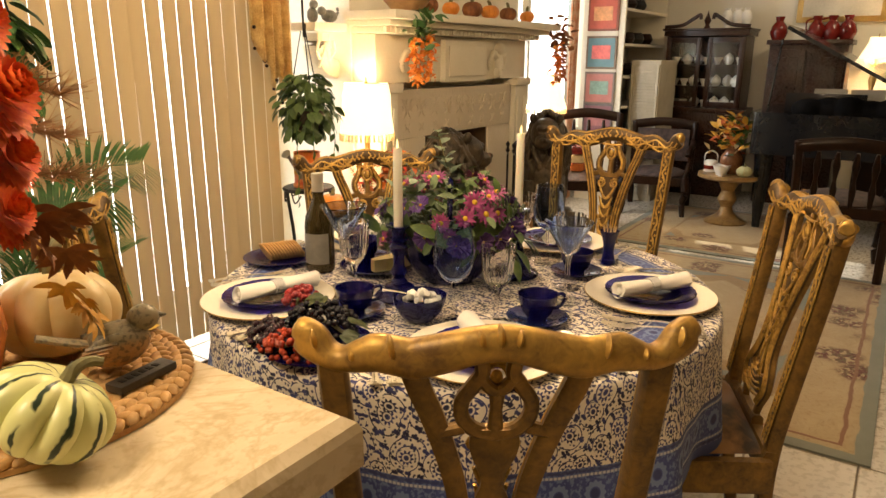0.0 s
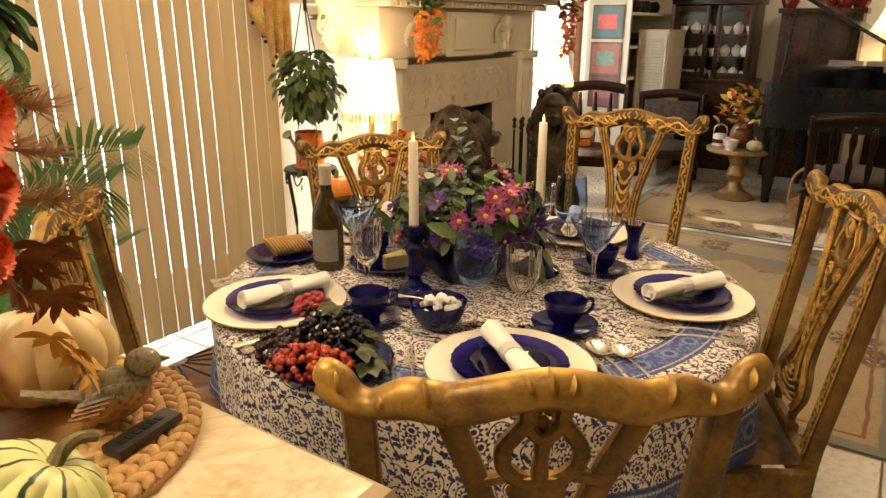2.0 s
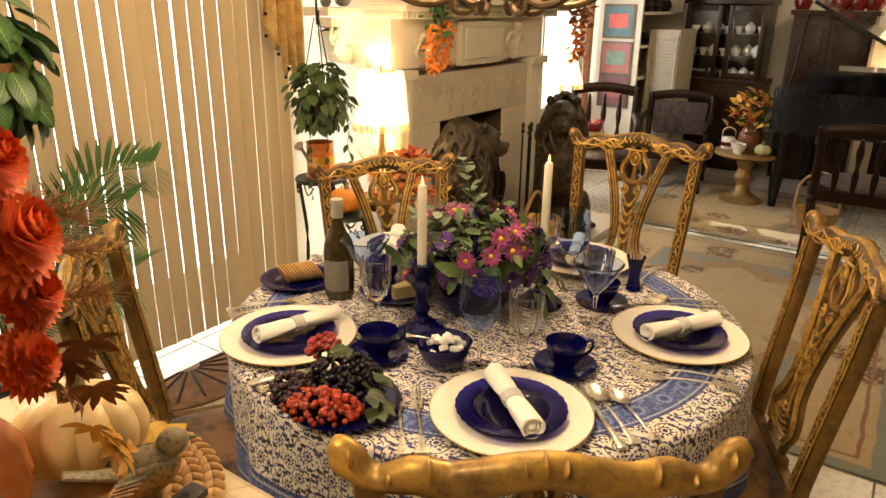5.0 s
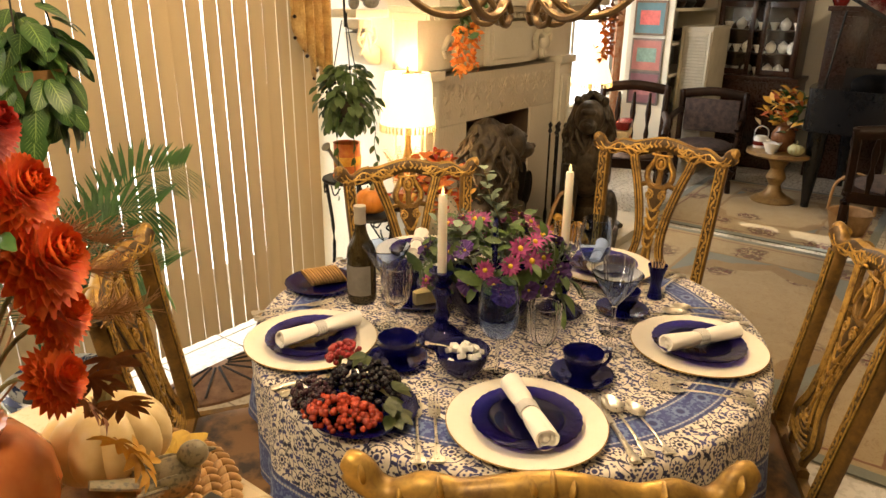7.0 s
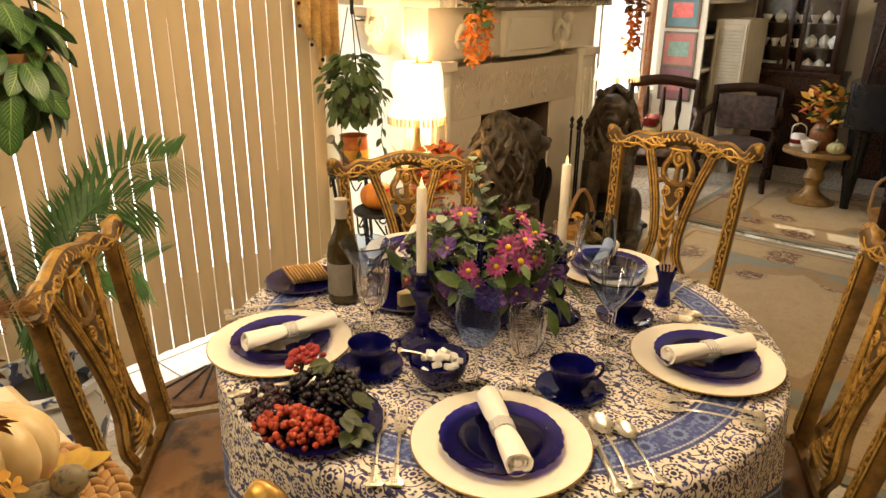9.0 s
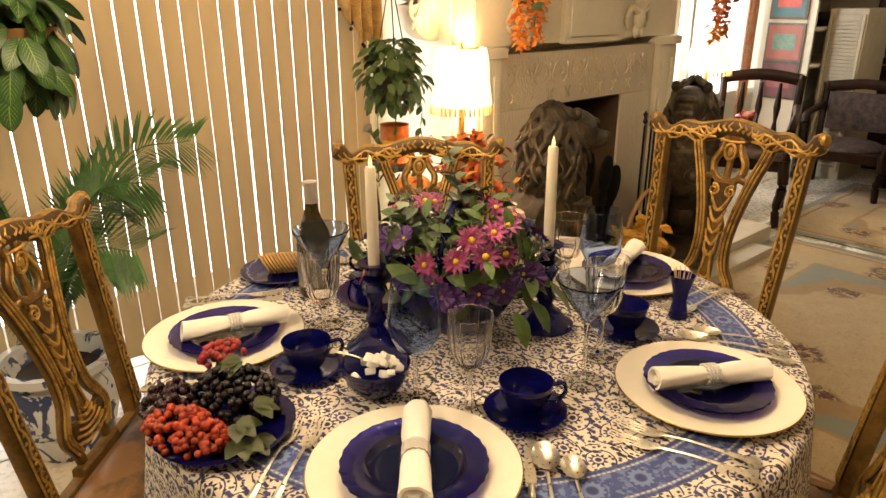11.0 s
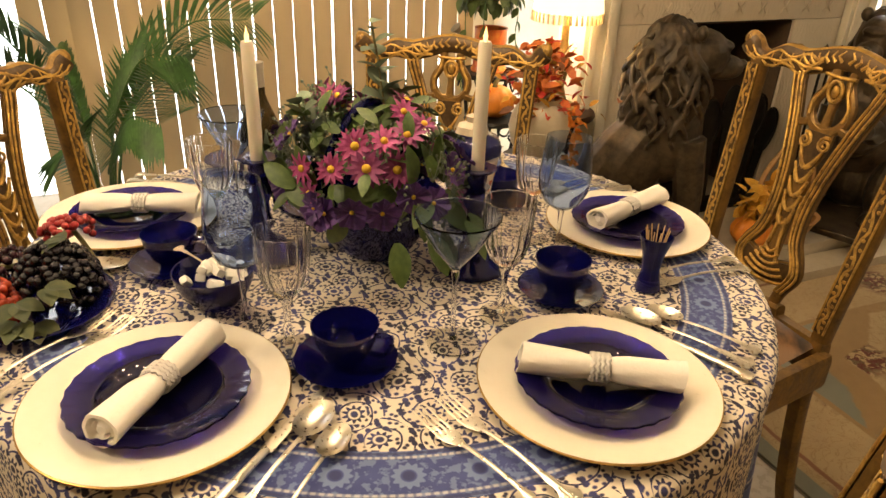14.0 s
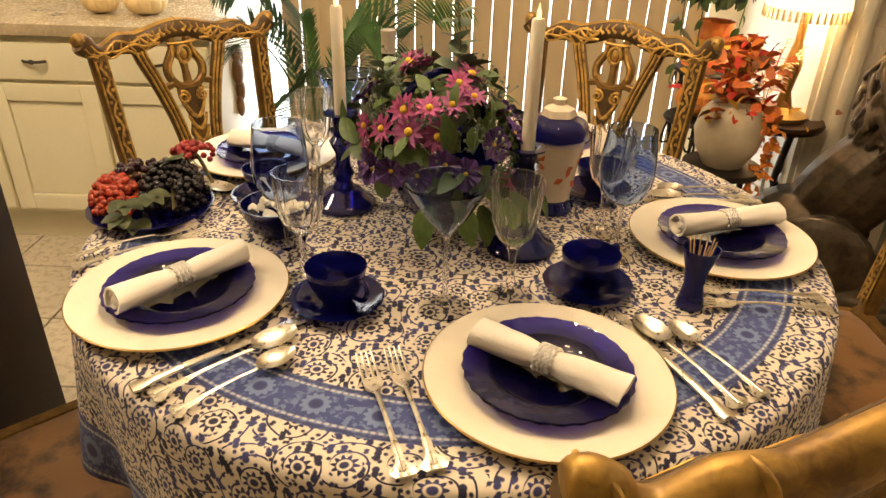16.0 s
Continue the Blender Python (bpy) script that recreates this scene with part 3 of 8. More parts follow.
        col = m.mix(m.math("MULTIPLY", dark, 0.7), col, (0.03, 0.035, 0.12))
        return col
    colour = m.mix(ring(s, 0.478, 0.552), field, band(0.478, 0.552, 42))
    colour = m.mix(ring(s, 0.775, 0.885), colour, band(0.775, 0.885, 56))
    plain = m.mix(tone, (0.05, 0.075, 0.24), (0.08, 0.12, 0.32))
    colour = m.mix(step(s, 0.885), colour, plain)
    m.set(Base_Color=colour, Roughness=0.85, Sheen_Weight=0.1)
    weave = m.noise(900, 1, vector=uv)
    fold = m.noise(7, 3, vector=uv)
    return m.bump(m.math("ADD", m.math("MULTIPLY", weave, 0.1), fold), 0.35, 0.004).mat


def ramp_map(self, v, lo, hi):
    n = self.nodes.new("ShaderNodeMapRange")
    self.put(n.inputs[0], v)
    n.inputs[1].default_value, n.inputs[2].default_value = lo, hi
    return n.outputs[0]


Mat.ramp_map = ramp_map
M_CLOTH = cloth_material()


def tablecloth():
    bm = bmesh.new()
    uvl = bm.loops.layers.uv.new("flat")
    n = 240
    rings = [0.0, 0.15, 0.3, 0.42, 0.5, 0.55, 0.585, 0.60, 0.61, 0.618] + [0.63 + 0.02 * k for k in range(16)]
    verts = []
    for s in rings:
        row = []
        for i in range(n):
            a = 2 * math.pi * i / n
            if s <= 0.60:
                r, z = s, 0.0
            else:
                d = min(s - 0.60, 0.03) / 0.03 * math.pi / 2
                r = 0.60 + 0.018 * math.sin(d)
                z = -0.018 * (1 - math.cos(d)) - max(0, s - 0.63)
                fall = max(0, s - 0.63) / 0.30
                wave = math.sin(9 * a + 0.6) + 0.55 * math.sin(17 * a + 1.7) + 0.35 * math.sin(29 * a)
                r += fall ** 1.1 * (0.022 * wave + 0.012)
                z *= 0.985 - 0.01 * wave
            p = Vector((r * math.cos(a), r * math.sin(a), z))
            if s < 0.6:
                p.z += 0.0012 * noise.noise(p * 9)
            row.append((bm.verts.new(p), Vector((s * math.cos(a), s * math.sin(a)))))
        verts.append(row)
    for a, b in zip(verts[1:], verts[2:]):
        for i in range(n):
            j = (i + 1) % n
            f = bm.faces.new((a[i][0], b[i][0], b[j][0], a[j][0]))
            for l, q in zip(f.loops, (a[i][1], b[i][1], b[j][1], a[j][1])):
                l[uvl].uv = q
    f = bm.faces.new([v for v, _ in verts[1]])
    for l, (_, q) in zip(f.loops, verts[1]):
        l[uvl].uv = q
    for v, _ in verts[0]:
        bm.verts.remove(v)
    ob = solid("tablecloth", bm, M_CLOTH, "round white and indigo block-printed cotton tablecloth draped over the table", "tablecloth", pose(CX, CY, 0.7535))
    return ob


tablecloth()

# ---- fireplace ----
FY = 2.07


def embossed():
    m = Mat("embossed_surround")
    v = m.nodes.new("ShaderNodeTexVoronoi")
    v.feature = "SMOOTH_F1"
    m.links.new(m.coord.outputs["Object"], v.inputs["Vector"])
    v.inputs["Scale"].default_value = 24
    w = m.node("ShaderNodeTexWave", 1, Vector=m.coord.outputs["Object"], Scale=14.0, Distortion=14.0, Detail=2.0)
    h = m.math("ADD", v.outputs["Distance"], m.math("MULTIPLY", w, 0.4))
    m.set(Base_Color=m.mix(m.noise(5), (0.62, 0.54, 0.41), (0.72, 0.64, 0.51)), Roughness=0.33)
    return m.bump(h, 0.30, 0.010).mat


M_EMBOSS = embossed()
fire = thing("fireplace", pose(0.13, 0, 0) @ Matrix.Diagonal((0.94, 1, 1, 1)), "cream carved fireplace with embossed surround and raised hearth", "fireplace", kind="structure")
part("chimney_breast", boxes(((2.62, FY + 0.13, 0.0), (3.06, Y1 - 0.004, TOP - 0.004)), bevel=0), M_CREAM, fire)
part("chimney_breast", boxes(((3.78, FY + 0.13, 0.0), (4.36, Y1 - 0.004, TOP - 0.004)), bevel=0), M_CREAM, fire)
part("chimney_breast", boxes(((3.064, FY + 0.13, 0.905), (3.776, Y1 - 0.004, TOP - 0.004)), bevel=0), M_CREAM, fire)
part("surround", boxes(((2.79, FY, 0.1), (3.07, FY + 0.126, 0.898)), bevel=0.002), M_EMBOSS, fire)
part("surround", boxes(((3.77, FY, 0.1), (4.06, FY + 0.126, 0.898)), bevel=0.002), M_EMBOSS, fire)
part("lintel", boxes(((2.79, FY, 0.90), (4.06, FY + 0.126, 1.14)), bevel=0.002), M_EMBOSS, fire)
# raised acanthus ornaments along the lintel
bm = bmesh.new()
for k in range(9):
    cx = 2.90 + k * 0.131
    for s in (-1, 1):
        sweep(bm, spline([(cx + s * 0.034, FY - 0.002, 0.965), (cx + s * 0.014, FY - 0.003, 0.985), (cx + s * 0.010, FY - 0.003, 1.01), (cx + s * 0.028, FY - 0.003, 1.045), (cx + s * 0.046, FY - 0.003, 1.06)], 4), lambda t: 0.0045 - 0.002 * abs(t - 0.4), 0.003, 6)
        sweep(bm, spline([(cx + s * 0.022, FY - 0.002, 0.895), (cx + s * 0.006, FY - 0.003, 0.915), (cx + s * 0.018, FY - 0.003, 0.94)], 4), 0.0035, 0.003, 6)
        sweep(bm, spline([(cx + s * 0.05, FY - 0.002, 1.0), (cx + s * 0.032, FY - 0.003, 1.012), (cx + s * 0.045, FY - 0.003, 1.03)], 4), 0.0035, 0.003, 6)
    ball(bm, (cx, FY - 0.001, 1.045), 1, 8, 5, (0.011, 0.006, 0.018))
part("lintel_ornament", bm, M_EMBOSS, fire, m=pose(0, 0, 0.034))
M_BRICKDARK = surface("sooty_firebrick", (0.045, 0.028, 0.017), (0.11, 0.07, 0.04), 5, 50, 0.9, bump=0.5)
part("firebox", boxes(((3.05, 2.60, 0.1), (3.79, 2.64, 0.903)), bevel=0), M_BRICKDARK, fire, "sooty brick firebox")
for a, b, z0, z1 in ((3.0735, 3.078, 0.1, 0.891), (3.762, 3.7665, 0.1, 0.891), (3.079, 3.761, 0.891, 0.896)):
    part("firebox_liner", boxes(((a, FY + 0.012, z0), (b, 2.598, z1)), bevel=0), M_BRICKDARK, fire)
M_HEARTH = surface("hearth_stone", (0.44, 0.38, 0.28), (0.55, 0.49, 0.38), 6, 50, 0.4, bump=0.06)
part("hearth", boxes(((2.45, 1.58, 0.0), (4.75, 2.62, 0.098)), bevel=0.006), M_HEARTH, fire)
part("hearth_step", boxes(((3.3, 1.46, 0.0), (4.5, 1.576, 0.05)), bevel=0.006), M_HEARTH, fire)
for a, b in ((2.63, 2.78), (4.07, 4.23)):
    rows = [((a, FY - 0.03, 0.22), (b, FY + 0.126, 1.13)), ((a - 0.02, FY - 0.05, 1.132), (b + 0.02, FY + 0.126, 1.175)), ((a - 0.02, FY - 0.05, 0.1), (b + 0.02, FY + 0.126, 0.218))]
    pil = part("pilaster", boxes(*rows, bevel=0.005), M_CREAM, fire)
    part("flute", boxes(((a + 0.02, FY - 0.042, 0.26), (a + 0.055, FY - 0.031, 1.06)), ((b - 0.055, FY - 0.042, 0.26), (b - 0.02, FY - 0.031, 1.06)), bevel=0.005), M_CREAM, pil)
part("frieze", boxes(((2.63, FY - 0.01, 1.177), (4.23, FY + 0.126, 1.40)), bevel=0.004), M_CREAM, fire)
part("frieze_panel", boxes(((3.2, FY - 0.045, 1.17), (3.66, FY - 0.012, 1.385)), ((3.23, FY - 0.055, 1.20), (3.63, FY - 0.046, 1.355)), bevel=0.006), M_CREAM, fire)
shelf = part("mantel_shelf", boxes(((2.575, FY - 0.17, 1.462), (4.42, FY + 0.126, 1.50)), ((2.60, FY - 0.12, 1.434), (4.37, FY + 0.126, 1.461)), ((2.615, FY - 0.07, 1.402), (4.31, FY + 0.126, 1.433)), bevel=0.008), M_CREAM, fire)
bm = bmesh.new()
for k in range(42):
    box(bm, (2.65 + 0.039 * k, FY - 0.085, 1.405), (2.62 + 0.039 * k, FY - 0.071, 1.43))
part("dentil_row", bm, M_CREAM, shelf)
for cx in (2.93, 3.83):
    bm = bmesh.new()
    ball(bm, (cx, FY - 0.035, 1.345), 0.034, 12, 9)
    ball(bm, (cx, FY - 0.03, 1.27), 1, 12, 9, (0.036, 0.028, 0.055))
    for s in (-1, 1):
        sweep(bm, spline([(cx + s * 0.02, FY - 0.03, 1.30), (cx + s * 0.07, FY - 0.03, 1.32), (cx + s * 0.10, FY - 0.02, 1.27), (cx + s * 0.08, FY - 0.015, 1.23)], 4), lambda t: 0.02 - 0.01 * t, n=8)
        ball(bm, (cx + s * 0.02, FY - 0.028, 1.21), 1, 8, 6, (0.016, 0.018, 0.035))
    part("cherub_relief", bm, M_CREAM, fire, "carved cream relief figure")
# corbel on the wall beside the mantel, with scroll
corbel = thing("wall_corbel", pose(2.47, 2.30, 1.21), "white scrolled plaster corbel holding two grey figurines", "corbel")
M_CAP = surface("corbel_plaster", (0.66, 0.58, 0.42), (0.76, 0.70, 0.56), 8, 80, 0.6, bump=0.2)
part("bracket", tube([(0.146, 0.02, 0.03), (0.10, 0.01, 0.03), (0.03, 0.0, 0.05), (0, 0.0, 0.12), (0, 0.0, 0.19)], lambda t: 0.035 + 0.03 * t, 4, 10, ry=0.045, power=4), M_CAP, corbel)
bm = bmesh.new()
for s in (-1, 1):
    sweep(bm, spline([(s * 0.045, -0.06, 0.16), (s * 0.06, -0.055, 0.11), (s * 0.03, -0.05, 0.08), (s * 0.02, -0.05, 0.12), (s * 0.035, -0.055, 0.13)], 5), 0.008, n=6)
    sweep(bm, spline([(0, -0.05, 0.15), (s * 0.015, -0.055, 0.10), (s * 0.035, -0.04, 0.04)], 5), 0.008, n=6)
part("scroll_carving", bm, M_CAP, corbel)
part("top_slab", boxes(((-0.09, -0.08, 0.20), (0.146, 0.12, 0.235)), bevel=0.006), M_CREAM, corbel)
M_GREYSTONE = surface("grey_figurine", (0.12, 0.115, 0.10), (0.25, 0.24, 0.21), 25, 90, 0.6, bump=0.3)
bm = bmesh.new()
ball(bm, (0, 0, 0.03), 1, 10, 8, (0.025, 0.025, 0.034))
ball(bm, (0, -0.01, 0.075), 0.02, 10, 8)
solid("bird_figurine", bm, M_GREYSTONE, "grey stone bird figurine on the corbel", "figurine", pose(2.42, 2.27, 1.447))
bm = bmesh.new()
ball(bm, (0, 0, 0.03), 1, 10, 8, (0.05, 0.024, 0.028))
ball(bm, (-0.05, 0, 0.05), 0.02, 10, 8)
sweep(bm, spline([(0.04, 0, 0.03), (0.06, 0, 0.05), (0.055, 0, 0.07)], 3), 0.007)
solid("cat_figurine", bm, M_GREYSTONE, "grey stone crouching cat figurine on the corbel", "figurine", pose(2.52, 2.26, 1.447))

# fan-shaped fire screen and tools
scr = thing("fire_screen", pose(3.46, 2.03, 0.1), "dark iron fire screen with rounded fan panels", "fire screen")
for k, (x, h) in enumerate(((-0.13, 0.50), (-0.04, 0.54), (0.05, 0.50), (0.13, 0.43))):
    bm = bmesh.new()
    ball(bm, (0, 0, h - 0.10), 1, 12, 10, (0.052, 0.012, 0.10))
    sweep(bm, spline([(0, 0, 0.02), (0, 0, h * 0.5), (0, 0, h - 0.1)], 4), lambda t: 0.018 + 0.022 * t, 0.008, 8, up=(0, 1, 0))
    sweep(bm, [(0.052 * math.cos(2 * math.pi * i / 20), -0.004, h - 0.10 + 0.10 * math.sin(2 * math.pi * i / 20)) for i in range(21)], 0.006, n=6, cap=False)
    part("fan_panel", bm, M_IRON, scr, m=pose(x, 0.02 * (k % 2), 0, 0, x * 60, 0))
part("foot", boxes(((-0.22, -0.05, 0.0), (0.22, 0.06, 0.024)), bevel=0.004), M_IRON, scr)
tools = thing("fire_tools", pose(3.86, 1.98, 0.1), "black iron fireplace tool set on its stand", "fire tools")
part("base", turned([(0, 0), (0.08, 0), (0.075, 0.015), (0.01, 0.03), (0, 0.03)], 20), M_IRON, tools)
for k in range(4):
    a = radians(90 * k + 20)
    x, y = 0.045 * math.cos(a), 0.045 * math.sin(a)
    bm = tube([(x, y, 0.03), (x, y, 0.62)], 0.006, 1, 6)
    lathe(bm, [(0, 0.62), (0.014, 0.64), (0.006, 0.66), (0.014, 0.68), (0, 0.70)], 8, Matrix.Translation((x, y, 0)))
    ball(bm, (x, y, 0.1), 1, 6, 5, (0.02, 0.01, 0.06))
    part("tool", bm, M_IRON, tools)

# ---- lions ----


def lion(m, label, raised):
    bm = bmesh.new()
    ball(bm, (-0.16, 0, 0.15), 1, 16, 12, (0.17, 0.14, 0.16))
    ball(bm, (-0.06, 0, 0.32), 1, 16, 12, (0.13, 0.115, 0.27), pose(0, 0, 0, 0, 28, 0))
    ball(bm, (0.055, 0, 0.45), 1, 16, 12, (0.115, 0.115, 0.19))
    ball(bm, (0.02, 0, 0.63), 1, 16, 12, (0.10, 0.105, 0.15))
    ball(bm, (0.12, 0, 0.71), 1, 16, 12, (0.09, 0.078, 0.088))
    ball(bm, (0.20, 0, 0.675), 1, 12, 10, (0.062, 0.046, 0.042))
    ball(bm, (0.255, 0, 0.69), 1, 8, 6, (0.015, 0.022, 0.014))
    ball(bm, (0.17, 0, 0.745), 1, 8, 6, (0.05, 0.05, 0.022))
    ball(bm, (0.030, 0, 0.585), 1, 18, 14, (0.098, 0.096, 0.205))
    rng = random.Random(5)
    for tier, (t0, t1, n) in enumerate(((4, 52, 13), (22, 74, 17), (44, 98, 19), (68, 124, 19), (94, 150, 17))):
        for k in range(n):
            a = 360 * (k + 0.5 * (tier % 2)) / n + rng.uniform(-6, 6)
            if tier < 3 and min(a % 360, 360 - a % 360) < 44:
                continue
            row, long, curl = [], rng.uniform(0.8, 1.2), rng.uniform(-1, 1)
            for i in range(10):
                u = i / 9
                th = radians(t0 + (t1 - t0) * u * long)
                az = radians(a + 11 * math.sin(u * 7.5 + 2.1 * tier + 1.7 * k) + 8 * curl * u)
                g = 0.95 + 0.05 * math.sin(u * 8 + k) + 0.30 * u * u
                row.append(Vector((0.030 + 0.118 * g * math.sin(th) * math.cos(az), 0.116 * g * math.sin(th) * math.sin(az), 0.585 + 0.238 * math.cos(th) - 0.02 * u)))
            sweep(bm, row, lambda t: (0.0155 + 0.003 * math.sin(k * 2.3)) * (1 - 0.75 * t * t), n=7)
    for s in (-1, 1):
        ball(bm, (0.09, s * 0.07, 0.79), 1, 8, 6, (0.018, 0.022, 0.026))
    for s in (-1, 1):
        ball(bm, (-0.10, s * 0.12, 0.13), 1, 12, 10, (0.15, 0.06, 0.14))
        ball(bm, (0.03, s * 0.14, 0.03), 1, 10, 8, (0.10, 0.045, 0.035))
        if raised and s == 1:
            sweep(bm, spline([(0.10, 0.08, 0.46), (0.17, 0.09, 0.40), (0.25, 0.09, 0.43), (0.32, 0.09, 0.44)], 4), lambda t: 0.05 - 0.012 * t, n=10)
            ball(bm, (0.34, 0.09, 0.44), 1, 10, 8, (0.05, 0.042, 0.035))
        else:
            sweep(bm, spline([(0.11, s * 0.075, 0.45), (0.14, s * 0.08, 0.25), (0.15, s * 0.08, 0.04)], 4), lambda t: 0.055 - 0.015 * t, n=10)
            ball(bm, (0.19, s * 0.08, 0.03), 1, 10, 8, (0.07, 0.045, 0.032))
    sweep(bm, spline([(-0.28, 0, 0.06), (-0.33, 0.05, 0.03), (-0.30, 0.14, 0.03), (-0.2, 0.2, 0.03)], 4), 0.018, n=8)
    box(bm, (-0.32, -0.19, -0.004), (0.26, 0.19, 0.022))
    ob = solid("lion_statue", bm, M_BRONZE, label, "statue", m, "bronze lions on the hearth")
    mod = ob.modifiers.new("blend", "REMESH")
    mod.mode, mod.voxel_size, mod.use_smooth_shade = "VOXEL", 0.0038, True
    return ob


lion(pose(2.76, 1.80, 0.102, 0, 0, -24) @ Matrix.Diagonal((1.12, 1.12, 1.05, 1)), "weathered bronze seated lion statue with long mane on the hearth", False)
lion(pose(3.87, 1.77, 0.102, 0, 0, 200) @ Matrix.Diagonal((1.1, 1.1, 1.08, 1)), "dark bronze lion statue with one raised paw on the hearth", True)

# ---- lamps ----


def shade_material():
    m = Mat("lamp_shade")
    m.set(Base_Color=m.mix(m.noise(80), (0.80, 0.66, 0.42), (0.86, 0.74, 0.52)), Roughness=0.8, Emission_Color=(1.0, 0.80, 0.46), Emission_Strength=m.math("MULTIPLY_ADD", m.noise(12), 0.6, 1.5))
    return m.mat


M_SHADE = shade_material()
M_FRINGE = surface("fringe", (0.62, 0.48, 0.26), (0.75, 0.62, 0.38), 40, 150, 0.8)
M_BRASS = surface("old_brass", (0.35, 0.22, 0.07), (0.5, 0.34, 0.12), 12, 80, 0.35, metal=0.8)


def table_lamp(m, label, r0, r1, h, post):
    """m is the middle of the shade's lower rim; post: length of the stand below it."""
    l = thing("table_lamp", m, label, "lamp")
    bm = bmesh.new()
    n = 40
    prof = [(r1, 0.0), (r1 * 0.985 + 0.001, 0.01), (r0 + (r1 - r0) * 0.55, h * 0.4), (r0 + 0.012, h * 0.75), (r0, h)]
    lathe(bm, prof + [(r - 0.003, z) for r, z in prof[::-1]] + [prof[0]], n, ripple=0.012, lobes=10)
    sh = part("shade", bm, M_SHADE, l, "glowing cream fabric shade")
    bm = bmesh.new()
    for k in range(40):
        a = 2 * math.pi * k / 40
        sweep(bm, [(r1 * math.cos(a), r1 * math.sin(a), 0.002), (r1 * math.cos(a), r1 * math.sin(a), -0.032)], lambda t: 0.0035 + 0.003 * t, n=5)
    part("fringe", bm, M_FRINGE, sh, "hanging fringe")
    part("finial", turned([(0, h + 0.03), (0.006, h + 0.025), (0.004, h + 0.01), (0.012, h - 0.005), (0, h - 0.01)], 10), M_BRASS, l)
    part("harp", boxes(((-r0, -0.002, h - 0.006), (r0, 0.002, h - 0.002)), ((-0.002, -r0, h - 0.006), (0.002, r0, h - 0.002)), bevel=0), M_BRASS, l)
    part("stand", turned([(0, -post), (0.08, -post), (0.085, -post + 0.015), (0.03, -post + 0.04), (0.016, -post * 0.75), (0.03, -post * 0.5), (0.014, -post * 0.3), (0.012, 0.05), (0, 0.05)], 20), M_BRASS, l)
    return l


table_lamp(pose(2.53, 2.06, 0.957), "lit table lamp with cream fringed bell shade", 0.100, 0.126, 0.225, 0.357)
table_lamp(pose(4.86, 2.25, 0.93), "lit table lamp with pale fringed shade beside the window", 0.08, 0.15, 0.25, 0.37)
table_lamp(pose(7.15, 0.28, 1.30), "lit brass table lamp with cream shade on the cabinet", 0.06, 0.13, 0.18, 0.34)


def side_table(m, label, r, h, material):
    t = thing("side_table", m, label, "side table")
    part("tabletop", turned([(0, h - 0.025), (r, h - 0.025), (r + 0.006, h - 0.012), (r, h), (0, h)], 28), material, t)
    for k in range(3):
        a = radians(120 * k + 30)
        part("leg", tube([(r * 0.8 * math.cos(a), r * 0.8 * math.sin(a), h - 0.024), (r * 0.5 * math.cos(a), r * 0.5 * math.sin(a), h * 0.5), (r * 0.85 * math.cos(a), r * 0.85 * math.sin(a), 0)], 0.012, 5, 8), material, t)
    return t


side_table(pose(2.53, 2.06, 0.098), "small dark round table under the lamp", 0.14, 0.502, M_DARKWOOD)
side_table(pose(4.90, 2.28, 0), "small dark round table by the window", 0.16, 0.56, M_DARKWOOD)

# ---- mantel decorations ----
M_ORANGE = surface("pumpkin_orange", (0.62, 0.19, 0.02), (0.75, 0.30, 0.04), 9, 60, 0.42, bump=0.08, vary=0.3)
M_STEM = surface("dry_stem", (0.10, 0.09, 0.035), (0.22, 0.19, 0.08), 30, 120, 0.8)
M_LEAFRED = surface("autumn_leaf", (0.36, 0.05, 0.012), (0.60, 0.19, 0.03), 14, 90, 0.6, bump=0.2, vary=0.4)
M_LEAFGOLD = surface("golden_leaf", (0.48, 0.22, 0.02), (0.70, 0.42, 0.06), 14, 90, 0.6, bump=0.2, vary=0.3)
M_LEAFBROWN = surface("russet_leaf", (0.12, 0.035, 0.01), (0.30, 0.11, 0.03), 20, 90, 0.6, bump=0.2)
M_WICKER = surface("wicker", (0.30, 0.16, 0.06), (0.46, 0.28, 0.12), 25, 140, 0.6, bump=0.4)


def pumpkin_mesh(r, h, lobes=10, depth=0.09):
    bm = bmesh.new()
    n, rows = lobes * 6, 14
    prof = []
    for j in range(rows + 1):
        a = math.pi * j / rows
        prof.append((max(0.0, r * math.sin(a) ** 0.85) if 0 < j < rows else 0.0, h / 2 - h / 2 * math.cos(a)))
    prof[-1] = (0.0, h * 0.90)
    prof[-2] = (prof[-2][0], h * 0.965)
    grid = []
    for j, (rr, z) in enumerate(prof):
        if rr == 0:
            grid.append([bm.verts.new((0, 0, z))])
            continue
        grid.append([bm.verts.new((rr * (1 - depth + depth * abs(math.cos(lobes * math.pi * i / n)) ** 0.6) * math.cos(2 * math.pi * i / n), rr * (1 - depth + depth * abs(math.cos(lobes * math.pi * i / n)) ** 0.6) * math.sin(2 * math.pi * i / n), z)) for i in range(n)])
    for a, b in zip(grid, grid[1:]):
        for i in range(n):
            j = (i + 1) % n
            if len(a) == 1:
                bm.faces.new((a[0], b[j], b[i]))
            elif len(b) == 1:
                bm.faces.new((a[i], a[j], b[0]))
            else:
                bm.faces.new((a[i], a[j], b[j], b[i]))
    return bm


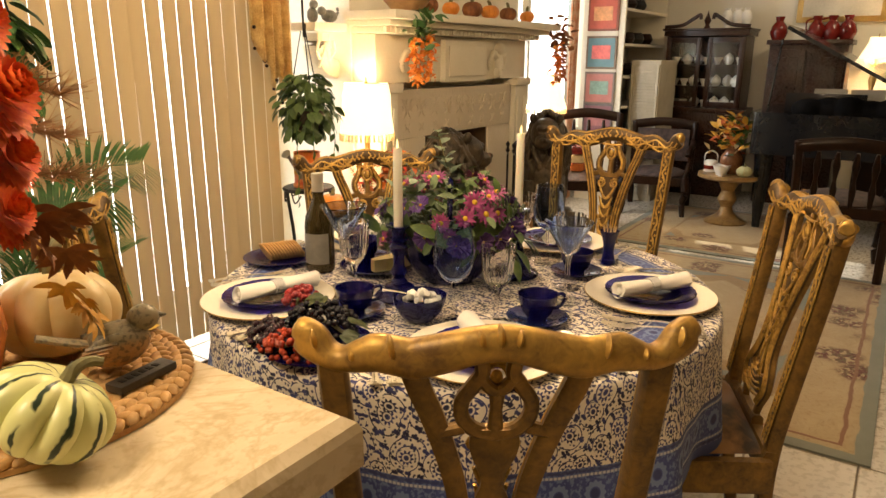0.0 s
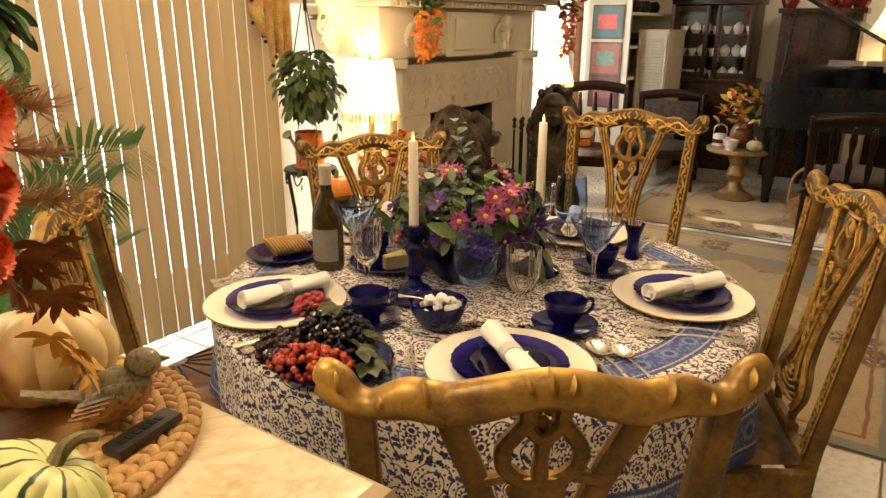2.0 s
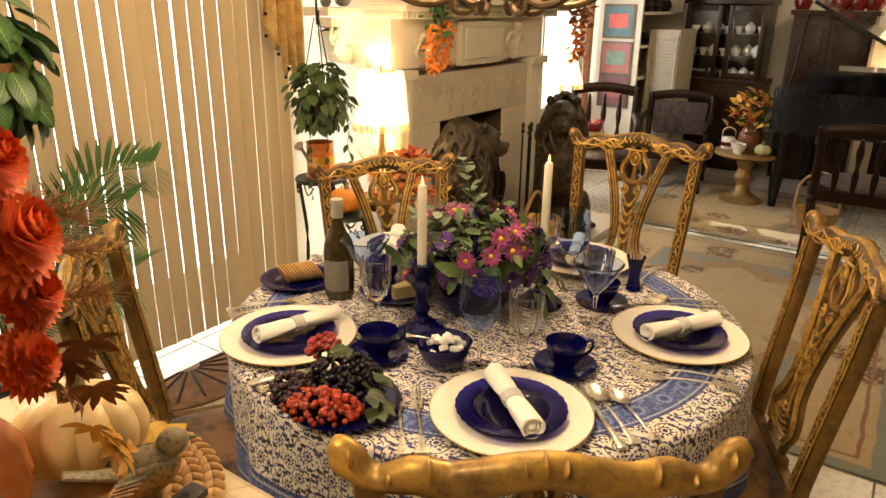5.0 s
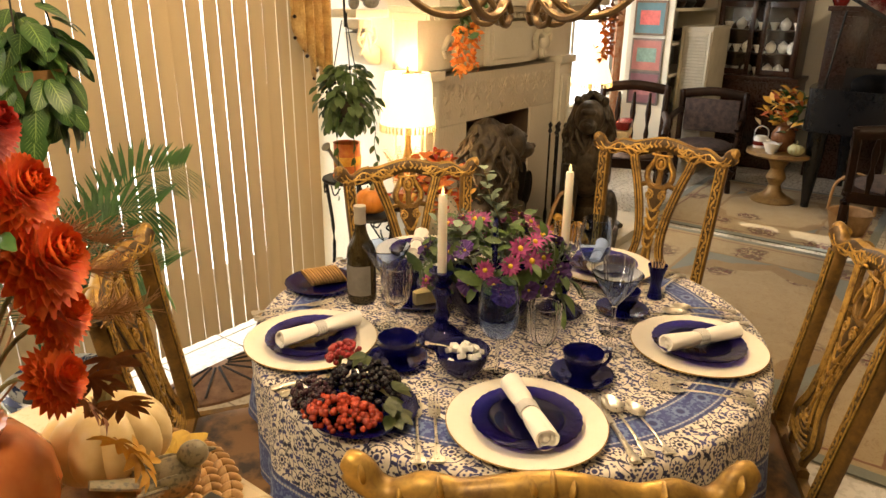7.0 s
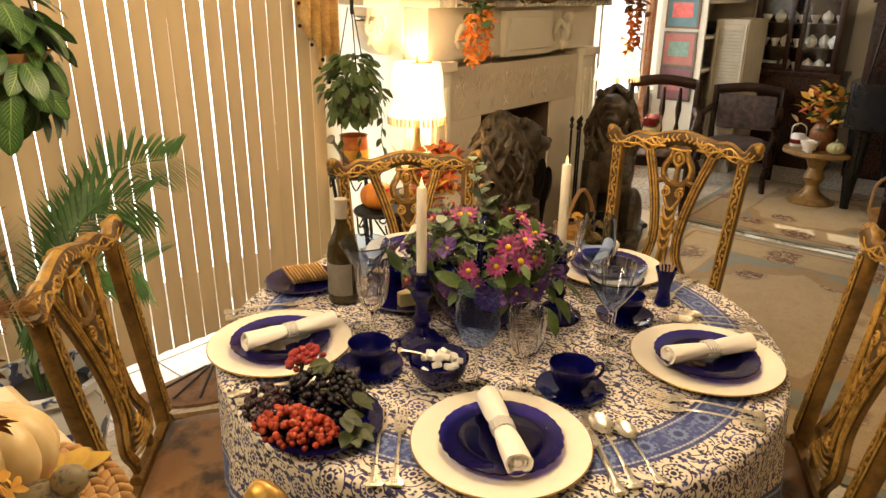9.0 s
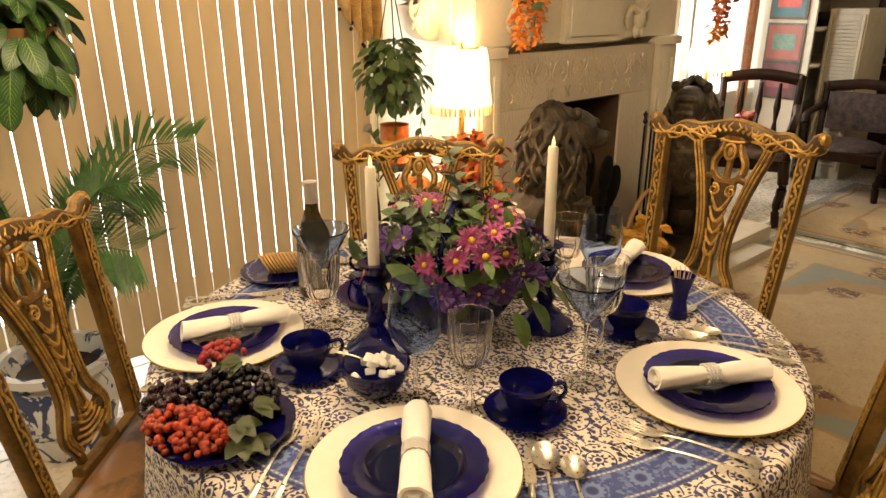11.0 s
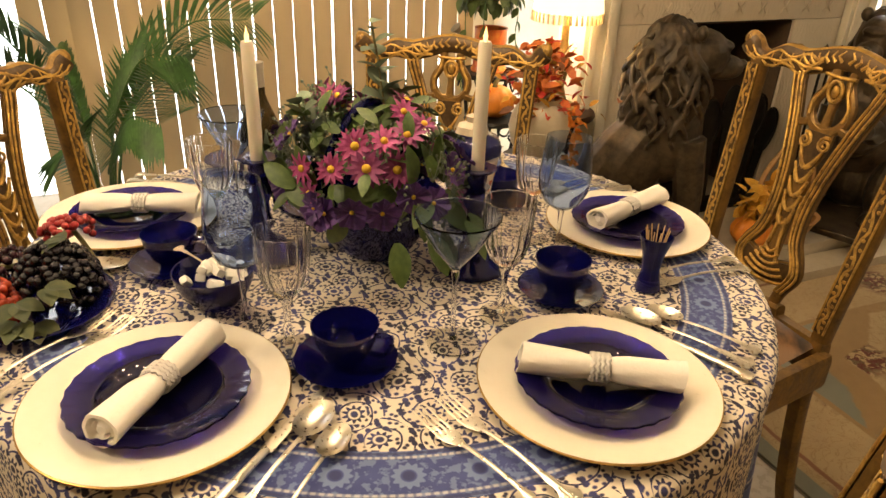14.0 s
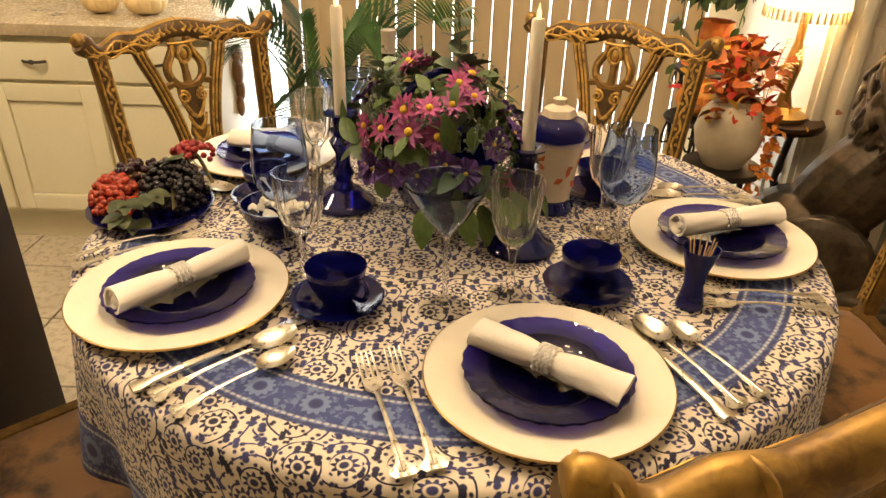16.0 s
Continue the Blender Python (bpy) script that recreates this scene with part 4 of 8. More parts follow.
def pumpkin(m, r, h, material, label, group="", lobes=10, stem=0.03):
    p = thing("pumpkin", m, label, "pumpkin", group)
    part("flesh", pumpkin_mesh(r, h, lobes), material, p)
    part("stem", tube([(0, 0, h * 0.88), (0.004, 0, h * 0.9 + stem * 0.6), (stem * 0.5, 0.004, h * 0.9 + stem)], lambda t: 0.011 - 0.004 * t, 4, 7), M_STEM, p)
    return p


for k, (x, r) in enumerate(((2.93, 0.05), (3.13, 0.045), (3.34, 0.055), (3.53, 0.05), (3.74, 0.05), (3.98, 0.045))):
    pumpkin(pose(x, 1.99, 1.501, 0, 0, 40 * k), r, r * 1.5, M_ORANGE if k % 2 else M_LEAFBROWN, "small dark orange gourd on the mantel shelf", "gourds on the mantel")
b = thing("mantel_basket", pose(2.74, 1.98, 1.501), "shallow woven basket on the mantel shelf", "basket")
part("bowl", turned([(0, 0.004), (0.07, 0.004), (0.11, 0.05), (0.115, 0.055), (0.105, 0.05), (0.065, 0.012), (0, 0.012)], 28), M_WICKER, b)


def leaf_spray(bm, rng, p0, p1, count, size, spread):
    p0, p1 = Vector(p0), Vector(p1)
    for k in range(count):
        p = p0.lerp(p1, rng.random()) + Vector((rng.gauss(0, spread), rng.gauss(0, spread), rng.gauss(0, spread * 0.5)))
        leaf(bm, Matrix.Translation(p) @ pose(0, 0, 0, rng.uniform(-60, 60), rng.uniform(-60, 60), rng.uniform(0, 360)), size * rng.uniform(0.6, 1.2), size * 0.55, rng.uniform(0, 0.5), 3)


M_GARLAND = surface("orange_blossom", (0.70, 0.14, 0.015), (0.85, 0.36, 0.04), 30, 90, 0.6)
M_GREEN = surface("leaf_green", (0.025, 0.075, 0.018), (0.07, 0.17, 0.04), 12, 80, 0.45, bump=0.2, vary=0.3)
for gx, lo, label in ((2.74, 1.17, "hanging garland of orange silk blossoms and leaves on the mantel"), (4.27, 1.14, "hanging garland of dark leaves and red blossoms on the mantel end")):
    g = thing("garland", pose(gx, 1.885, 0), label, "garland")
    rng = random.Random(int(gx * 100))
    for k, dx in enumerate((-0.055, 0.045)):
        bm = bmesh.new()
        for j in range(90):
            t = j / 90
            leaf(bm, Matrix.Translation((dx + rng.gauss(0, 0.014), rng.gauss(0, 0.012), lo + 0.03 * k + (1.38 - lo) * t)) @ pose(0, 0, 0, rng.uniform(-80, 80), rng.uniform(-80, 80), rng.uniform(0, 360)), 0.03, 0.02, 0.5, 2)
        part("blossom_strand", bm, M_GARLAND if gx < 4 or k == 0 else M_LEAFRED, g)
    bm = bmesh.new()
    leaf_spray(bm, rng, (-0.02, 0, 1.35), (0, 0.01, 1.53), 50, 0.055, 0.03)
    part("leaves", bm, M_GREEN if gx < 4 else M_LEAFBROWN, g)

# basket of gourds on the hearth
bk = thing("gourd_basket", pose(3.42, 1.70, 0.102), "wicker basket with tall handle on the hearth", "basket")
part("bowl", turned([(0, 0.004), (0.11, 0.004), (0.15, 0.10), (0.155, 0.105), (0.14, 0.10), (0.10, 0.015), (0, 0.015)], 32, ripple=0.02, lobes=24), M_WICKER, bk)
part("handle", tube([(-0.14, 0, 0.09), (-0.13, 0, 0.28), (0, 0, 0.40), (0.13, 0, 0.28), (0.14, 0, 0.09)], 0.011, 6, 8), M_WICKER, bk)
for k, (x, y, z, r) in enumerate(((-0.06, 0.02, 0.06, 0.06), (0.06, -0.02, 0.06, 0.065), (0.0, 0.06, 0.08, 0.05), (-0.02, -0.08, 0.07, 0.05), (0.02, 0.0, 0.14, 0.055))):
    pumpkin(pose(3.42 + x, 1.70 + y, 0.112 + z, 15 * k, 10, 50 * k), r, r * 1.4, (M_ORANGE, M_LEAFGOLD)[k % 2], "small orange and yellow gourd in the wicker basket", "gourds in the basket")
pumpkin(pose(3.25, 1.66, 0.099, 0, 0, 30), 0.085, 0.12, M_ORANGE, "orange pumpkin on the hearth stone")
bm = bmesh.new()
rng = random.Random(8)
leaf_spray(bm, rng, (3.20, 1.66, 0.27), (3.34, 1.62, 0.34), 60, 0.08, 0.04)
solid("autumn_bouquet", bm, M_LEAFGOLD, "bunch of golden autumn leaves beside the gourd basket", "leaves")

# ---- curtain swag, window shade ----
M_SWAG = surface("gold_brocade", (0.36, 0.20, 0.05), (0.68, 0.47, 0.18), 22, 140, 0.5, bump=0.3)
sw = thing("curtain_swag", pose(2.25, 2.36, 0), "gold brocade cascade curtain with beaded zigzag hem", "curtain")
bm = bmesh.new()
cols, rows = 36, 14
grid = []
for j in range(rows + 1):
    row = []
    for i in range(cols + 1):
        u = i / cols
        low = 1.05 + 0.10 * abs(((u * 3.2) % 1) - 0.5) * 2 + 0.28 * (1 - u) ** 1.5
        z = 2.1 + (low - 2.1) * j / rows
        row.append(bm.verts.new((-0.10 + 0.21 * u, 0.028 * math.sin(u * 26), z)))
    grid.append(row)
for a, b in zip(grid, grid[1:]):
    for i in range(cols):
        bm.faces.new((a[i], a[i + 1], b[i + 1], b[i]))
cl = part("cascade", bm, M_SWAG, sw)
mod = cl.modifiers.new("thick", "SOLIDIFY")
mod.thickness = 0.004
for i in range(0, 37, 3):
    u = i / 36
    low = 1.05 + 0.10 * abs(((u * 3.2) % 1) - 0.5) * 2 + 0.28 * (1 - u) ** 1.5
    bm = bmesh.new()
    ball(bm, (-0.10 + 0.21 * u, 0.028 * math.sin(u * 26) - 0.006, low - 0.012), 0.008, 8, 6)
    part("bead", bm, M_DARKWOOD, sw)
M_SHEER = Mat("sheer_fabric").set(Base_Color=(0.85, 0.83, 0.78), Roughness=0.9, Transmission_Weight=0.3).mat
win = thing("window_1", pose(4.87, 2.75, 0), "tall bright window with white sheer shade", "window", kind="structure")
part("window_frame", boxes(((-0.25, 0.03, 0.7), (-0.21, 0.09, 2.12)), ((0.21, 0.03, 0.7), (0.25, 0.09, 2.12)), ((-0.208, 0.03, 0.7), (0.208, 0.09, 0.75)), ((-0.208, 0.03, 2.07), (0.208, 0.09, 2.12))), M_CREAM, win)
win = thing("window_2", pose(6.02, 2.75, 0), "wide bright window with white frame beside the bookcase", "window", kind="structure")
part("window_frame", boxes(((-0.69, -0.09, 0.61), (-0.65, -0.03, 2.11)), ((0.65, -0.09, 0.61), (0.69, -0.03, 2.11)), ((-0.648, -0.09, 0.61), (0.648, -0.03, 0.65)), ((-0.648, -0.09, 2.07), (0.648, -0.03, 2.11))), M_CREAM, win)
cu = thing("window_curtain", pose(6.06, 2.57, 0), "orange floral curtain panel beside the window", "curtain")
bm = bmesh.new()
pts = [(-0.07 + 0.14 * i / 24, 0.02 * math.sin(i * 0.9), 0) for i in range(25)]
lo = [bm.verts.new((x, y, 0.02)) for x, y, _ in pts]
hi = [bm.verts.new((x, y, 2.1)) for x, y, _ in pts]
for i in range(24):
    bm.faces.new((lo[i], lo[i + 1], hi[i + 1], hi[i]))
part("panel", bm, surface("floral_curtain", (0.55, 0.16, 0.04), (0.66, 0.50, 0.34), 16, 60, 0.8), cu)

# ---- bookcase with pictures, louvred cupboard ----
bc = thing("bookcase", pose(6.2, 2.16, 0), "white open bookcase with prints hung on its end", "bookcase")
part("end_panel", boxes(((0, 0, 0), (0.03, 0.39, 2.3))), M_CREAM, bc)
part("end_panel", boxes(((1.2, 0, 0), (1.23, 0.39, 2.3))), M_CREAM, bc)
part("back_panel", boxes(((0.032, 0.37, 0), (1.198, 0.39, 2.3))), M_CREAM, bc)
for z in (0.05, 0.45, 0.85, 1.12, 1.40, 1.70, 2.0, 2.27):
    part("shelf", boxes(((0.032, 0, z), (1.198, 0.368, z + 0.025))), M_CREAM, bc)
rng = random.Random(21)
for z, n in ((1.145, 3), (1.425, 4), (1.725, 3)):
    for k in range(n):
        solid("pot", turned([(0, 0), (0.05, 0), (0.075, 0.05), (0.06, 0.09), (0.05, 0.10), (0.052, 0.105), (0, 0.10)], 18), M_DARKWOOD if k % 2 else M_IRON, "dark glazed pot on the bookcase shelf", "pot", pose(6.34 + 0.27 * k, 2.28, z), "pots on the bookcase")
for k, (z, c1, c2, c3) in enumerate(((1.672, (0.45, 0.08, 0.04), (0.55, 0.25, 0.10), (0.20, 0.06, 0.03)), (1.344, (0.10, 0.20, 0.22), (0.60, 0.12, 0.10), (0.16, 0.10, 0.06)), (1.034, (0.42, 0.15, 0.12), (0.18, 0.28, 0.22), (0.16, 0.12, 0.09)), (0.753, (0.20, 0.08, 0.09), (0.32, 0.12, 0.12), (0.10, 0.08, 0.07)))):
    p = thing("picture", pose(6.196, 2.355, z) @ Matrix.Diagonal((1.24, 1.24, 1.24, 1)), "small framed red and teal print on the white panel", "picture", "prints on the bookcase end")
    part("frame", boxes(((-0.014, -0.115, -0.115), (-0.001, 0.115, 0.115))), surface("print_frame", c3, tuple(min(1, v * 1.5) for v in c3), 20, 80, 0.5), p)
    part("print", boxes(((-0.017, -0.10, -0.10), (-0.0145, 0.10, 0.10)), bevel=0), surface("print_ground", c1, tuple(min(1, v * 1.3) for v in c1), 12, 70, 0.5), p)
    part("motif", boxes(((-0.0195, -0.07, -0.045), (-0.0175, 0.07, 0.05)), bevel=0), surface("print_motif", c2, tuple(min(1, v * 1.5) for v in c2), 30, 90, 0.5), p)
M_LOUVRE = surface("louvre_beige", (0.42, 0.36, 0.25), (0.52, 0.46, 0.34), 8, 80, 0.5)
lc = thing("louvred_cupboard", pose(6.42, 1.88, 0) @ Matrix.Diagonal((1, 0.75, 1, 1)), "beige louvred cupboard beside the bookcase", "cupboard")
part("body", boxes(((0, 0.0, 0.0), (0.5, 0.36, 1.28))), M_LOUVRE, lc)
for a, b in ((0.015, 0.345),):
    d = part("door", boxes(((-0.018, a, 0.06), (-0.002, a + 0.03, 1.24)), ((-0.018, b - 0.03, 0.06), (-0.002, b, 1.24)), ((-0.018, a + 0.031, 1.20), (-0.002, b - 0.031, 1.24)), ((-0.018, a + 0.031, 0.06), (-0.002, b - 0.031, 0.10)), bevel=0.002), M_LOUVRE, lc)
    for k in range(40):
        z = 0.11 + 0.027 * k
        part("slat", boxes(((-0.016, a + 0.032, z), (-0.006, b - 0.032, z + 0.021)), bevel=0.002), M_LOUVRE, d)

# ---- china cabinet ----
CXX = 7.05
cc = thing("china_cabinet", pose(CXX, 1.67, 0) @ Matrix.Diagonal((1, 0.80, 1, 1)), "dark mahogany china cabinet with broken pediment and glass doors", "cabinet")
part("base", boxes(((-0.03, -0.50, 0), (0.40, 0.50, 0.80)), ((-0.05, -0.52, 0.80), (0.40, 0.52, 0.84))), M_MAHOGANY, cc)
part("side_panel", boxes(((0, 0.42, 0.842), (0.38, 0.45, 1.50))), M_MAHOGANY, cc)
part("side_panel", boxes(((0, -0.45, 0.842), (0.38, -0.42, 1.50))), M_MAHOGANY, cc)
part("back_panel", boxes(((0.36, -0.418, 0.842), (0.38, 0.418, 1.50))), M_MAHOGANY, cc)
part("cornice", boxes(((-0.03, -0.48, 1.502), (0.40, 0.48, 1.55)), ((-0.05, -0.50, 1.552), (0.40, 0.50, 1.57))), M_MAHOGANY, cc)
for s in (-1, 1):
    part("pediment", tube([(-0.02, s * 0.48, 1.585), (-0.02, s * 0.28, 1.60), (-0.02, s * 0.15, 1.66), (-0.02, s * 0.08, 1.69), (-0.02, s * 0.07, 1.65)], 0.018, 6, 8), M_MAHOGANY, cc)
part("finial", turned([(0, 1.572), (0.04, 1.572), (0.02, 1.60), (0.04, 1.64), (0.012, 1.69), (0.006, 1.72), (0, 1.73)], 16), M_MAHOGANY, cc)
for s in (-1, 1):
    d = part("door", boxes(((-0.02, s * 0.24 - 0.2, 0.85), (-0.002, s * 0.24 - 0.15, 1.49)), ((-0.02, s * 0.24 + 0.15, 0.85), (-0.002, s * 0.24 + 0.2, 1.49)), ((-0.02, s * 0.24 - 0.149, 0.85), (-0.002, s * 0.24 + 0.149, 0.90)), ((-0.02, s * 0.24 - 0.149, 1.44), (-0.002, s * 0.24 + 0.149, 1.49))), M_MAHOGANY, cc)
    part("pane", boxes(((-0.012, s * 0.24 - 0.15, 0.90), (-0.008, s * 0.24 + 0.15, 1.44)), bevel=0), glass("cabinet_glass", (0.95, 0.96, 0.95)), d).visible_shadow = False
for z in (1.03, 1.23):
    part("shelf", boxes(((0.02, -0.418, z), (0.355, 0.418, z + 0.012))), M_MAHOGANY, cc)
rng = random.Random(11)
cup = [(0, 0), (0.025, 0), (0.022, 0.01), (0.045, 0.06), (0.048, 0.075), (0.043, 0.072), (0.02, 0.012), (0, 0.012)]
pot = [(0, 0), (0.03, 0), (0.055, 0.04), (0.05, 0.08), (0.025, 0.10), (0.012, 0.115), (0, 0.12)]
for z in (0.842, 1.043, 1.243):
    for k in range(7):
        prof = cup if rng.random() < 0.5 else pot
        solid("teacup" if prof is cup else "teapot", turned(prof, 16), M_WHITE, "white china piece on the cabinet shelf", "china", pose(CXX + rng.uniform(0.08, 0.2), 1.67 - 0.288 + 0.096 * k, z) @ Matrix.Diagonal((0.85, 0.85, 0.9, 1)), "china in the cabinet")
for k, y in enumerate((1.44, 1.36, 1.53)):
    solid("white_urn", turned([(0, 0), (0.035, 0), (0.02, 0.02), (0.05, 0.09), (0.04, 0.14), (0.022, 0.16), (0.03, 0.18), (0, 0.18)], 20), M_WHITE, "white china urn on top of the cabinet", "urn", pose(CXX + 0.15, y, 1.572), "urns on the cabinet")
# dark hutch behind the piano
hu = thing("dark_hutch", pose(7.0, 0.80, 0), "tall dark carved hutch against the wall", "hutch")
part("body", boxes(((0, -0.32, 0), (0.42, 0.30, 1.42)), ((-0.03, -0.345, 1.42), (0.42, 0.325, 1.46))), M_MAHOGANY, hu)
for s in (-1, 1):
    part("door", boxes(((-0.015, s * 0.15 - 0.15, 0.75), (-0.002, s * 0.15 + 0.12, 1.38)), ((-0.024, s * 0.15 - 0.10, 0.82), (-0.016, s * 0.15 + 0.07, 1.31)), bevel=0.006), M_MAHOGANY, hu)
M_REDGLASS = surface("red_glaze", (0.10, 0.006, 0.004), (0.19, 0.014, 0.009), 9, 60, 0.2)
for k, y in enumerate((1.06, 0.76, 0.64, 0.52)):
    v = thing("red_pitcher", pose(7.12, y, 1.462, 0, 0, 60 * k), "deep red glazed pitcher on the hutch", "pitcher", "red pitchers on the hutch")
    part("body", turned([(0, 0), (0.05, 0), (0.075, 0.06), (0.06, 0.12), (0.03, 0.16), (0.04, 0.20), (0.034, 0.198), (0.02, 0.16), (0, 0.15)], 20), M_REDGLASS, v)
    part("handle", tube([(0.035, 0, 0.18), (0.10, 0, 0.16), (0.10, 0, 0.09), (0.066, 0, 0.06)], 0.008, 5, 6), M_REDGLASS, v)
fr = thing("wall_picture", pose(7.49, 0.62, 1.9), "large pale picture hung above the hutch", "picture")
part("frame", boxes(((-0.03, -0.36, -0.28), (-0.002, 0.36, 0.28)), bevel=0.008), M_BRASS, fr)
part("print", boxes(((-0.034, -0.31, -0.23), (-0.031, 0.31, 0.23)), bevel=0), surface("pale_print", (0.5, 0.46, 0.36), (0.66, 0.6, 0.48), 6, 60, 0.5), fr)
side = thing("lamp_cabinet", pose(7.0, -0.35, 0), "dark low cabinet under the lamp", "cabinet")
part("body", boxes(((-0.1, -0.3, 0), (0.42, 0.66, 0.955)), bevel=0.01), M_DARKWOOD, side)
mi = thing("oval_mirror", pose(7.47, 0.02, 1.55), "oval mirror in a gilt frame on the wall", "mirror")
bm = bmesh.new()
sweep(bm, [(0, 0.20 * math.cos(2 * math.pi * k / 40), 0.28 * math.sin(2 * math.pi * k / 40)) for k in range(41)], 0.024, n=8, up=(1, 0, 0), cap=False)
part("frame", bm, M_GOLD, mi)
bm = bmesh.new()
bmesh.ops.create_circle(bm, cap_ends=True, segments=40, radius=1.0, matrix=pose(0, 0, 0, 0, 90, 0) @ Matrix.Diagonal((0.28, 0.20, 1, 1)))
part("pane", bm, Mat("mirror_silver").set(Base_Color=(0.85, 0.85, 0.85), Metallic=1.0, Roughness=0.03).mat, mi)

# ---- grand piano ----
pn = thing("grand_piano", pose(5.75, 0.86, 0), "black lacquered grand piano with raised lid", "piano")
outline = [(0, 0.05), (0.05, 0.10), (0.35, 0.12), (1.1, 0.08), (1.2, 0.0), (1.2, -1.13), (0.0, -1.13), (-0.02, -0.5)]
outline = [(p.x, p.y) for p in spline([(x, y, 0) for x, y in outline], 4)]


def slab(points, z0, z1):
    bm = bmesh.new()
    lo = [bm.verts.new((x, y, z0)) for x, y in points]
    hi = [bm.verts.new((x, y, z1)) for x, y in points]
    bm.faces.new(lo[::-1])
    bm.faces.new(hi)
    for i in range(len(points)):
        j = (i + 1) % len(points)
        bm.faces.new((lo[i], lo[j], hi[j], hi[i]))
    return bm


part("case", slab(outline, 0.60, 0.90), M_PIANO, pn)
part("case_rim", slab([(x * 1.012 - 0.007, y * 1.012) for x, y in outline], 0.88, 0.91), M_PIANO, pn)
ld = slab(outline, 0.0, 0.025)
part("lid", ld, M_PIANO, pn, m=pose(0, -1.13, 0.915) @ pose(0, 0, 0, 29, 0, 0) @ pose(0, 1.13, 0))
part("lid_prop", tube([(0.12, 0.02, 0.90), (0.10, -0.03, 1.44)], 0.009, 1, 6), M_PIANO, pn)
part("music_desk", boxes(((0.25, -0.62, 0.912), (0.27, -0.08, 1.05)), bevel=0.004, ), M_PIANO, pn, m=pose(0, 0, 0, 0, 0, 0))
M_SHEET = surface("paper", (0.30, 0.26, 0.19), (0.40, 0.35, 0.27), 10, 90, 0.8)
bm = bmesh.new()
for k in range(7):
    ball(bm, (0.02 * (k % 2), 0.36 - 0.13 * k, 0.03), 1, 14, 8, (0.10, 0.12, 0.075 + 0.012 * (k % 3)))
black_cloth = solid("black_cloth", bm, surface("black_velvet", (0.004, 0.004, 0.004), (0.009, 0.008, 0.008), 12, 90, 0.95, bump=0.3, Specular_IOR_Level=0.08), "crumpled black velvet cloth lying on the piano", "cloth", pose(5.88, 0.24, 0.912))
mod = black_cloth.modifiers.new("drape", "REMESH")
mod.mode, mod.voxel_size, mod.use_smooth_shade = "VOXEL", 0.014, True
for k, y in enumerate((-0.12, -0.36)):
    solid("sheet_music", boxes(((0, -0.11, 0), (0.004, 0.11, 0.20)), bevel=0), M_SHEET, "open white sheet music on the piano desk", "sheet music", pose(6.012, 0.70 + y - 0.1, 0.885, 0, -4, 0), "sheets on the piano")
for x, y in ((0.12, 0.0), (1.05, -0.1), (0.6, -1.0)):
    part("leg", turned([(0, 0), (0.03, 0), (0.03, 0.05), (0.055, 0.3), (0.07, 0.58), (0.08, 0.598), (0, 0.598)], 14), M_PIANO, pn, m=pose(x, y, 0))


# ---- dark chairs in the living room ----
def arm_chair(m, label, w, seat_z, back_z, spindles, fabric):
    c = thing("arm_chair", m, label, "armchair")
    h = w / 2
    for s in (-1, 1):
        part("back_post", tube([(s * h, -0.26, 0), (s * h, -0.24, seat_z), (s * h * 1.03, -0.29, back_z - 0.03), (s * h * 1.05, -0.30, back_z + 0.03)], lambda t: 0.026, 5, 8), M_DARKWOOD, c)
        part("leg", tube([(s * h, 0.24, seat_z), (s * h * 1.06, 0.27, seat_z * 0.6), (s * h * 0.98, 0.23, 0.12), (s * h * 1.03, 0.27, 0.0)], lambda t: 0.034 - 0.012 * t, 5, 8), M_DARKWOOD, c)
        part("arm", tube([(s * h * 1.02, -0.26, seat_z + 0.26), (s * h * 1.1, 0.0, seat_z + 0.25), (s * h * 1.08, 0.22, seat_z + 0.24), (s * h * 1.05, 0.27, seat_z + 0.19)], 0.025, 5, 8), M_DARKWOOD, c)
        part("arm_post", tube([(s * h, 0.22, seat_z), (s * h * 1.08, 0.2, seat_z + 0.12), (s * h * 1.07, 0.21, seat_z + 0.23)], 0.02, 5, 8), M_DARKWOOD, c)
    part("crest_rail", tube([(-h * 1.05, -0.30, back_z), (-h * 0.5, -0.31, back_z + 0.02), (0, -0.315, back_z + 0.03), (h * 0.5, -0.31, back_z + 0.02), (h * 1.05, -0.30, back_z)], 0.022, 5, 8, ry=0.04), M_DARKWOOD, c)
    if spindles:
        for k in range(spindles):
            x = -h + w * (k + 1) / (spindles + 1)
            part("spindle", turned([(0, 0), (0.012, 0), (0.02, 0.1), (0.01, 0.16), (0.022, 0.25), (0.01, back_z - seat_z - 0.02), (0, back_z - seat_z - 0.02)], 10), M_DARKWOOD, c, m=pose(x, -0.25, seat_z, 9, 0, 0))
    else:
        part("backrest", boxes(((-h * 0.9, -0.30, seat_z + 0.08), (h * 0.9, -0.24, back_z - 0.03)), bevel=0.02), fabric, c, "dark floral upholstery")
    part("seat_frame", boxes(((-h, -0.25, seat_z - 0.07), (h, 0.25, seat_z)), bevel=0.008), M_DARKWOOD, c)
    bm = bmesh.new()
    ball(bm, (0, 0, seat_z + 0.005), 1, 20, 10, (h * 0.97, 0.25, 0.055))
    part("cushion", bm, fabric, c)
    return c


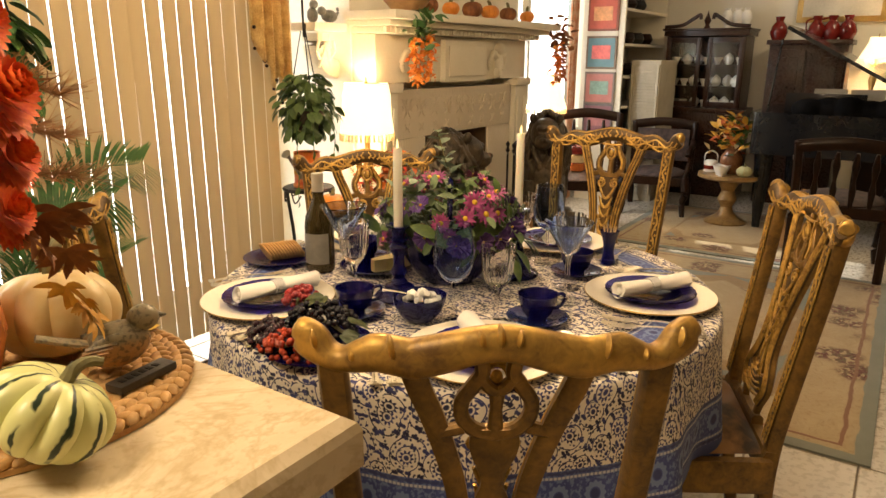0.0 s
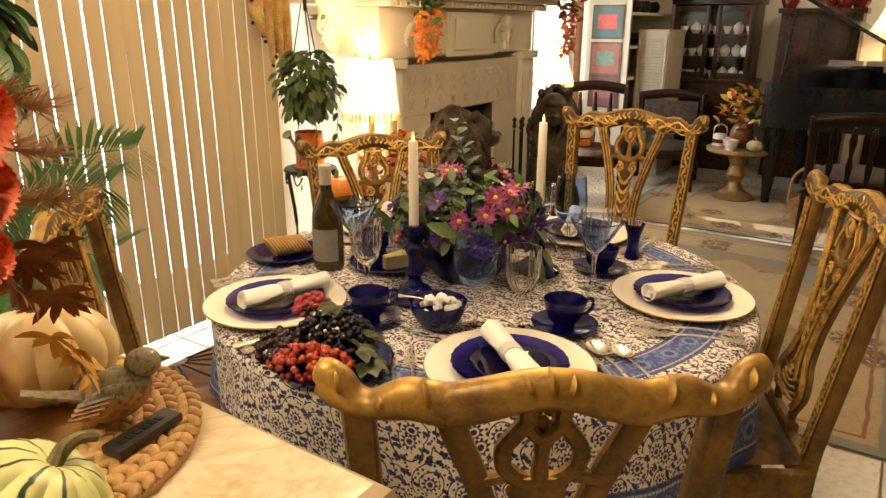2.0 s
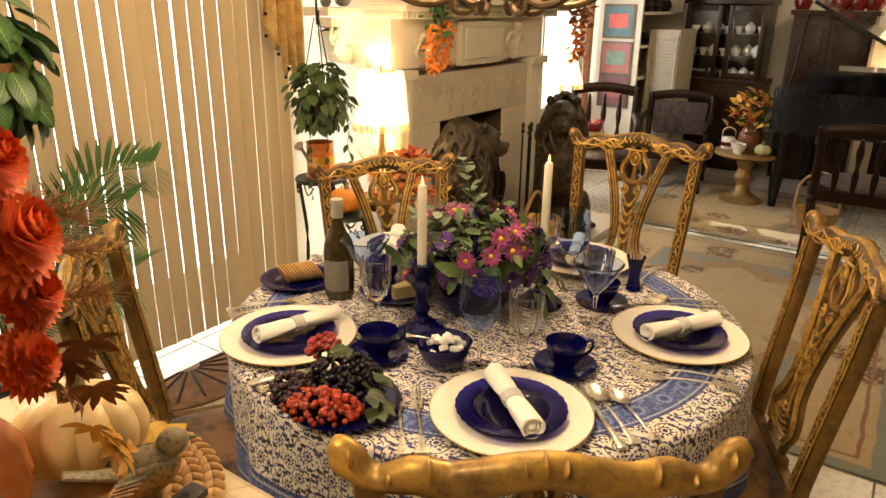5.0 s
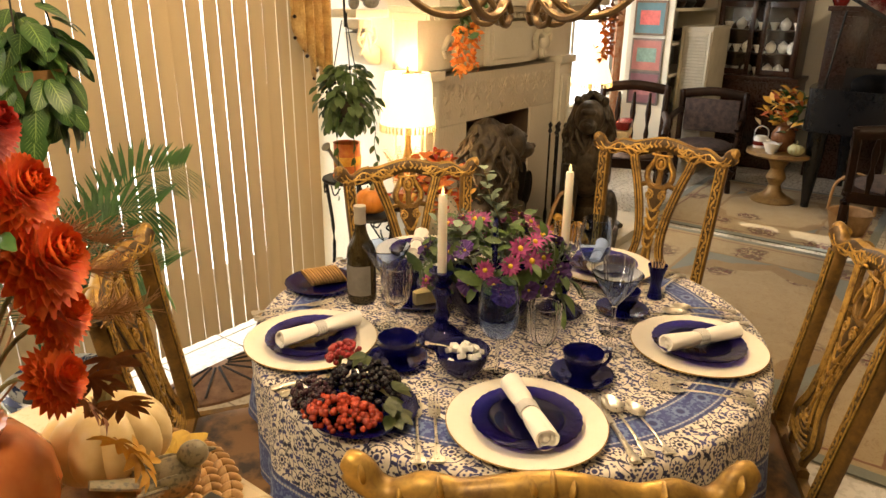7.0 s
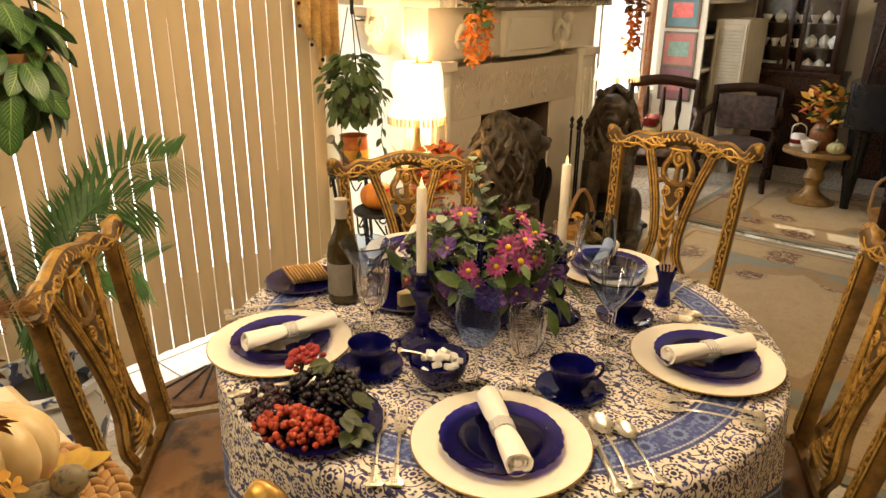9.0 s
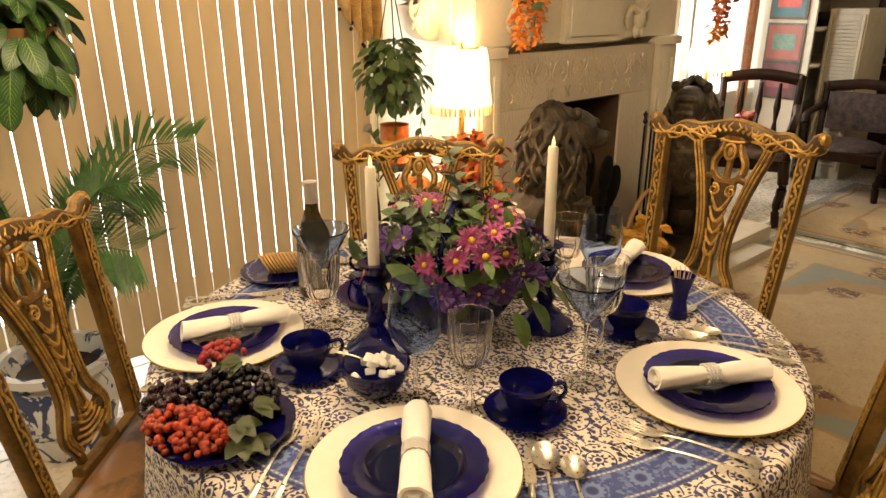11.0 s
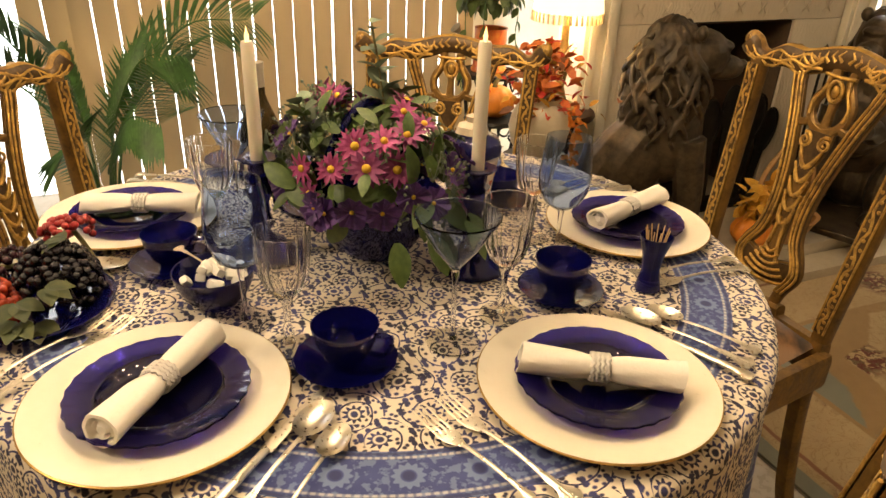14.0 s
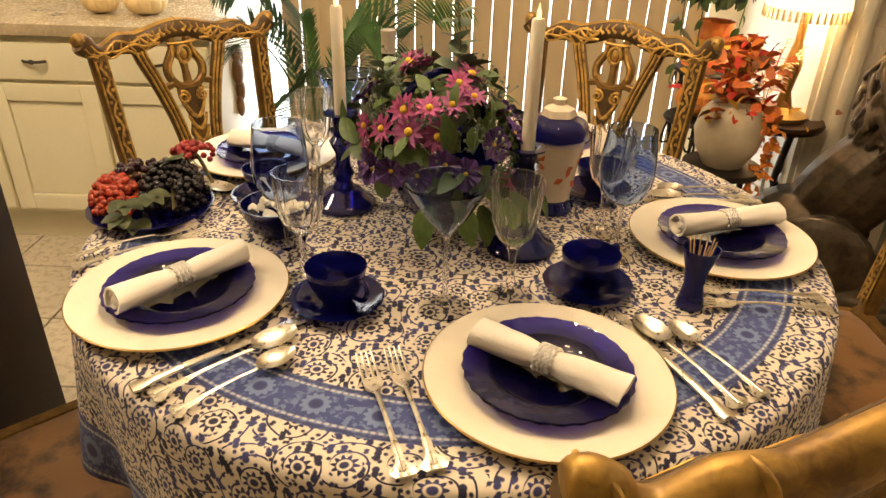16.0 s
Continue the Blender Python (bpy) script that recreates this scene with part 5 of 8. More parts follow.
M_DARKFAB = surface("dark_floral_fabric", (0.02, 0.014, 0.012), (0.09, 0.055, 0.045), 24, 90, 0.8, bump=0.2)
arm_chair(pose(6.10, 1.74, 0, 0, 0, 100), "dark carved armchair with floral upholstered back", 0.50, 0.33, 0.72, 0, M_DARKFAB)
arm_chair(pose(5.02, 1.98, 0, 0, 0, 110), "dark carved armchair with open spindle back", 0.46, 0.42, 0.85, 3, M_DARKFAB)
arm_chair(pose(4.95, 0.25, 0, 0, 0, -86), "dark turned spindle armchair standing on the rug", 0.50, 0.45, 0.80, 4, M_DARKFAB)
# red cushion roll on the far chair
for k in range(3):
    solid("cushion", boxes(((-0.13, -0.05, 0), (0.13, 0.05, 0.06)), bevel=0.025), (M_LEAFRED, M_FRINGE, M_REDGLASS)[k], "folded patterned cushion stacked on the armchair", "cushion", pose(5.00, 2.02, 0.475 + 0.062 * k, 0, 0, 15), "stacked cushions")

# ---- low pedestal table with vase ----
pt = thing("pedestal_table", pose(5.90, 1.10, 0), "low round brass-topped pedestal table on the rug", "table")
M_PED = surface("inlaid_wood", (0.20, 0.11, 0.04), (0.42, 0.27, 0.10), 14, 90, 0.35, metal=0.2)
part("tabletop", turned([(0, 0.37), (0.22, 0.37), (0.245, 0.385), (0.24, 0.41), (0, 0.41)], 36, ripple=0.015, lobes=24), M_PED, pt)
part("pedestal", turned([(0, 0.05), (0.11, 0.05), (0.06, 0.09), (0.045, 0.14), (0.075, 0.20), (0.05, 0.27), (0.07, 0.32), (0.1, 0.369), (0, 0.369)], 24), M_PED, pt)
part("foot", turned([(0, 0), (0.16, 0), (0.165, 0.02), (0.12, 0.05), (0, 0.05)], 28), M_PED, pt)
vs = thing("autumn_vase", pose(5.90, 1.10, 0.411), "brown glazed jug with autumn silk flowers", "vase")
M_BROWNGLAZE = surface("brown_glaze", (0.14, 0.05, 0.02), (0.30, 0.13, 0.05), 7, 60, 0.22)
part("jug", turned([(0, 0), (0.055, 0), (0.085, 0.08), (0.085, 0.13), (0.05, 0.19), (0.06, 0.22), (0.05, 0.215), (0.04, 0.19), (0, 0.18)], 24), M_BROWNGLAZE, vs)
rng = random.Random(31)
for mat, cnt, sz in ((M_LEAFGOLD, 60, 0.08), (M_LEAFRED, 60, 0.07), (M_FRINGE, 30, 0.07), (M_GREEN, 40, 0.09)):
    bm = bmesh.new()
    for k in range(cnt):
        a, r, z = rng.uniform(0, 6.28), abs(rng.gauss(0, 0.09)), rng.uniform(0.21, 0.46)
        leaf(bm, Matrix.Translation((r * math.cos(a), r * math.sin(a), z - r * 0.5)) @ pose(0, 0, 0, rng.uniform(-20, 80), rng.uniform(-40, 40), rng.uniform(0, 360)), sz, sz * 0.6, 0.3, 3)
    part("silk_flowers", bm, mat, vs)
M_PALEGREEN = surface("pale_gourd", (0.40, 0.38, 0.18), (0.58, 0.55, 0.32), 9, 60, 0.45)
pumpkin(pose(5.76, 0.97, 0.411), 0.06, 0.085, M_PALEGREEN, "pale green gourd on the pedestal table")
cn = thing("candy_jar", pose(5.92, 1.26, 0.411), "small red and white jar with bail handle", "jar")
part("jar", turned([(0, 0), (0.05, 0), (0.052, 0.07), (0.04, 0.09), (0, 0.095)], 20), M_WHITE, cn)
part("label", turned([(0.0525, 0.02), (0.0535, 0.022), (0.0535, 0.05), (0.0525, 0.052)], 20), M_REDGLASS, cn)
part("handle", tube([(0, -0.05, 0.07), (0, -0.045, 0.14), (0, 0, 0.165), (0, 0.045, 0.14), (0, 0.05, 0.07)], 0.005, 5, 6), M_WHITE, cn)
for k in range(4):
    solid("teacup", turned(cup, 14), M_WHITE, "small white cup on the pedestal table", "cup", pose(5.72 + 0.05 * k, 1.13 + 0.03 * (k % 2), 0.411), "cups on the pedestal table")
wb = thing("wicker_basket", pose(5.35, 0.50, 0), "dark wicker basket with handle on the rug", "basket")
part("bowl", turned([(0, 0.004), (0.10, 0.004), (0.14, 0.16), (0.145, 0.165), (0.13, 0.16), (0.09, 0.02), (0, 0.02)], 28, ripple=0.02, lobes=20), M_WICKER, wb)
part("handle", tube([(0, -0.14, 0.15), (0, -0.12, 0.34), (0, 0, 0.42), (0, 0.12, 0.34), (0, 0.14, 0.15)], 0.01, 6, 7), M_WICKER, wb)

# ---- rugs ----


def rug_material(name, half_x, half_y):
    m = Mat(name)
    sep = m.nodes.new("ShaderNodeSeparateXYZ")
    m.links.new(m.coord.outputs["Object"], sep.inputs[0])
    ax = m.math("SUBTRACT", half_x, m.math("ABSOLUTE", sep.outputs[0]))
    ay = m.math("SUBTRACT", half_y, m.math("ABSOLUTE", sep.outputs[1]))
    edge = m.math("ADD", m.math("MINIMUM", ax, ay), m.math("MULTIPLY_ADD", m.noise(6, 2), 0.03, -0.015))
    ivory = m.mix(m.noise(9), (0.36, 0.26, 0.135), (0.47, 0.36, 0.20))
    sage = m.mix(m.noise(9), (0.165, 0.175, 0.14), (0.24, 0.245, 0.20))
    # clusters of rose and leaf sprays
    v = m.nodes.new("ShaderNodeTexVoronoi")
    v.inputs["Scale"].default_value = 3.4
    warp = m.node("ShaderNodeVectorMath", 0, (("operation", "MULTIPLY_ADD"),), i0=m.noise(9, 3, out=1), i1=(0.14, 0.14, 0), i2=m.coord.outputs["Object"])
    m.links.new(warp, v.inputs["Vector"])
    near = m.math("SUBTRACT", 1.0, m.ramp_map(v.outputs["Distance"], 0.26, 0.40))
    bloom = m.math("MULTIPLY", near, m.ramp(m.noise(34, 3, distort=1.0), (0.43, 0.0), (0.47, 1.0)))
    reds = m.mix(m.ramp(m.noise(46, 2), (0.44, 0.0), (0.54, 1.0)), (0.115, 0.018, 0.012), (0.13, 0.085, 0.035))
    vine = m.math("MULTIPLY", m.ramp(m.noise(13, 3, distort=2.5), (0.475, 0.0), (0.49, 1.0), (0.505, 1.0), (0.52, 0.0)), 0.7)
    tan = m.mix(m.noise(24, 2), (0.26, 0.165, 0.07), (0.34, 0.225, 0.10))
    garden = m.mix(bloom, m.mix(vine, ivory, tan), reds)
    # scalloped ivory medallion on a sage field
    ex = m.math("DIVIDE", sep.outputs[0], half_x * 0.62)
    ey = m.math("DIVIDE", sep.outputs[1], half_y * 0.60)
    ang = m.math("ARCTAN2", ey, ex)
    rad = m.math("SQRT", m.math("ADD", m.math("MULTIPLY", ex, ex), m.math("MULTIPLY", ey, ey)))
    rad = m.math("ADD", rad, m.math("MULTIPLY", m.math("ABSOLUTE", m.math("SINE", m.math("MULTIPLY", ang, 5.0))), 0.10))
    rad = m.math("ADD", rad, m.math("MULTIPLY_ADD", m.noise(11, 3), 0.10, -0.05))
    field = m.mix(m.math("MULTIPLY", bloom, m.ramp_map(rad, 1.25, 1.45)), sage, reds)
    field = m.mix(m.math("SUBTRACT", 1.0, m.ramp_map(rad, 1.10, 1.115)), field, tan)
    field = m.mix(m.math("SUBTRACT", 1.0, m.ramp_map(rad, 0.93, 0.945)), field, garden)
    c = m.mix(m.ramp_map(edge, 0.36, 0.365), garden, field)
    c = m.mix(m.math("MULTIPLY", m.ramp_map(edge, 0.345, 0.35), m.math("SUBTRACT", 1.0, m.ramp_map(edge, 0.365, 0.37))), c, tan)
    c = m.mix(m.math("MULTIPLY", m.ramp_map(edge, 0.085, 0.09), m.math("SUBTRACT", 1.0, m.ramp_map(edge, 0.10, 0.105))), c, (0.22, 0.10, 0.05))
    c = m.mix(m.math("SUBTRACT", 1.0, m.ramp_map(edge, 0.05, 0.055)), c, sage)
    m.set(Base_Color=c, Roughness=0.95, Sheen_Weight=0.15)
    return m.bump(m.noise(400, 2), 0.5, 0.003).mat


def rug(x0, x1, y0, y1, label):
    hx, hy = (x1 - x0) / 2, (y1 - y0) / 2
    solid("rug", boxes(((-hx, -hy, 0), (hx, hy, 0.009)), bevel=0.003), rug_material("rug_pile", hx, hy), label, "rug", pose((x0 + x1) / 2, (y0 + y1) / 2, 0.001))


rug(2.46, 4.75, -0.10, 1.59, "ivory and sage floral wool rug beside the dining table")
rug(4.83, 6.40, 0.30, 1.74, "ivory floral wool rug under the pedestal table")

# ---- tableware ----
TZ = 0.7565


def cobalt(name, base, trans):
    m = Mat(name)
    m.set(Base_Color=m.mix(m.noise(14, 2), base, tuple(v * 1.7 for v in base)), Roughness=0.06, IOR=1.5, Transmission_Weight=trans, Specular_IOR_Level=0.6)
    return m.bump(m.noise(30, 2), 0.05, 0.003).mat


M_COBALT = cobalt("cobalt_glass", (0.004, 0.005, 0.115), 0.7)
M_COBALTPLATE = cobalt("cobalt_plate_glass", (0.003, 0.002, 0.055), 0.75)
M_COBALTRIM = cobalt("thin_cobalt_glass", (0.022, 0.014, 0.23), 0.92)
M_CHARGER = surface("cream_glaze", (0.78, 0.72, 0.60), (0.83, 0.78, 0.67), 6, 60, 0.32, bump=0.03)
M_LINEN = surface("white_linen", (0.78, 0.74, 0.68), (0.85, 0.82, 0.77), 10, 300, 0.85, bump=0.35)
M_CRYSTAL = Mat("crystal").set(Base_Color=(1.0, 0.99, 0.97), Roughness=0.03, IOR=1.17, Transmission_Weight=1.0, Specular_IOR_Level=1.0, Coat_Weight=0.6, Coat_Roughness=0.05).mat
M_BLUETINT = Mat("blue_tinted_glass").set(Base_Color=(0.58, 0.69, 0.93), Roughness=0.015, IOR=1.30, Transmission_Weight=1.0, Specular_IOR_Level=0.8).mat
M_RING = Mat("ring_crystal").set(Base_Color=(0.90, 0.88, 0.86), Roughness=0.12, Transmission_Weight=0.35).mat
M_SILVER = surface("silver_plate", (0.60, 0.55, 0.45), (0.78, 0.73, 0.63), 14, 160, 0.30, metal=1.0, bump=0.06)
M_WAX = Mat("candle_wax").set(Base_Color=(0.84, 0.78, 0.66), Roughness=0.45, Subsurface_Weight=0.25, Subsurface_Radius=(0.02, 0.012, 0.006), Subsurface_Scale=0.3).mat


def at_setting(place, x, y, z=0.0, turn=0.0):
    """A pose on the table: x to the diner's right, y towards the middle, from the middle of the charger."""
    return round_table_pose(*place) @ pose(x, y, TZ + z, 0, 0, turn)


def again(ob, parent, m):
    o = ob.copy()
    scene.collection.objects.link(o)
    o.parent, o.matrix_basis = parent, m
    return o


def make_charger(m):
    c = thing("charger_plate", m, "large round cream charger plate on the tablecloth", "plate", "charger plates")
    part("plate", turned([(0, 0.0), (0.098, 0.0), (0.112, 0.004), (0.144, 0.011), (0.149, 0.013), (0.1485, 0.0165), (0.143, 0.0155), (0.109, 0.0085), (0.098, 0.006), (0, 0.006)], 72), M_CHARGER, c)
    bm = bmesh.new()
    sweep(bm, [(0.1489 * math.cos(2 * math.pi * k / 72), 0.1489 * math.sin(2 * math.pi * k / 72), 0.0145) for k in range(73)], 0.0016, n=6, cap=False)
    part("rim", bm, M_BRASS, c, "thin gold rim")
    return c


def make_plate(m):
    c = thing("glass_plate", m, "scalloped cobalt blue glass plate on a charger", "plate", "blue glass plates")
    part("well", turned([(0, 0.0), (0.058, 0.0), (0.068, 0.005), (0.0722, 0.0062), (0.0722, 0.0118), (0.070, 0.0118), (0.062, 0.0055), (0.054, 0.0036), (0.040, 0.0048), (0.036, 0.0036), (0, 0.0036)], 84), M_COBALTPLATE, c, "deep navy glass well")
    part("rim", turned([(0.0724, 0.0063), (0.098, 0.013), (0.103, 0.015), (0.102, 0.0172), (0.097, 0.0158), (0.088, 0.0138), (0.080, 0.0125), (0.0724, 0.0119), (0.0724, 0.0063)], 112, ripple=0.010, lobes=28), M_COBALTRIM, c, "thin scalloped blue glass rim")
    part("foot_ring", turned([(0.054, -0.001), (0.058, -0.001), (0.058, 0.0), (0.054, 0.0)], 48), M_COBALTPLATE, c)
    return c


def make_napkin(m, kind):
    c = thing("napkin", m, "white linen napkin rolled through a crystal ring on a blue plate", "napkin", "rolled napkins")
    bm = bmesh.new()
    n, segs = 26, 24
    rings = []
    for j in range(n + 1):
        t = j / n * 2 - 1
        pinch = 1 - 0.28 * math.exp(-(t / 0.22) ** 2) + 0.10 * abs(t) ** 3
        ring = []
        for i in range(segs):
            a = 2 * math.pi * i / segs
            fold = 1 + 0.05 * math.sin(3 * a + 2 * t + kind) + 0.03 * math.sin(7 * a + 5 * t)
            ring.append(bm.verts.new((t * 0.098 + 0.004 * math.sin(a) * (abs(t) > 0.98), 0.0205 * pinch * fold * math.cos(a), 0.018 + 0.0165 * pinch * fold * math.sin(a))))
        rings.append(ring)
    for a, b in zip(rings, rings[1:]):
        for i in range(segs):
            bm.faces.new((a[i], a[(i + 1) % segs], b[(i + 1) % segs], b[i]))
    for ring, s in ((rings[0], -1), (rings[-1], 1)):
        mid = Vector((ring[0].co.x, 0, 0.018))
        last = ring
        for k, (f, d) in enumerate(((0.8, 0.0), (0.74, -0.008), (0.55, -0.002), (0.48, -0.009), (0.25, -0.002))):
            cur = [bm.verts.new(mid + (v.co - mid) * f + Vector((s * d, 0, 0))) for v in ring]
            for i in range(segs):
                bm.faces.new((last[i], last[(i + 1) % segs], cur[(i + 1) % segs], cur[i]))
            last = cur
        bm.faces.new(last)
    part("cloth", bm, M_LINEN, c)
    bm = bmesh.new()
    for dx in (-0.009, -0.003, 0.003, 0.009):
        sweep(bm, [(dx + 0.0012 * (-1) ** k, 0.0182 * math.cos(2 * math.pi * k / 28), 0.018 + 0.0152 * math.sin(2 * math.pi * k / 28)) for k in range(29)], 0.0030, 0.0026, 6, cap=False)
    part("napkin_ring", bm, M_RING, c, "faceted crystal ring")
    return c


def handle_width(t):
    """Half width of an ornate flatware handle, from its scrolled end (0) to the neck (1)."""
    return 0.0105 * math.exp(-((t - 0.07) / 0.08) ** 2) + 0.0028 + 0.0040 * max(0.0, 1 - 1.9 * t) + 0.0016 * math.exp(-((t - 0.32) / 0.05) ** 2)


def flat_handle(bm, end, neck):
    line = spline([(0, end, 0.004), (0, end * 0.62, 0.0065), (0, end * 0.1, 0.0085), (0, neck, 0.006)], 10)
    sweep(bm, line, handle_width, 0.0017, 8)
    for k in range(5):
        for q in (-1, 1):
            ball(bm, (q * 0.0042 * (1 - 0.12 * k), end * (0.97 - 0.055 * k), 0.0060), 1, 6, 4, (0.0026, 0.0034, 0.0013))
    sweep(bm, [(0, end * 0.95, 0.0068), (0, end * 0.6, 0.0083), (0, end * 0.3, 0.0092)], lambda t: 0.0016 - 0.0008 * t, 0.0010, 5)


def make_fork(m):
    bm = bmesh.new()
    flat_handle(bm, -0.100, 0.034)
    sweep(bm, spline([(0, 0.03, 0.006), (0, 0.045, 0.004), (0, 0.062, 0.004)], 4), lambda t: 0.003 + 0.0095 * min(1, t * 1.5), 0.0013, 8)
    for k in range(4):
        x = -0.0098 + 0.00653 * k
        sweep(bm, spline([(x, 0.058, 0.004), (x, 0.082, 0.005), (x * 0.95, 0.107, 0.010)], 3), lambda t: 0.0021 - 0.0009 * t, 0.0012, 6)
    return solid("fork", bm, M_SILVER, "ornate silver-plated dinner fork on the tablecloth", "fork", m, "forks")


def make_spoon(m):
    bm = bmesh.new()
    flat_handle(bm, -0.098, 0.036)
    n, rows, grid = 20, 8, []
    for j in range(rows + 1):
        r = j / rows
        grid.append([bm.verts.new((0.0205 * r * math.cos(2 * math.pi * i / n) * (1 - 0.10 * math.sin(2 * math.pi * i / n)), 0.066 + 0.0325 * r * math.sin(2 * math.pi * i / n), 0.0012 + 0.0088 * r * r)) for i in range(n)] if j else [bm.verts.new((0, 0.066, 0.0012))])
    for a, b in zip(grid, grid[1:]):
        for i in range(n):
            if len(a) == 1:
                bm.faces.new((a[0], b[i], b[(i + 1) % n]))
            else:
                bm.faces.new((a[i], b[i], b[(i + 1) % n], a[(i + 1) % n]))
    return solid("spoon", bm, M_SILVER, "ornate silver-plated spoon on the tablecloth", "spoon", m, "spoons")


def make_knife(m):
    bm = bmesh.new()
    sweep(bm, spline([(0, -0.115, 0.005), (0, -0.06, 0.006), (0, 0.0, 0.005)], 8), lambda t: 0.0062 + 0.0045 * math.exp(-((t - 0.08) / 0.1) ** 2) - 0.0015 * t, 0.0042, 8)
    sweep(bm, spline([(0, -0.002, 0.004), (0, 0.04, 0.004), (0.002, 0.09, 0.004), (0.004, 0.118, 0.004)], 5), lambda t: 0.0088 * (1 - max(0, t - 0.75) * 2.4), 0.0011, 6)
    return solid("knife", bm, M_SILVER, "silver-plated dinner knife on the tablecloth", "knife", m, "knives")


def make_cup(m):
    c = thing("cup_and_saucer", m, "cobalt blue glass teacup on its matching saucer", "cup", "blue teacups")
    part("saucer", turned([(0, 0.0), (0.03, 0.0), (0.045, 0.004), (0.064, 0.012), (0.066, 0.014), (0.062, 0.0135), (0.042, 0.0075), (0.03, 0.004), (0, 0.004)], 48, ripple=0.012, lobes=14), M_COBALT, c)
    cp = part("cup", turned([(0, 0.0046), (0.020, 0.0046), (0.021, 0.010), (0.030, 0.020), (0.039, 0.042), (0.043, 0.062), (0.0415, 0.062), (0.036, 0.042), (0.027, 0.022), (0.017, 0.013), (0, 0.012)], 40), M_COBALT, c)
    part("handle", tube([(0.041, 0, 0.054), (0.058, 0, 0.056), (0.062, 0, 0.042), (0.052, 0, 0.028), (0.034, 0, 0.026)], 0.0036, 5, 8), M_COBALT, cp)
    return c


def make_goblet(m):
    c = thing("goblet", m, "cut crystal stemmed goblet on the tablecloth", "goblet", "crystal goblets")
    part("bowl", turned([(0.0, 0.072), (0.012, 0.074), (0.024, 0.086), (0.031, 0.105), (0.034, 0.135), (0.0355, 0.160), (0.0335, 0.160), (0.0315, 0.135), (0.028, 0.106), (0.02, 0.090), (0.0, 0.082)], 64, ripple=0.035, lobes=16), M_CRYSTAL, c)
    part("stem", turned([(0.0, 0.0712), (0.010, 0.0712), (0.0055, 0.06), (0.0045, 0.035), (0.0075, 0.022), (0.005, 0.012), (0.008, 0.0065), (0, 0.0064)], 16), M_CRYSTAL, c)
    part("foot", turned([(0, 0), (0.032, 0), (0.0325, 0.002), (0.014, 0.0045), (0.007, 0.006), (0, 0.006)], 36), M_CRYSTAL, c)
    return c


def make_wine(m):
    c = thing("wine_glass", m, "large blue-tinted wine glass with a clear stem", "wine glass", "blue wine glasses")
    outer = [(0.0, 0.088), (0.014, 0.090), (0.030, 0.102), (0.041, 0.125), (0.043, 0.148), (0.040, 0.180), (0.036, 0.212)]
    part("bowl", turned(outer + [(r - 0.0013 if r > 0.002 else 0.0, z + (0.0022 if z < 0.13 else 0)) for r, z in outer[::-1]], 44), M_BLUETINT, c)
    part("stem", turned([(0, 0.0875), (0.006, 0.0875), (0.0038, 0.07), (0.0035, 0.02), (0.007, 0.005), (0, 0.005)], 14), M_CRYSTAL, c)
    part("foot", turned([(0, 0), (0.036, 0), (0.0365, 0.0018), (0.012, 0.004), (0, 0.0045)], 40), M_CRYSTAL, c)
    return c


def make_martini(m):
    c = thing("martini_glass", m, "blue-tinted martini glass with a clear stem", "martini glass", "martini glasses")
    outer = [(0.0, 0.103), (0.006, 0.106), (0.030, 0.135), (0.056, 0.176)]
    part("bowl", turned(outer + [(max(0, r - 0.0016), z + 0.0016) for r, z in outer[::-1]], 44), M_BLUETINT, c)
    part("stem", turned([(0, 0.1025), (0.006, 0.1025), (0.0035, 0.085), (0.0033, 0.02), (0.007, 0.005), (0, 0.005)], 14), M_CRYSTAL, c)
    part("foot", turned([(0, 0), (0.036, 0), (0.0365, 0.0018), (0.012, 0.004), (0, 0.0045)], 40), M_CRYSTAL, c)
    return c


SETTINGS = ((-143.7, 0.474), (-75.0, 0.455), (-6.7, 0.452), (64.0, 0.475), (145.6, 0.483))
charger = make_charger(at_setting(SETTINGS[0], 0, 0))
dish = make_plate(at_setting(SETTINGS[0], 0, 0, 0.0075))
napkin = make_napkin(pose(1.058, 0.570, TZ + 0.0175, 0, 0, 49.5), 1)
fork = make_fork(at_setting(SETTINGS[0], -0.168, -0.015, 0, 3))
spoon = make_spoon(at_setting(SETTINGS[0], 0.186, 0.002, 0, 10))
knife = make_knife(at_setting(SETTINGS[0], 0.161, 0.004, 0, 8))
cup_m = lambda x, y, turn: pose(x, y, TZ, 0, 0, turn)
teacup = make_cup(cup_m(1.277, 0.566, -40))
for n, a in enumerate(SETTINGS):
    if n:
        copy_thing(charger, at_setting(a, 0, 0))
        copy_thing(dish, at_setting(a, 0, 0, 0.0075))
        copy_thing(fork, at_setting(a, -0.168, -0.015, 0, 3))
        copy_thing(knife, at_setting(a, 0.161, 0.004, 0, 8))
        copy_thing(spoon, at_setting(a, 0.186, 0.002, 0, 10))
    copy_thing(fork, at_setting(a, -0.202, -0.018, 0, 4))
    copy_thing(spoon, at_setting(a, 0.226, -0.002, 0, 12) @ Matrix.Diagonal((0.86, 0.84, 0.9, 1)))
for k, (x, y, turn) in enumerate(((1.552, 0.407, -32.5), (1.900, 0.815, 18), (1.645, 1.30, 30), (1.056, 1.113, -17))):
    make_napkin(pose(x, y, TZ + 0.0175, 0, 0, turn), k + 2)
for x, y, turn in ((1.637, 0.630, 40), (1.71, 0.985, 60), (1.43, 1.165, 130), (1.093, 0.913, -30)):
    copy_thing(teacup, cup_m(x, y, turn))
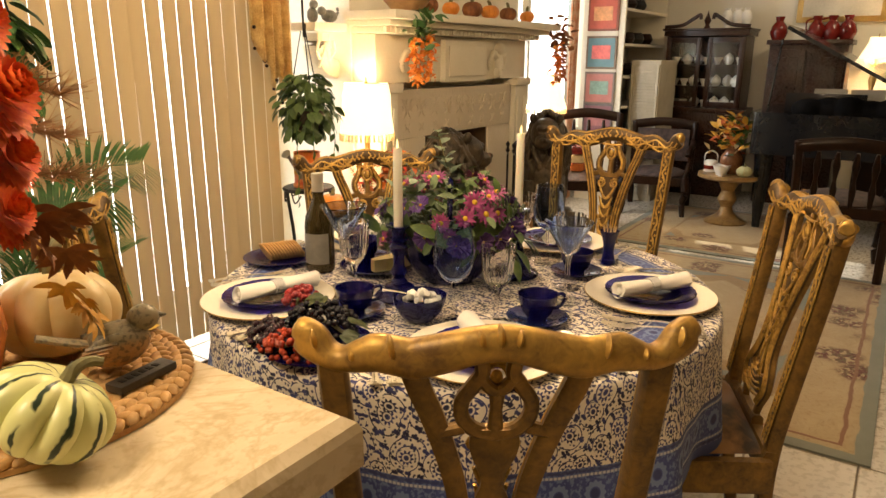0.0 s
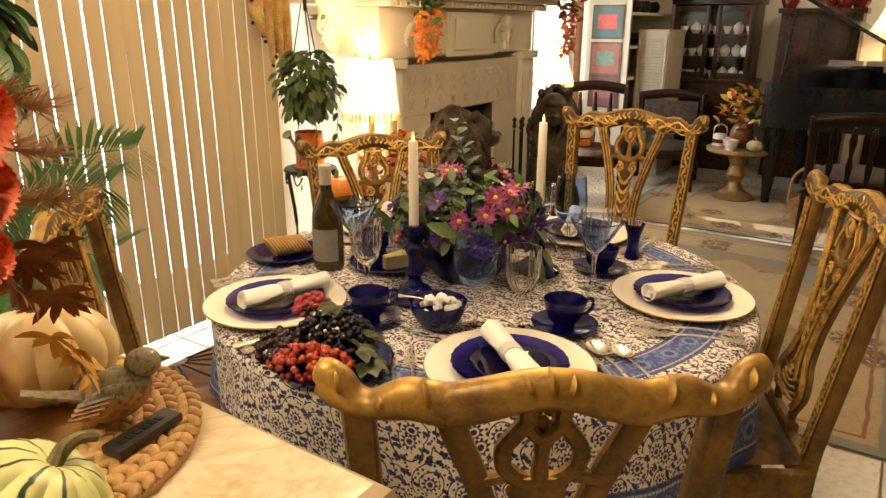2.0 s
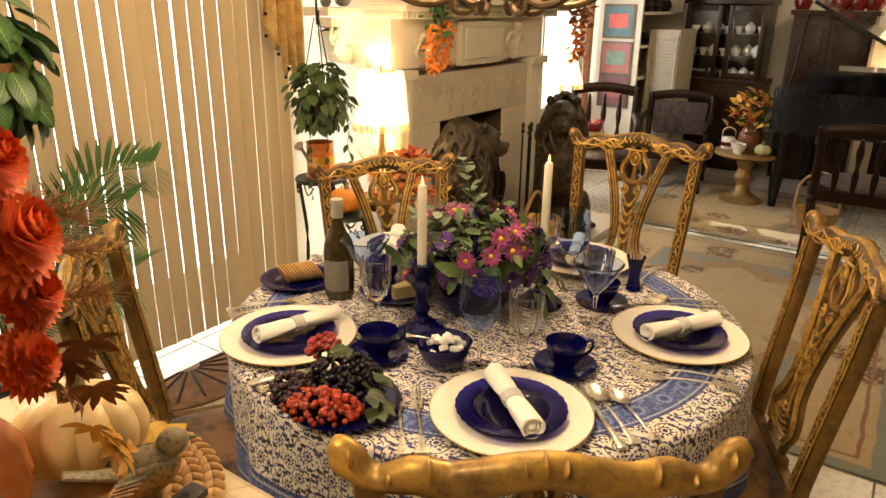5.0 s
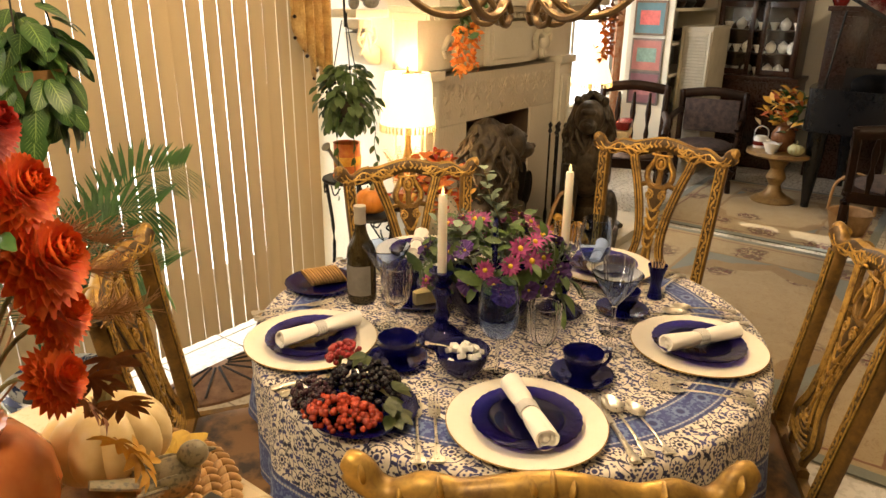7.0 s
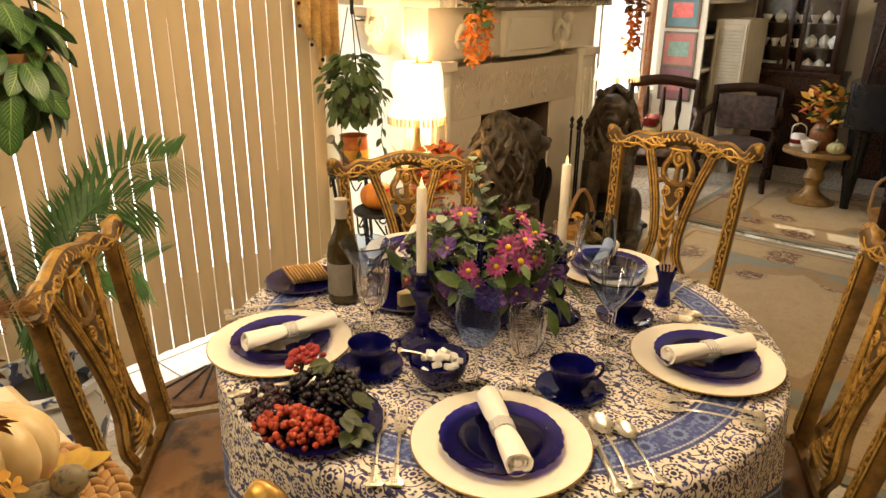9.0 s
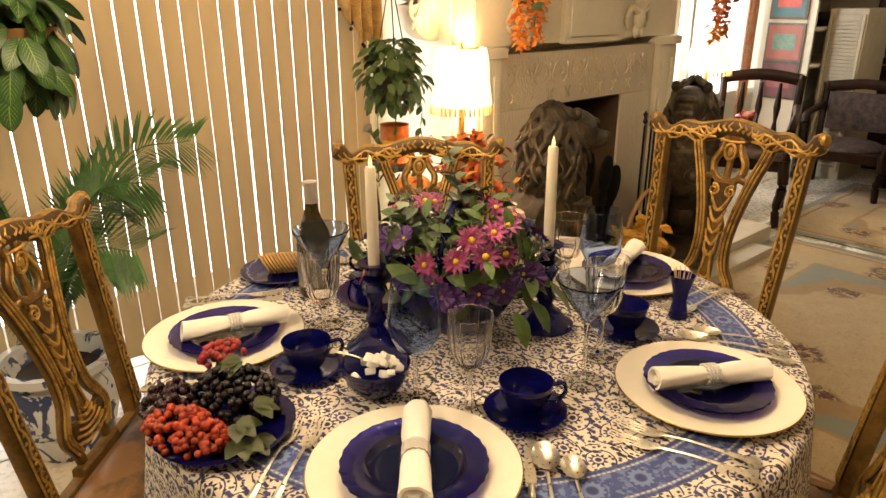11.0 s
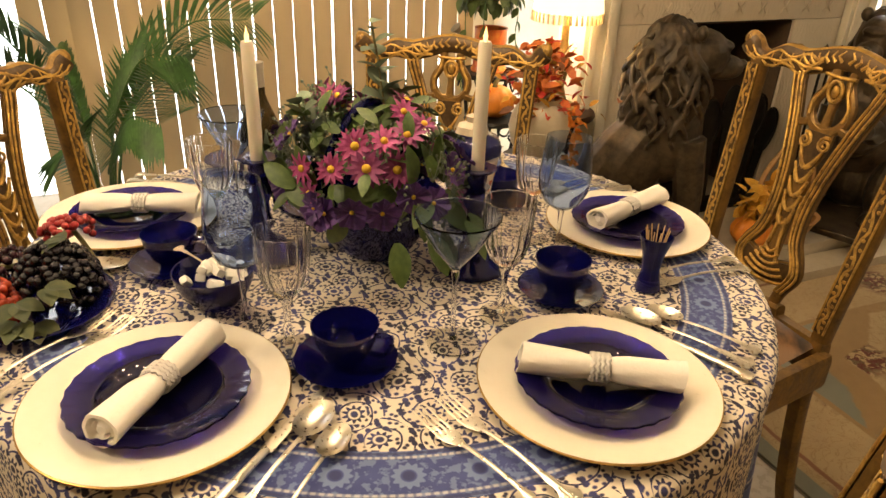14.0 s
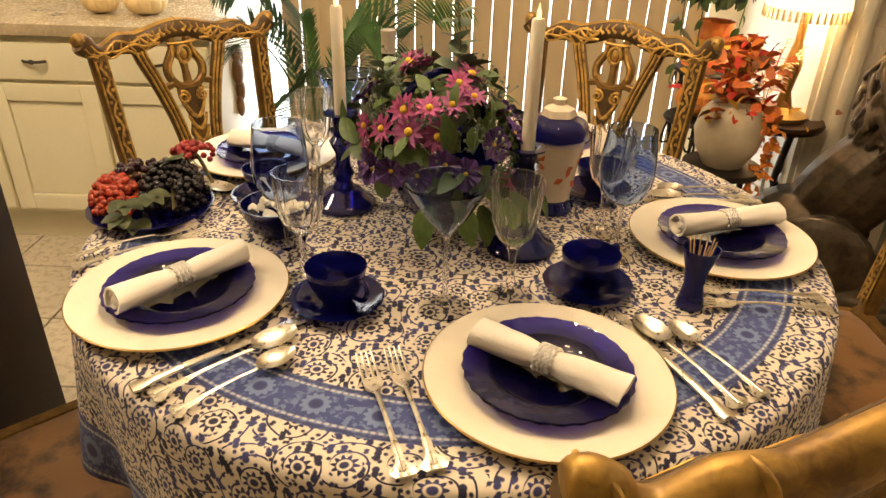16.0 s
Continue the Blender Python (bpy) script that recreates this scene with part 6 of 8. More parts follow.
TALL = Matrix.Diagonal((1, 1, 1.07, 1))
goblet = make_goblet(pose(1.218, 0.632, TZ) @ TALL)
for x, y in ((1.521, 0.604), (1.689, 0.821), (1.174, 0.983)):
    copy_thing(goblet, pose(x, y, TZ) @ TALL)
wine = make_wine(pose(1.174, 0.712, TZ))
copy_thing(wine, pose(1.699, 0.743, TZ))
martini = make_martini(pose(1.427, 0.568, TZ) @ TALL)
copy_thing(martini, pose(1.221, 1.052, TZ) @ TALL)

# candlesticks
for k, (x, y, top) in enumerate(((1.236, 0.902, 1.126), (1.546, 0.757, 1.140))):
    c = thing("candlestick", pose(x, y, TZ), "turned cobalt blue glass candlestick", "candlestick", "blue candlesticks")
    part("base", turned([(0, 0), (0.056, 0), (0.057, 0.006), (0.052, 0.012), (0.040, 0.018), (0.032, 0.030), (0.018, 0.036), (0, 0.036)], 40, ripple=0.01, lobes=24), M_COBALT, c)
    part("column", turned([(0, 0.0365), (0.020, 0.0365), (0.014, 0.048), (0.020, 0.062), (0.013, 0.078), (0.013, 0.10), (0.021, 0.115), (0.023, 0.122), (0.014, 0.132), (0.022, 0.142), (0, 0.142)], 28), M_COBALT, c)
    part("socket", turned([(0, 0.1425), (0.012, 0.1425), (0.0155, 0.152), (0.0165, 0.163), (0.029, 0.170), (0.030, 0.173), (0.0150, 0.172), (0.0115, 0.160), (0, 0.160)], 32, ripple=0.03, lobes=10), M_COBALT, c)
    cd = thing("taper_candle", pose(x, y, TZ + 0.161), "ivory taper candle with a pale flame-shaped tip", "candle", "ivory candles")
    h = top - TZ - 0.161 - 0.025
    part("wax", turned([(0, 0), (0.0105, 0), (0.0105, h * 0.5), (0.0098, h), (0.008, h + 0.004), (0, h + 0.002)], 20), M_WAX, cd)
    part("flame_tip", turned([(0, h + 0.0022), (0.003, h + 0.005), (0.0035, h + 0.011), (0.0012, h + 0.02), (0, h + 0.025)], 10), glow("candle_tip", (1.0, 0.72, 0.30), 1.6, (0.9, 0.75, 0.45)), cd)

# bowl of mints with spoon
bw = thing("mint_bowl", pose(1.143, 0.778, TZ), "round cobalt blue glass bowl", "bowl")
part("bowl", turned([(0, 0), (0.028, 0), (0.045, 0.018), (0.055, 0.040), (0.058, 0.056), (0.0555, 0.056), (0.051, 0.040), (0.040, 0.020), (0.025, 0.006), (0, 0.005)], 44), M_COBALT, bw)
rng = random.Random(2)
M_MINT = surface("white_mint", (0.80, 0.78, 0.72), (0.86, 0.84, 0.80), 20, 90, 0.5)
for k in range(24):
    a, r = rng.uniform(0, 6.28), 0.04 * rng.random() ** 0.5
    bm = bmesh.new()
    box(bm, (-0.008, -0.007, -0.006), (0.008, 0.007, 0.006), 0.004)
    solid("mint", bm, M_MINT, "soft white after-dinner mint in the bowl", "mint", pose(1.143 + r * math.cos(a), 0.778 + r * math.sin(a), TZ + 0.036 + 0.022 * (1 - (r / 0.04) ** 2) + 0.003 * (k % 3), rng.uniform(0, 60), rng.uniform(0, 60), rng.uniform(0, 90)), "mints in the bowl")
copy_thing(spoon, pose(1.128, 0.806, TZ + 0.053, -12, 0, -145) @ Matrix.Diagonal((0.6, 0.5, 0.7, 1)))

# toothpick holder
th = thing("toothpick_holder", pose(1.780, 0.598, TZ), "small flared cobalt glass toothpick holder", "toothpick holder")
part("glass", turned([(0, 0), (0.020, 0), (0.018, 0.012), (0.014, 0.035), (0.017, 0.06), (0.026, 0.092), (0.0245, 0.092), (0.015, 0.062), (0.011, 0.04), (0, 0.036)], 32, ripple=0.01, lobes=8), M_COBALT, th)
M_PICK = surface("toothpick_wood", (0.60, 0.42, 0.22), (0.7, 0.52, 0.3), 30, 100, 0.7)
for k in range(11):
    a = 2 * math.pi * k / 11
    part("toothpick", tube([(0.006 * math.cos(a), 0.006 * math.sin(a), 0.038), (0.018 * math.cos(a + 0.3), 0.018 * math.sin(a + 0.3), 0.104)], 0.001, 1, 5), M_PICK, th)

# wine bottle
wbt = thing("wine_bottle", pose(1.290, 1.200, TZ), "dark green wine bottle with silver foil neck", "bottle")
M_BOTTLE = Mat("bottle_glass").set(Base_Color=(0.05, 0.035, 0.012), Roughness=0.05, Transmission_Weight=0.35, IOR=1.5).mat
part("body", turned([(0, 0), (0.034, 0), (0.037, 0.004), (0.0375, 0.012), (0.0375, 0.12), (0.034, 0.145), (0.021, 0.175), (0.0145, 0.195), (0.014, 0.21), (0, 0.21)], 36), M_BOTTLE, wbt)
part("foil", turned([(0, 0.2102), (0.0148, 0.2102), (0.0145, 0.245), (0.0158, 0.246), (0.0155, 0.256), (0, 0.257)], 28), surface("foil", (0.55, 0.5, 0.42), (0.68, 0.63, 0.55), 20, 90, 0.35, metal=0.6), wbt)
bm = bmesh.new()
rows = [[bm.verts.new((0.0378 * math.cos(radians(a)), 0.0378 * math.sin(radians(a)), z)) for a in range(120, 261, 10)] for z in (0.025, 0.105)]
for i in range(14):
    bm.faces.new((rows[0][i], rows[0][i + 1], rows[1][i + 1], rows[1][i]))
part("paper_label", bm, surface("bottle_label", (0.16, 0.15, 0.13), (0.24, 0.22, 0.19), 20, 90, 0.6), wbt)

# cheese and cracker plates
for x, y, r, label in ((1.290, 1.352, 0.098, "small cobalt plate of crackers near the blinds"), (1.385, 1.085, 0.10, "small cobalt plate with a wedge of cheese"), (0.905, 0.842, 0.106, "cobalt plate under a heap of grapes")):
    p = thing("small_plate", pose(x, y, TZ), label, "plate")
    part("plate", turned([(0, 0.0), (r * 0.6, 0.0), (r * 0.96, 0.012), (r, 0.015), (r * 0.96, 0.016), (r * 0.6, 0.0045), (0, 0.0045)], 56, ripple=0.008, lobes=20), M_COBALT, p)
M_CHEESE = surface("cheese", (0.62, 0.50, 0.20), (0.72, 0.62, 0.32), 12, 60, 0.5, bump=0.2)
bm = slab([(0, -0.02), (0.11, -0.03), (0.11, 0.03), (0.0, 0.0)], 0, 0.032)
solid("cheese_wedge", bm, M_CHEESE, "wedge of pale yellow cheese on the blue plate", "cheese", pose(1.345, 1.075, TZ + 0.006, 0, 0, -25))
M_CRACKER = surface("cracker", (0.48, 0.26, 0.08), (0.66, 0.42, 0.17), 25, 120, 0.8, bump=0.4, vary=0.2)
for k in range(12):
    bm = bmesh.new()
    lathe(bm, [(0, 0), (0.028, 0), (0.029, 0.002), (0.028, 0.004), (0, 0.004)], 20)
    solid("cracker", bm, M_CRACKER, "round golden cracker stacked on the blue plate", "cracker", pose(1.252 + 0.007 * k, 1.366 - 0.004 * k, TZ + 0.030, 0, 62, -20), "crackers on the plate")

# grapes
M_GRAPEBLACK = surface("black_grape", (0.004, 0.004, 0.007), (0.014, 0.010, 0.016), 30, 90, 0.2, vary=0.5)
M_GRAPEPURPLE = surface("purple_grape", (0.012, 0.005, 0.009), (0.04, 0.014, 0.022), 30, 90, 0.24, vary=0.5)
M_GRAPERED = surface("red_grape", (0.24, 0.020, 0.010), (0.42, 0.060, 0.022), 30, 90, 0.22, vary=0.5)
M_GRAPECRIM = surface("crimson_grape", (0.22, 0.010, 0.014), (0.34, 0.03, 0.03), 30, 90, 0.3, vary=0.4)
M_VINE = surface("vine_leaf", (0.018, 0.035, 0.010), (0.075, 0.085, 0.022), 30, 90, 0.5, bump=0.3, vary=0.4)
rng = random.Random(17)
for (cx, cy, ex, ey, ez, turn, mat, cnt, gr, label) in (
        (0.938, 0.866, 0.078, 0.056, 0.066, -70, M_GRAPEBLACK, 230, 0.0066, "bunch of black grapes heaped on a blue plate"),
        (0.852, 0.918, 0.062, 0.040, 0.046, 60, M_GRAPEPURPLE, 100, 0.0068, "bunch of purple grapes spilling over the table edge"),
        (0.845, 0.838, 0.078, 0.040, 0.044, -70, M_GRAPERED, 190, 0.0060, "bunch of red grapes in front of the black ones"),
        (0.955, 0.938, 0.040, 0.028, 0.03, 0, M_GRAPECRIM, 60, 0.0058, "small bunch of crimson grapes on top")):
    g = thing("grape_bunch", pose(cx, cy, TZ + 0.012, 0, 0, turn), label, "grapes", "grape bunches")
    bm = bmesh.new()
    ball(bm, (0, 0, 0), gr, 10, 7)
    first = None
    base = 0.05 if mat is M_GRAPECRIM else 0.0
    for k in range(cnt):
        a, rr = rng.uniform(0, 2 * math.pi), rng.random() ** 0.5
        lift = (1 - rr * rr) ** 0.5 * rng.uniform(0.7, 1.0) if rng.random() < 0.85 else 0.0
        x, y, z = ex * rr * math.cos(a), ey * rr * math.sin(a), gr + base + ez * lift
        if first is None:
            first = part("grape", bm, mat, g, m=pose(x, y, z))
        else:
            again(first, g, pose(x, y, z, 40 * k, 0, 0))
    part("stalk", tube([(-ex * 0.7, 0, gr), (0, 0, base + ez * 0.5), (ex * 0.7, 0, gr)], 0.004, 4, 6), M_STEM, g)
for k, (x, y, z, t) in enumerate(((0.895, 0.775, 0.05, 200), (0.895, 0.760, 0.03, 160), (0.930, 0.785, 0.06, 240), (0.955, 0.875, 0.088, 80), (0.912, 0.765, 0.02, 190))):
    bm = bmesh.new()
    for d in (-45, 0, 45):
        leaf(bm, pose(0, 0, 0, 12, 0, d), 0.036, 0.026, 0.25, 4)
    solid("grape_leaf", bm, M_VINE, "lobed vine leaf beside the grapes", "leaf", pose(x, y, TZ + z, -14, 0, t), "vine leaves")

# painted china jar
jar = thing("china_jar", pose(1.612, 0.917, TZ), "floral painted china jar with blue rim and lid", "jar")
M_CHINA = surface("painted_china", (0.70, 0.58, 0.44), (0.80, 0.72, 0.60), 5, 60, 0.2)
part("body", turned([(0, 0.024), (0.034, 0.024), (0.038, 0.05), (0.044, 0.10), (0.050, 0.13), (0.046, 0.135), (0, 0.13)], 32), M_CHINA, jar)
part("foot", turned([(0, 0), (0.042, 0), (0.044, 0.008), (0.036, 0.022), (0, 0.0235)], 32), M_COBALT, jar)
part("rim", turned([(0.046, 0.1355), (0.053, 0.140), (0.054, 0.155), (0.046, 0.168), (0.03, 0.175), (0, 0.176)], 40, ripple=0.04, lobes=8), M_COBALT, jar, "scalloped dark blue collar")
lid = part("lid", turned([(0, 0.1765), (0.030, 0.1765), (0.026, 0.188), (0.01, 0.195), (0.012, 0.205), (0, 0.21)], 28, ripple=0.06, lobes=6), M_CHINA, jar)
bm = bmesh.new()
rng = random.Random(4)
for k in range(16):
    a = rng.uniform(0, 6.28)
    z = rng.uniform(0.06, 0.12)
    r = 0.036 + (z - 0.05) * 0.13 + 0.003
    leaf(bm, Matrix.Translation((r * math.cos(a), r * math.sin(a), z)) @ pose(0, 0, 0, 0, 0, math.degrees(a) - 90) @ pose(0, 0, 0, 90, rng.uniform(0, 360), 0), 0.018, 0.012, 0.0, 2)
part("painted_flower", bm, M_LEAFRED, jar)

# ---- flower basket ----
fl = thing("flower_basket", pose(1.405, 0.872, TZ, 0, 0, -57), "cobalt glass basket filled with pink daisies and purple pansies", "flower arrangement")
part("glass_bowl", turned([(0, 0), (0.05, 0), (0.07, 0.02), (0.10, 0.07), (0.115, 0.125), (0.112, 0.125), (0.095, 0.072), (0.064, 0.025), (0.045, 0.006), (0, 0.005)], 48, m=Matrix.Diagonal((1.15, 0.78, 1, 1)), ripple=0.012, lobes=20), M_COBALT, fl)
part("basket_handle", tube([(0, -0.10, 0.11), (0, -0.085, 0.20), (0, 0, 0.255), (0, 0.085, 0.20), (0, 0.10, 0.11)], 0.007, 8, 8), M_COBALT, fl)
M_PETAL = surface("pink_petal", (0.22, 0.016, 0.10), (0.46, 0.09, 0.27), 60, 200, 0.6, vary=0.4)
M_MAUVE = surface("mauve_petal", (0.15, 0.016, 0.085), (0.32, 0.07, 0.22), 60, 200, 0.6, vary=0.4)
M_PANSY = surface("purple_petal", (0.030, 0.010, 0.085), (0.12, 0.045, 0.23), 40, 160, 0.6, vary=0.4)
M_YELLOW = surface("flower_heart", (0.60, 0.34, 0.02), (0.75, 0.52, 0.06), 100, 300, 0.8)
M_EUC = surface("eucalyptus", (0.14, 0.19, 0.13), (0.25, 0.31, 0.22), 12, 80, 0.6, vary=0.3)
M_LEAFLIGHT = surface("silk_leaf", (0.030, 0.065, 0.014), (0.13, 0.19, 0.045), 12, 80, 0.5, bump=0.25, vary=0.3)


def daisy_mesh(petals, length, width, droop):
    bm = bmesh.new()
    for k in range(petals):
        leaf(bm, pose(0, 0, 0, 0, 0, 360 * k / petals) @ pose(0, 0.003, 0, 8 + 20 * (k % 2), 0, 0), length * (0.92 + 0.08 * (k % 3)), width, droop, 3)
    return bm


def pansy_mesh():
    bm = bmesh.new()
    for k, (a, s) in enumerate(((0, 1.0), (72, 0.95), (144, 0.9), (216, 0.9), (288, 0.95))):
        m = pose(0, 0, 0.001 * k, 0, 0, a) @ pose(0, 0.002, 0, 18, 0, 0)
        n, rows = 8, []
        c = bm.verts.new(m @ Vector((0, 0, 0)))
        ring = [bm.verts.new(m @ Vector((0.02 * s * math.sin(radians(-75 + 150 * i / n)) , 0.010 + 0.020 * s * math.cos(radians(-75 + 150 * i / n)) + 0.002 * math.sin(i * 2.2), 0.003 * math.sin(i * 1.7)))) for i in range(n + 1)]
        for i in range(n):
            bm.faces.new((c, ring[i], ring[i + 1]))
    return bm


def on_dome(u, v, out=1.0):
    """A pose on the dome of the bouquet: u round it, v from rim (0) to top (1); local z points outwards."""
    a, e = radians(u), radians(2 + 82 * v)
    n = Vector((math.cos(a) * math.cos(e) / 0.165, math.sin(a) * math.cos(e) / 0.130, math.sin(e) / 0.150)).normalized()
    p = Vector((0.165 * math.cos(a) * math.cos(e), 0.130 * math.sin(a) * math.cos(e), 0.105 + 0.150 * math.sin(e))) * out
    return Matrix.Translation(p) @ n.to_track_quat("Z", "Y").to_matrix().to_4x4()


rng = random.Random(41)
heads = {}
spots = []
for k in range(34):
    u, v = 137.5 * k + 20, ((k * 0.7549) % 1) * 0.95
    spots.append((u, v))
for k, (u, v) in enumerate(spots):
    kind = "pink" if k % 5 not in (1, 3) else "mauve"
    s = rng.uniform(0.8, 1.15)
    m = on_dome(u, v, rng.uniform(0.98, 1.12)) @ pose(0, 0, 0, rng.uniform(-22, 22), rng.uniform(-22, 22), rng.uniform(0, 90)) @ Matrix.Diagonal((s, s, s, 1))
    if kind not in heads:
        o = part("daisy", daisy_mesh(19, 0.0235, 0.0080, 0.18), M_PETAL if kind == "pink" else M_MAUVE, fl, m=m)
        bm = bmesh.new()
        ball(bm, (0, 0, 0.003), 1, 10, 6, (0.0062, 0.0062, 0.0045))
        h = part("flower_heart", bm, M_YELLOW, o)
        heads[kind] = (o, h)
    else:
        o = again(heads[kind][0], fl, m)
        again(heads[kind][1], o, Matrix())
for k in range(18):
    u, v = 137.5 * k + 85, 0.03 + 0.5 * ((k * 0.7549) % 1)
    if k > 12:
        u, v = -170 + 30 * (k - 12), 0.02 + 0.05 * (k % 3)
    m = on_dome(u, v, rng.uniform(1.0, 1.1)) @ pose(0, 0, 0, rng.uniform(-25, 25), rng.uniform(-25, 25), rng.uniform(0, 360)) @ Matrix.Diagonal((0.88, 0.88, 0.88, 1))
    if "pansy" not in heads:
        o = part("pansy", pansy_mesh(), M_PANSY, fl, m=m)
        bm = bmesh.new()
        ball(bm, (0, 0, 0.004), 0.004, 8, 5)
        heads["pansy"] = (o, part("flower_heart", bm, M_YELLOW, o))
    else:
        o = again(heads["pansy"][0], fl, m)
        again(heads["pansy"][1], o, Matrix())
for k in range(190):
    u, v = 137.5 * k + 40, ((k * 0.7549) % 1) * 0.95
    big = k % 4 == 0
    m = on_dome(u, v * (0.3 if big else 1), rng.uniform(0.86, 1.10)) @ pose(0, 0, 0, rng.uniform(-15, 55), rng.uniform(-35, 35), rng.uniform(0, 360)) @ Matrix.Diagonal((0.85 if big else 0.52,) * 3 + (1,))
    if "leaf" not in heads:
        bm = bmesh.new()
        leaf(bm, pose(0, 0, 0), 0.075, 0.036, 0.25, 6)
        heads["leaf"] = part("silk_leaf", bm, M_LEAFLIGHT, fl, m=m)
    else:
        again(heads["leaf"], fl, m)
# drooping large leaves towards the table
for k, (u, r) in enumerate(((10, 0.2), (-20, 0.19), (-5, 0.17), (25, 0.18), (-40, 0.2), (40, 0.2), (0, 0.21))):
    a = radians(u)
    again(heads["leaf"], fl, Matrix.Translation((r * 0.9 * math.cos(a), r * 0.8 * math.sin(a), 0.105 - 0.012 * (k % 3))) @ pose(0, 0, 0, 0, 0, u - 90) @ pose(0, 0, 0, -38 - 6 * (k % 3), 10 * (k % 2), 0) @ Matrix.Diagonal((0.95, 0.85, 0.9, 1)))
# eucalyptus sprigs
for k, (pts, nl) in enumerate((([(0.03, 0.0, 0.12), (0.02, 0.02, 0.22), (-0.01, 0.045, 0.29), (-0.03, 0.05, 0.365)], 22), ([(-0.04, -0.02, 0.12), (-0.07, -0.05, 0.20), (-0.09, -0.06, 0.255)], 14), ([(-0.05, 0.03, 0.12), (-0.10, 0.06, 0.19), (-0.15, 0.07, 0.23)], 12))):
    line = spline(pts, 8)
    sp = part("eucalyptus_sprig", sweep(bmesh.new(), line, 0.0018, n=5), M_STEM, fl)
    for j in range(nl):
        p = line[min(len(line) - 1, 3 + int(j / nl * (len(line) - 3)))]
        size = 1.5 - 0.75 * j / nl
        m = Matrix.Translation(p) @ pose(0, 0, 0, rng.uniform(5, 50), rng.uniform(-25, 25), 137.5 * j) @ Matrix.Diagonal((size, size, size, 1))
        if "euc" not in heads:
            bm = bmesh.new()
            leaf(bm, pose(0, 0, 0), 0.036, 0.030, 0.12, 5)
            heads["euc"] = part("round_leaf", bm, M_EUC, sp, m=m)
        else:
            again(heads["euc"], sp, m)
bm = bmesh.new()
for k in range(110):
    m = on_dome(rng.uniform(0, 360), rng.uniform(0.0, 0.8), rng.uniform(0.95, 1.12))
    p0 = m.translation
    for j in range(5):
        q = p0 + Vector((rng.gauss(0, 0.012), rng.gauss(0, 0.012), rng.gauss(0.008, 0.01)))
        ball(bm, q, 0.0026, 5, 4)
        sweep(bm, [p0 * 0.92, q], 0.0006, n=3, cap=False)
tagged(part("filler_sprig", bm, M_EUC, fl), kind="stuff")

# ---- peninsula counter ----


def stone_material():
    m = Mat("peninsula_stone")
    vein = m.noise(4, 6, 0.6, distort=1.6)
    c = m.mix(m.ramp(vein, (0.35, 0.0), (0.65, 1.0)), (0.56, 0.45, 0.29), (0.70, 0.60, 0.43))
    c = m.mix(m.ramp(m.noise(3, 5, 0.6, distort=3), (0.46, 0.0), (0.50, 0.55), (0.54, 0.0)), c, (0.44, 0.33, 0.18))
    c = m.mix(m.ramp(m.noise(60, 3), (0.55, 0.0), (0.68, 0.4)), c, (0.42, 0.32, 0.18))
    m.set(Base_Color=c, Roughness=0.22)
    return m.bump(m.noise(20), 0.03, 0.002).mat


PEN_Y = 1.07
pen = thing("peninsula", pose(0, 0, 0), "cream stone-topped kitchen peninsula with chamfered edge", "counter")
top = bmesh.new()
loops = []
for z, d in ((0.872, 0.0), (0.914, 0.0), (0.924, 0.004), (0.933, 0.016)):
    loops.append([top.verts.new((x, y, z)) for x, y in ((-1.5 + d, 0.405 + d), (0.515 - d, 0.405 + d), (0.527 - d, PEN_Y - d), (-1.5 + d, PEN_Y - d))])
for a, b in zip(loops, loops[1:]):
    for i in range(4):
        top.faces.new((a[i], a[(i + 1) % 4], b[(i + 1) % 4], b[i]))
top.faces.new(loops[0][::-1])
top.faces.new(loops[-1])
part("worktop", top, stone_material(), pen, smooth=False)
part("base", boxes(((-1.45, 0.50, 0.0), (0.497, PEN_Y - 0.02, 0.870))), M_DARKWOOD, pen, "dark stained panel under the stone top")

# braided mat
MX, MY, MZ = 0.338, 0.755, 0.934
mat_ = thing("braided_mat", pose(MX, MY, MZ), "round braided seagrass mat on the counter", "placemat")
M_SEAGRASS = surface("seagrass", (0.36, 0.19, 0.06), (0.58, 0.36, 0.14), 30, 160, 0.6, bump=0.4, vary=0.3)
knot = None
inner = bmesh.new()
for ring, cnt in ((0.172, 66), (0.150, 58), (0.128, 49), (0.106, 41), (0.084, 32)):
    for k in range(cnt):
        a = 2 * math.pi * k / cnt
        for s in (-1, 1):
            m = pose((ring + s * 0.0055) * math.cos(a), (ring + s * 0.0055) * math.sin(a), 0.009, 0, 0, math.degrees(a) + 90 + s * 38)
            if ring < 0.14:
                bmesh.ops.create_uvsphere(inner, u_segments=8, v_segments=6, radius=1.0, matrix=m @ Matrix.Diagonal((0.0125, 0.0062, 0.0055, 1)))
                continue
            if knot is None:
                bm = bmesh.new()
                ball(bm, (0, 0, 0), 1, 8, 6, (0.0125, 0.0062, 0.0055))
                knot = part("braid_knot", bm, M_SEAGRASS, mat_, m=m)
            else:
                again(knot, mat_, m)
tagged(part("inner_braid", inner, M_SEAGRASS, mat_), kind="stuff")
part("weave_base", turned([(0, 0), (0.184, 0), (0.184, 0.006), (0, 0.008)], 48), M_SEAGRASS, mat_)

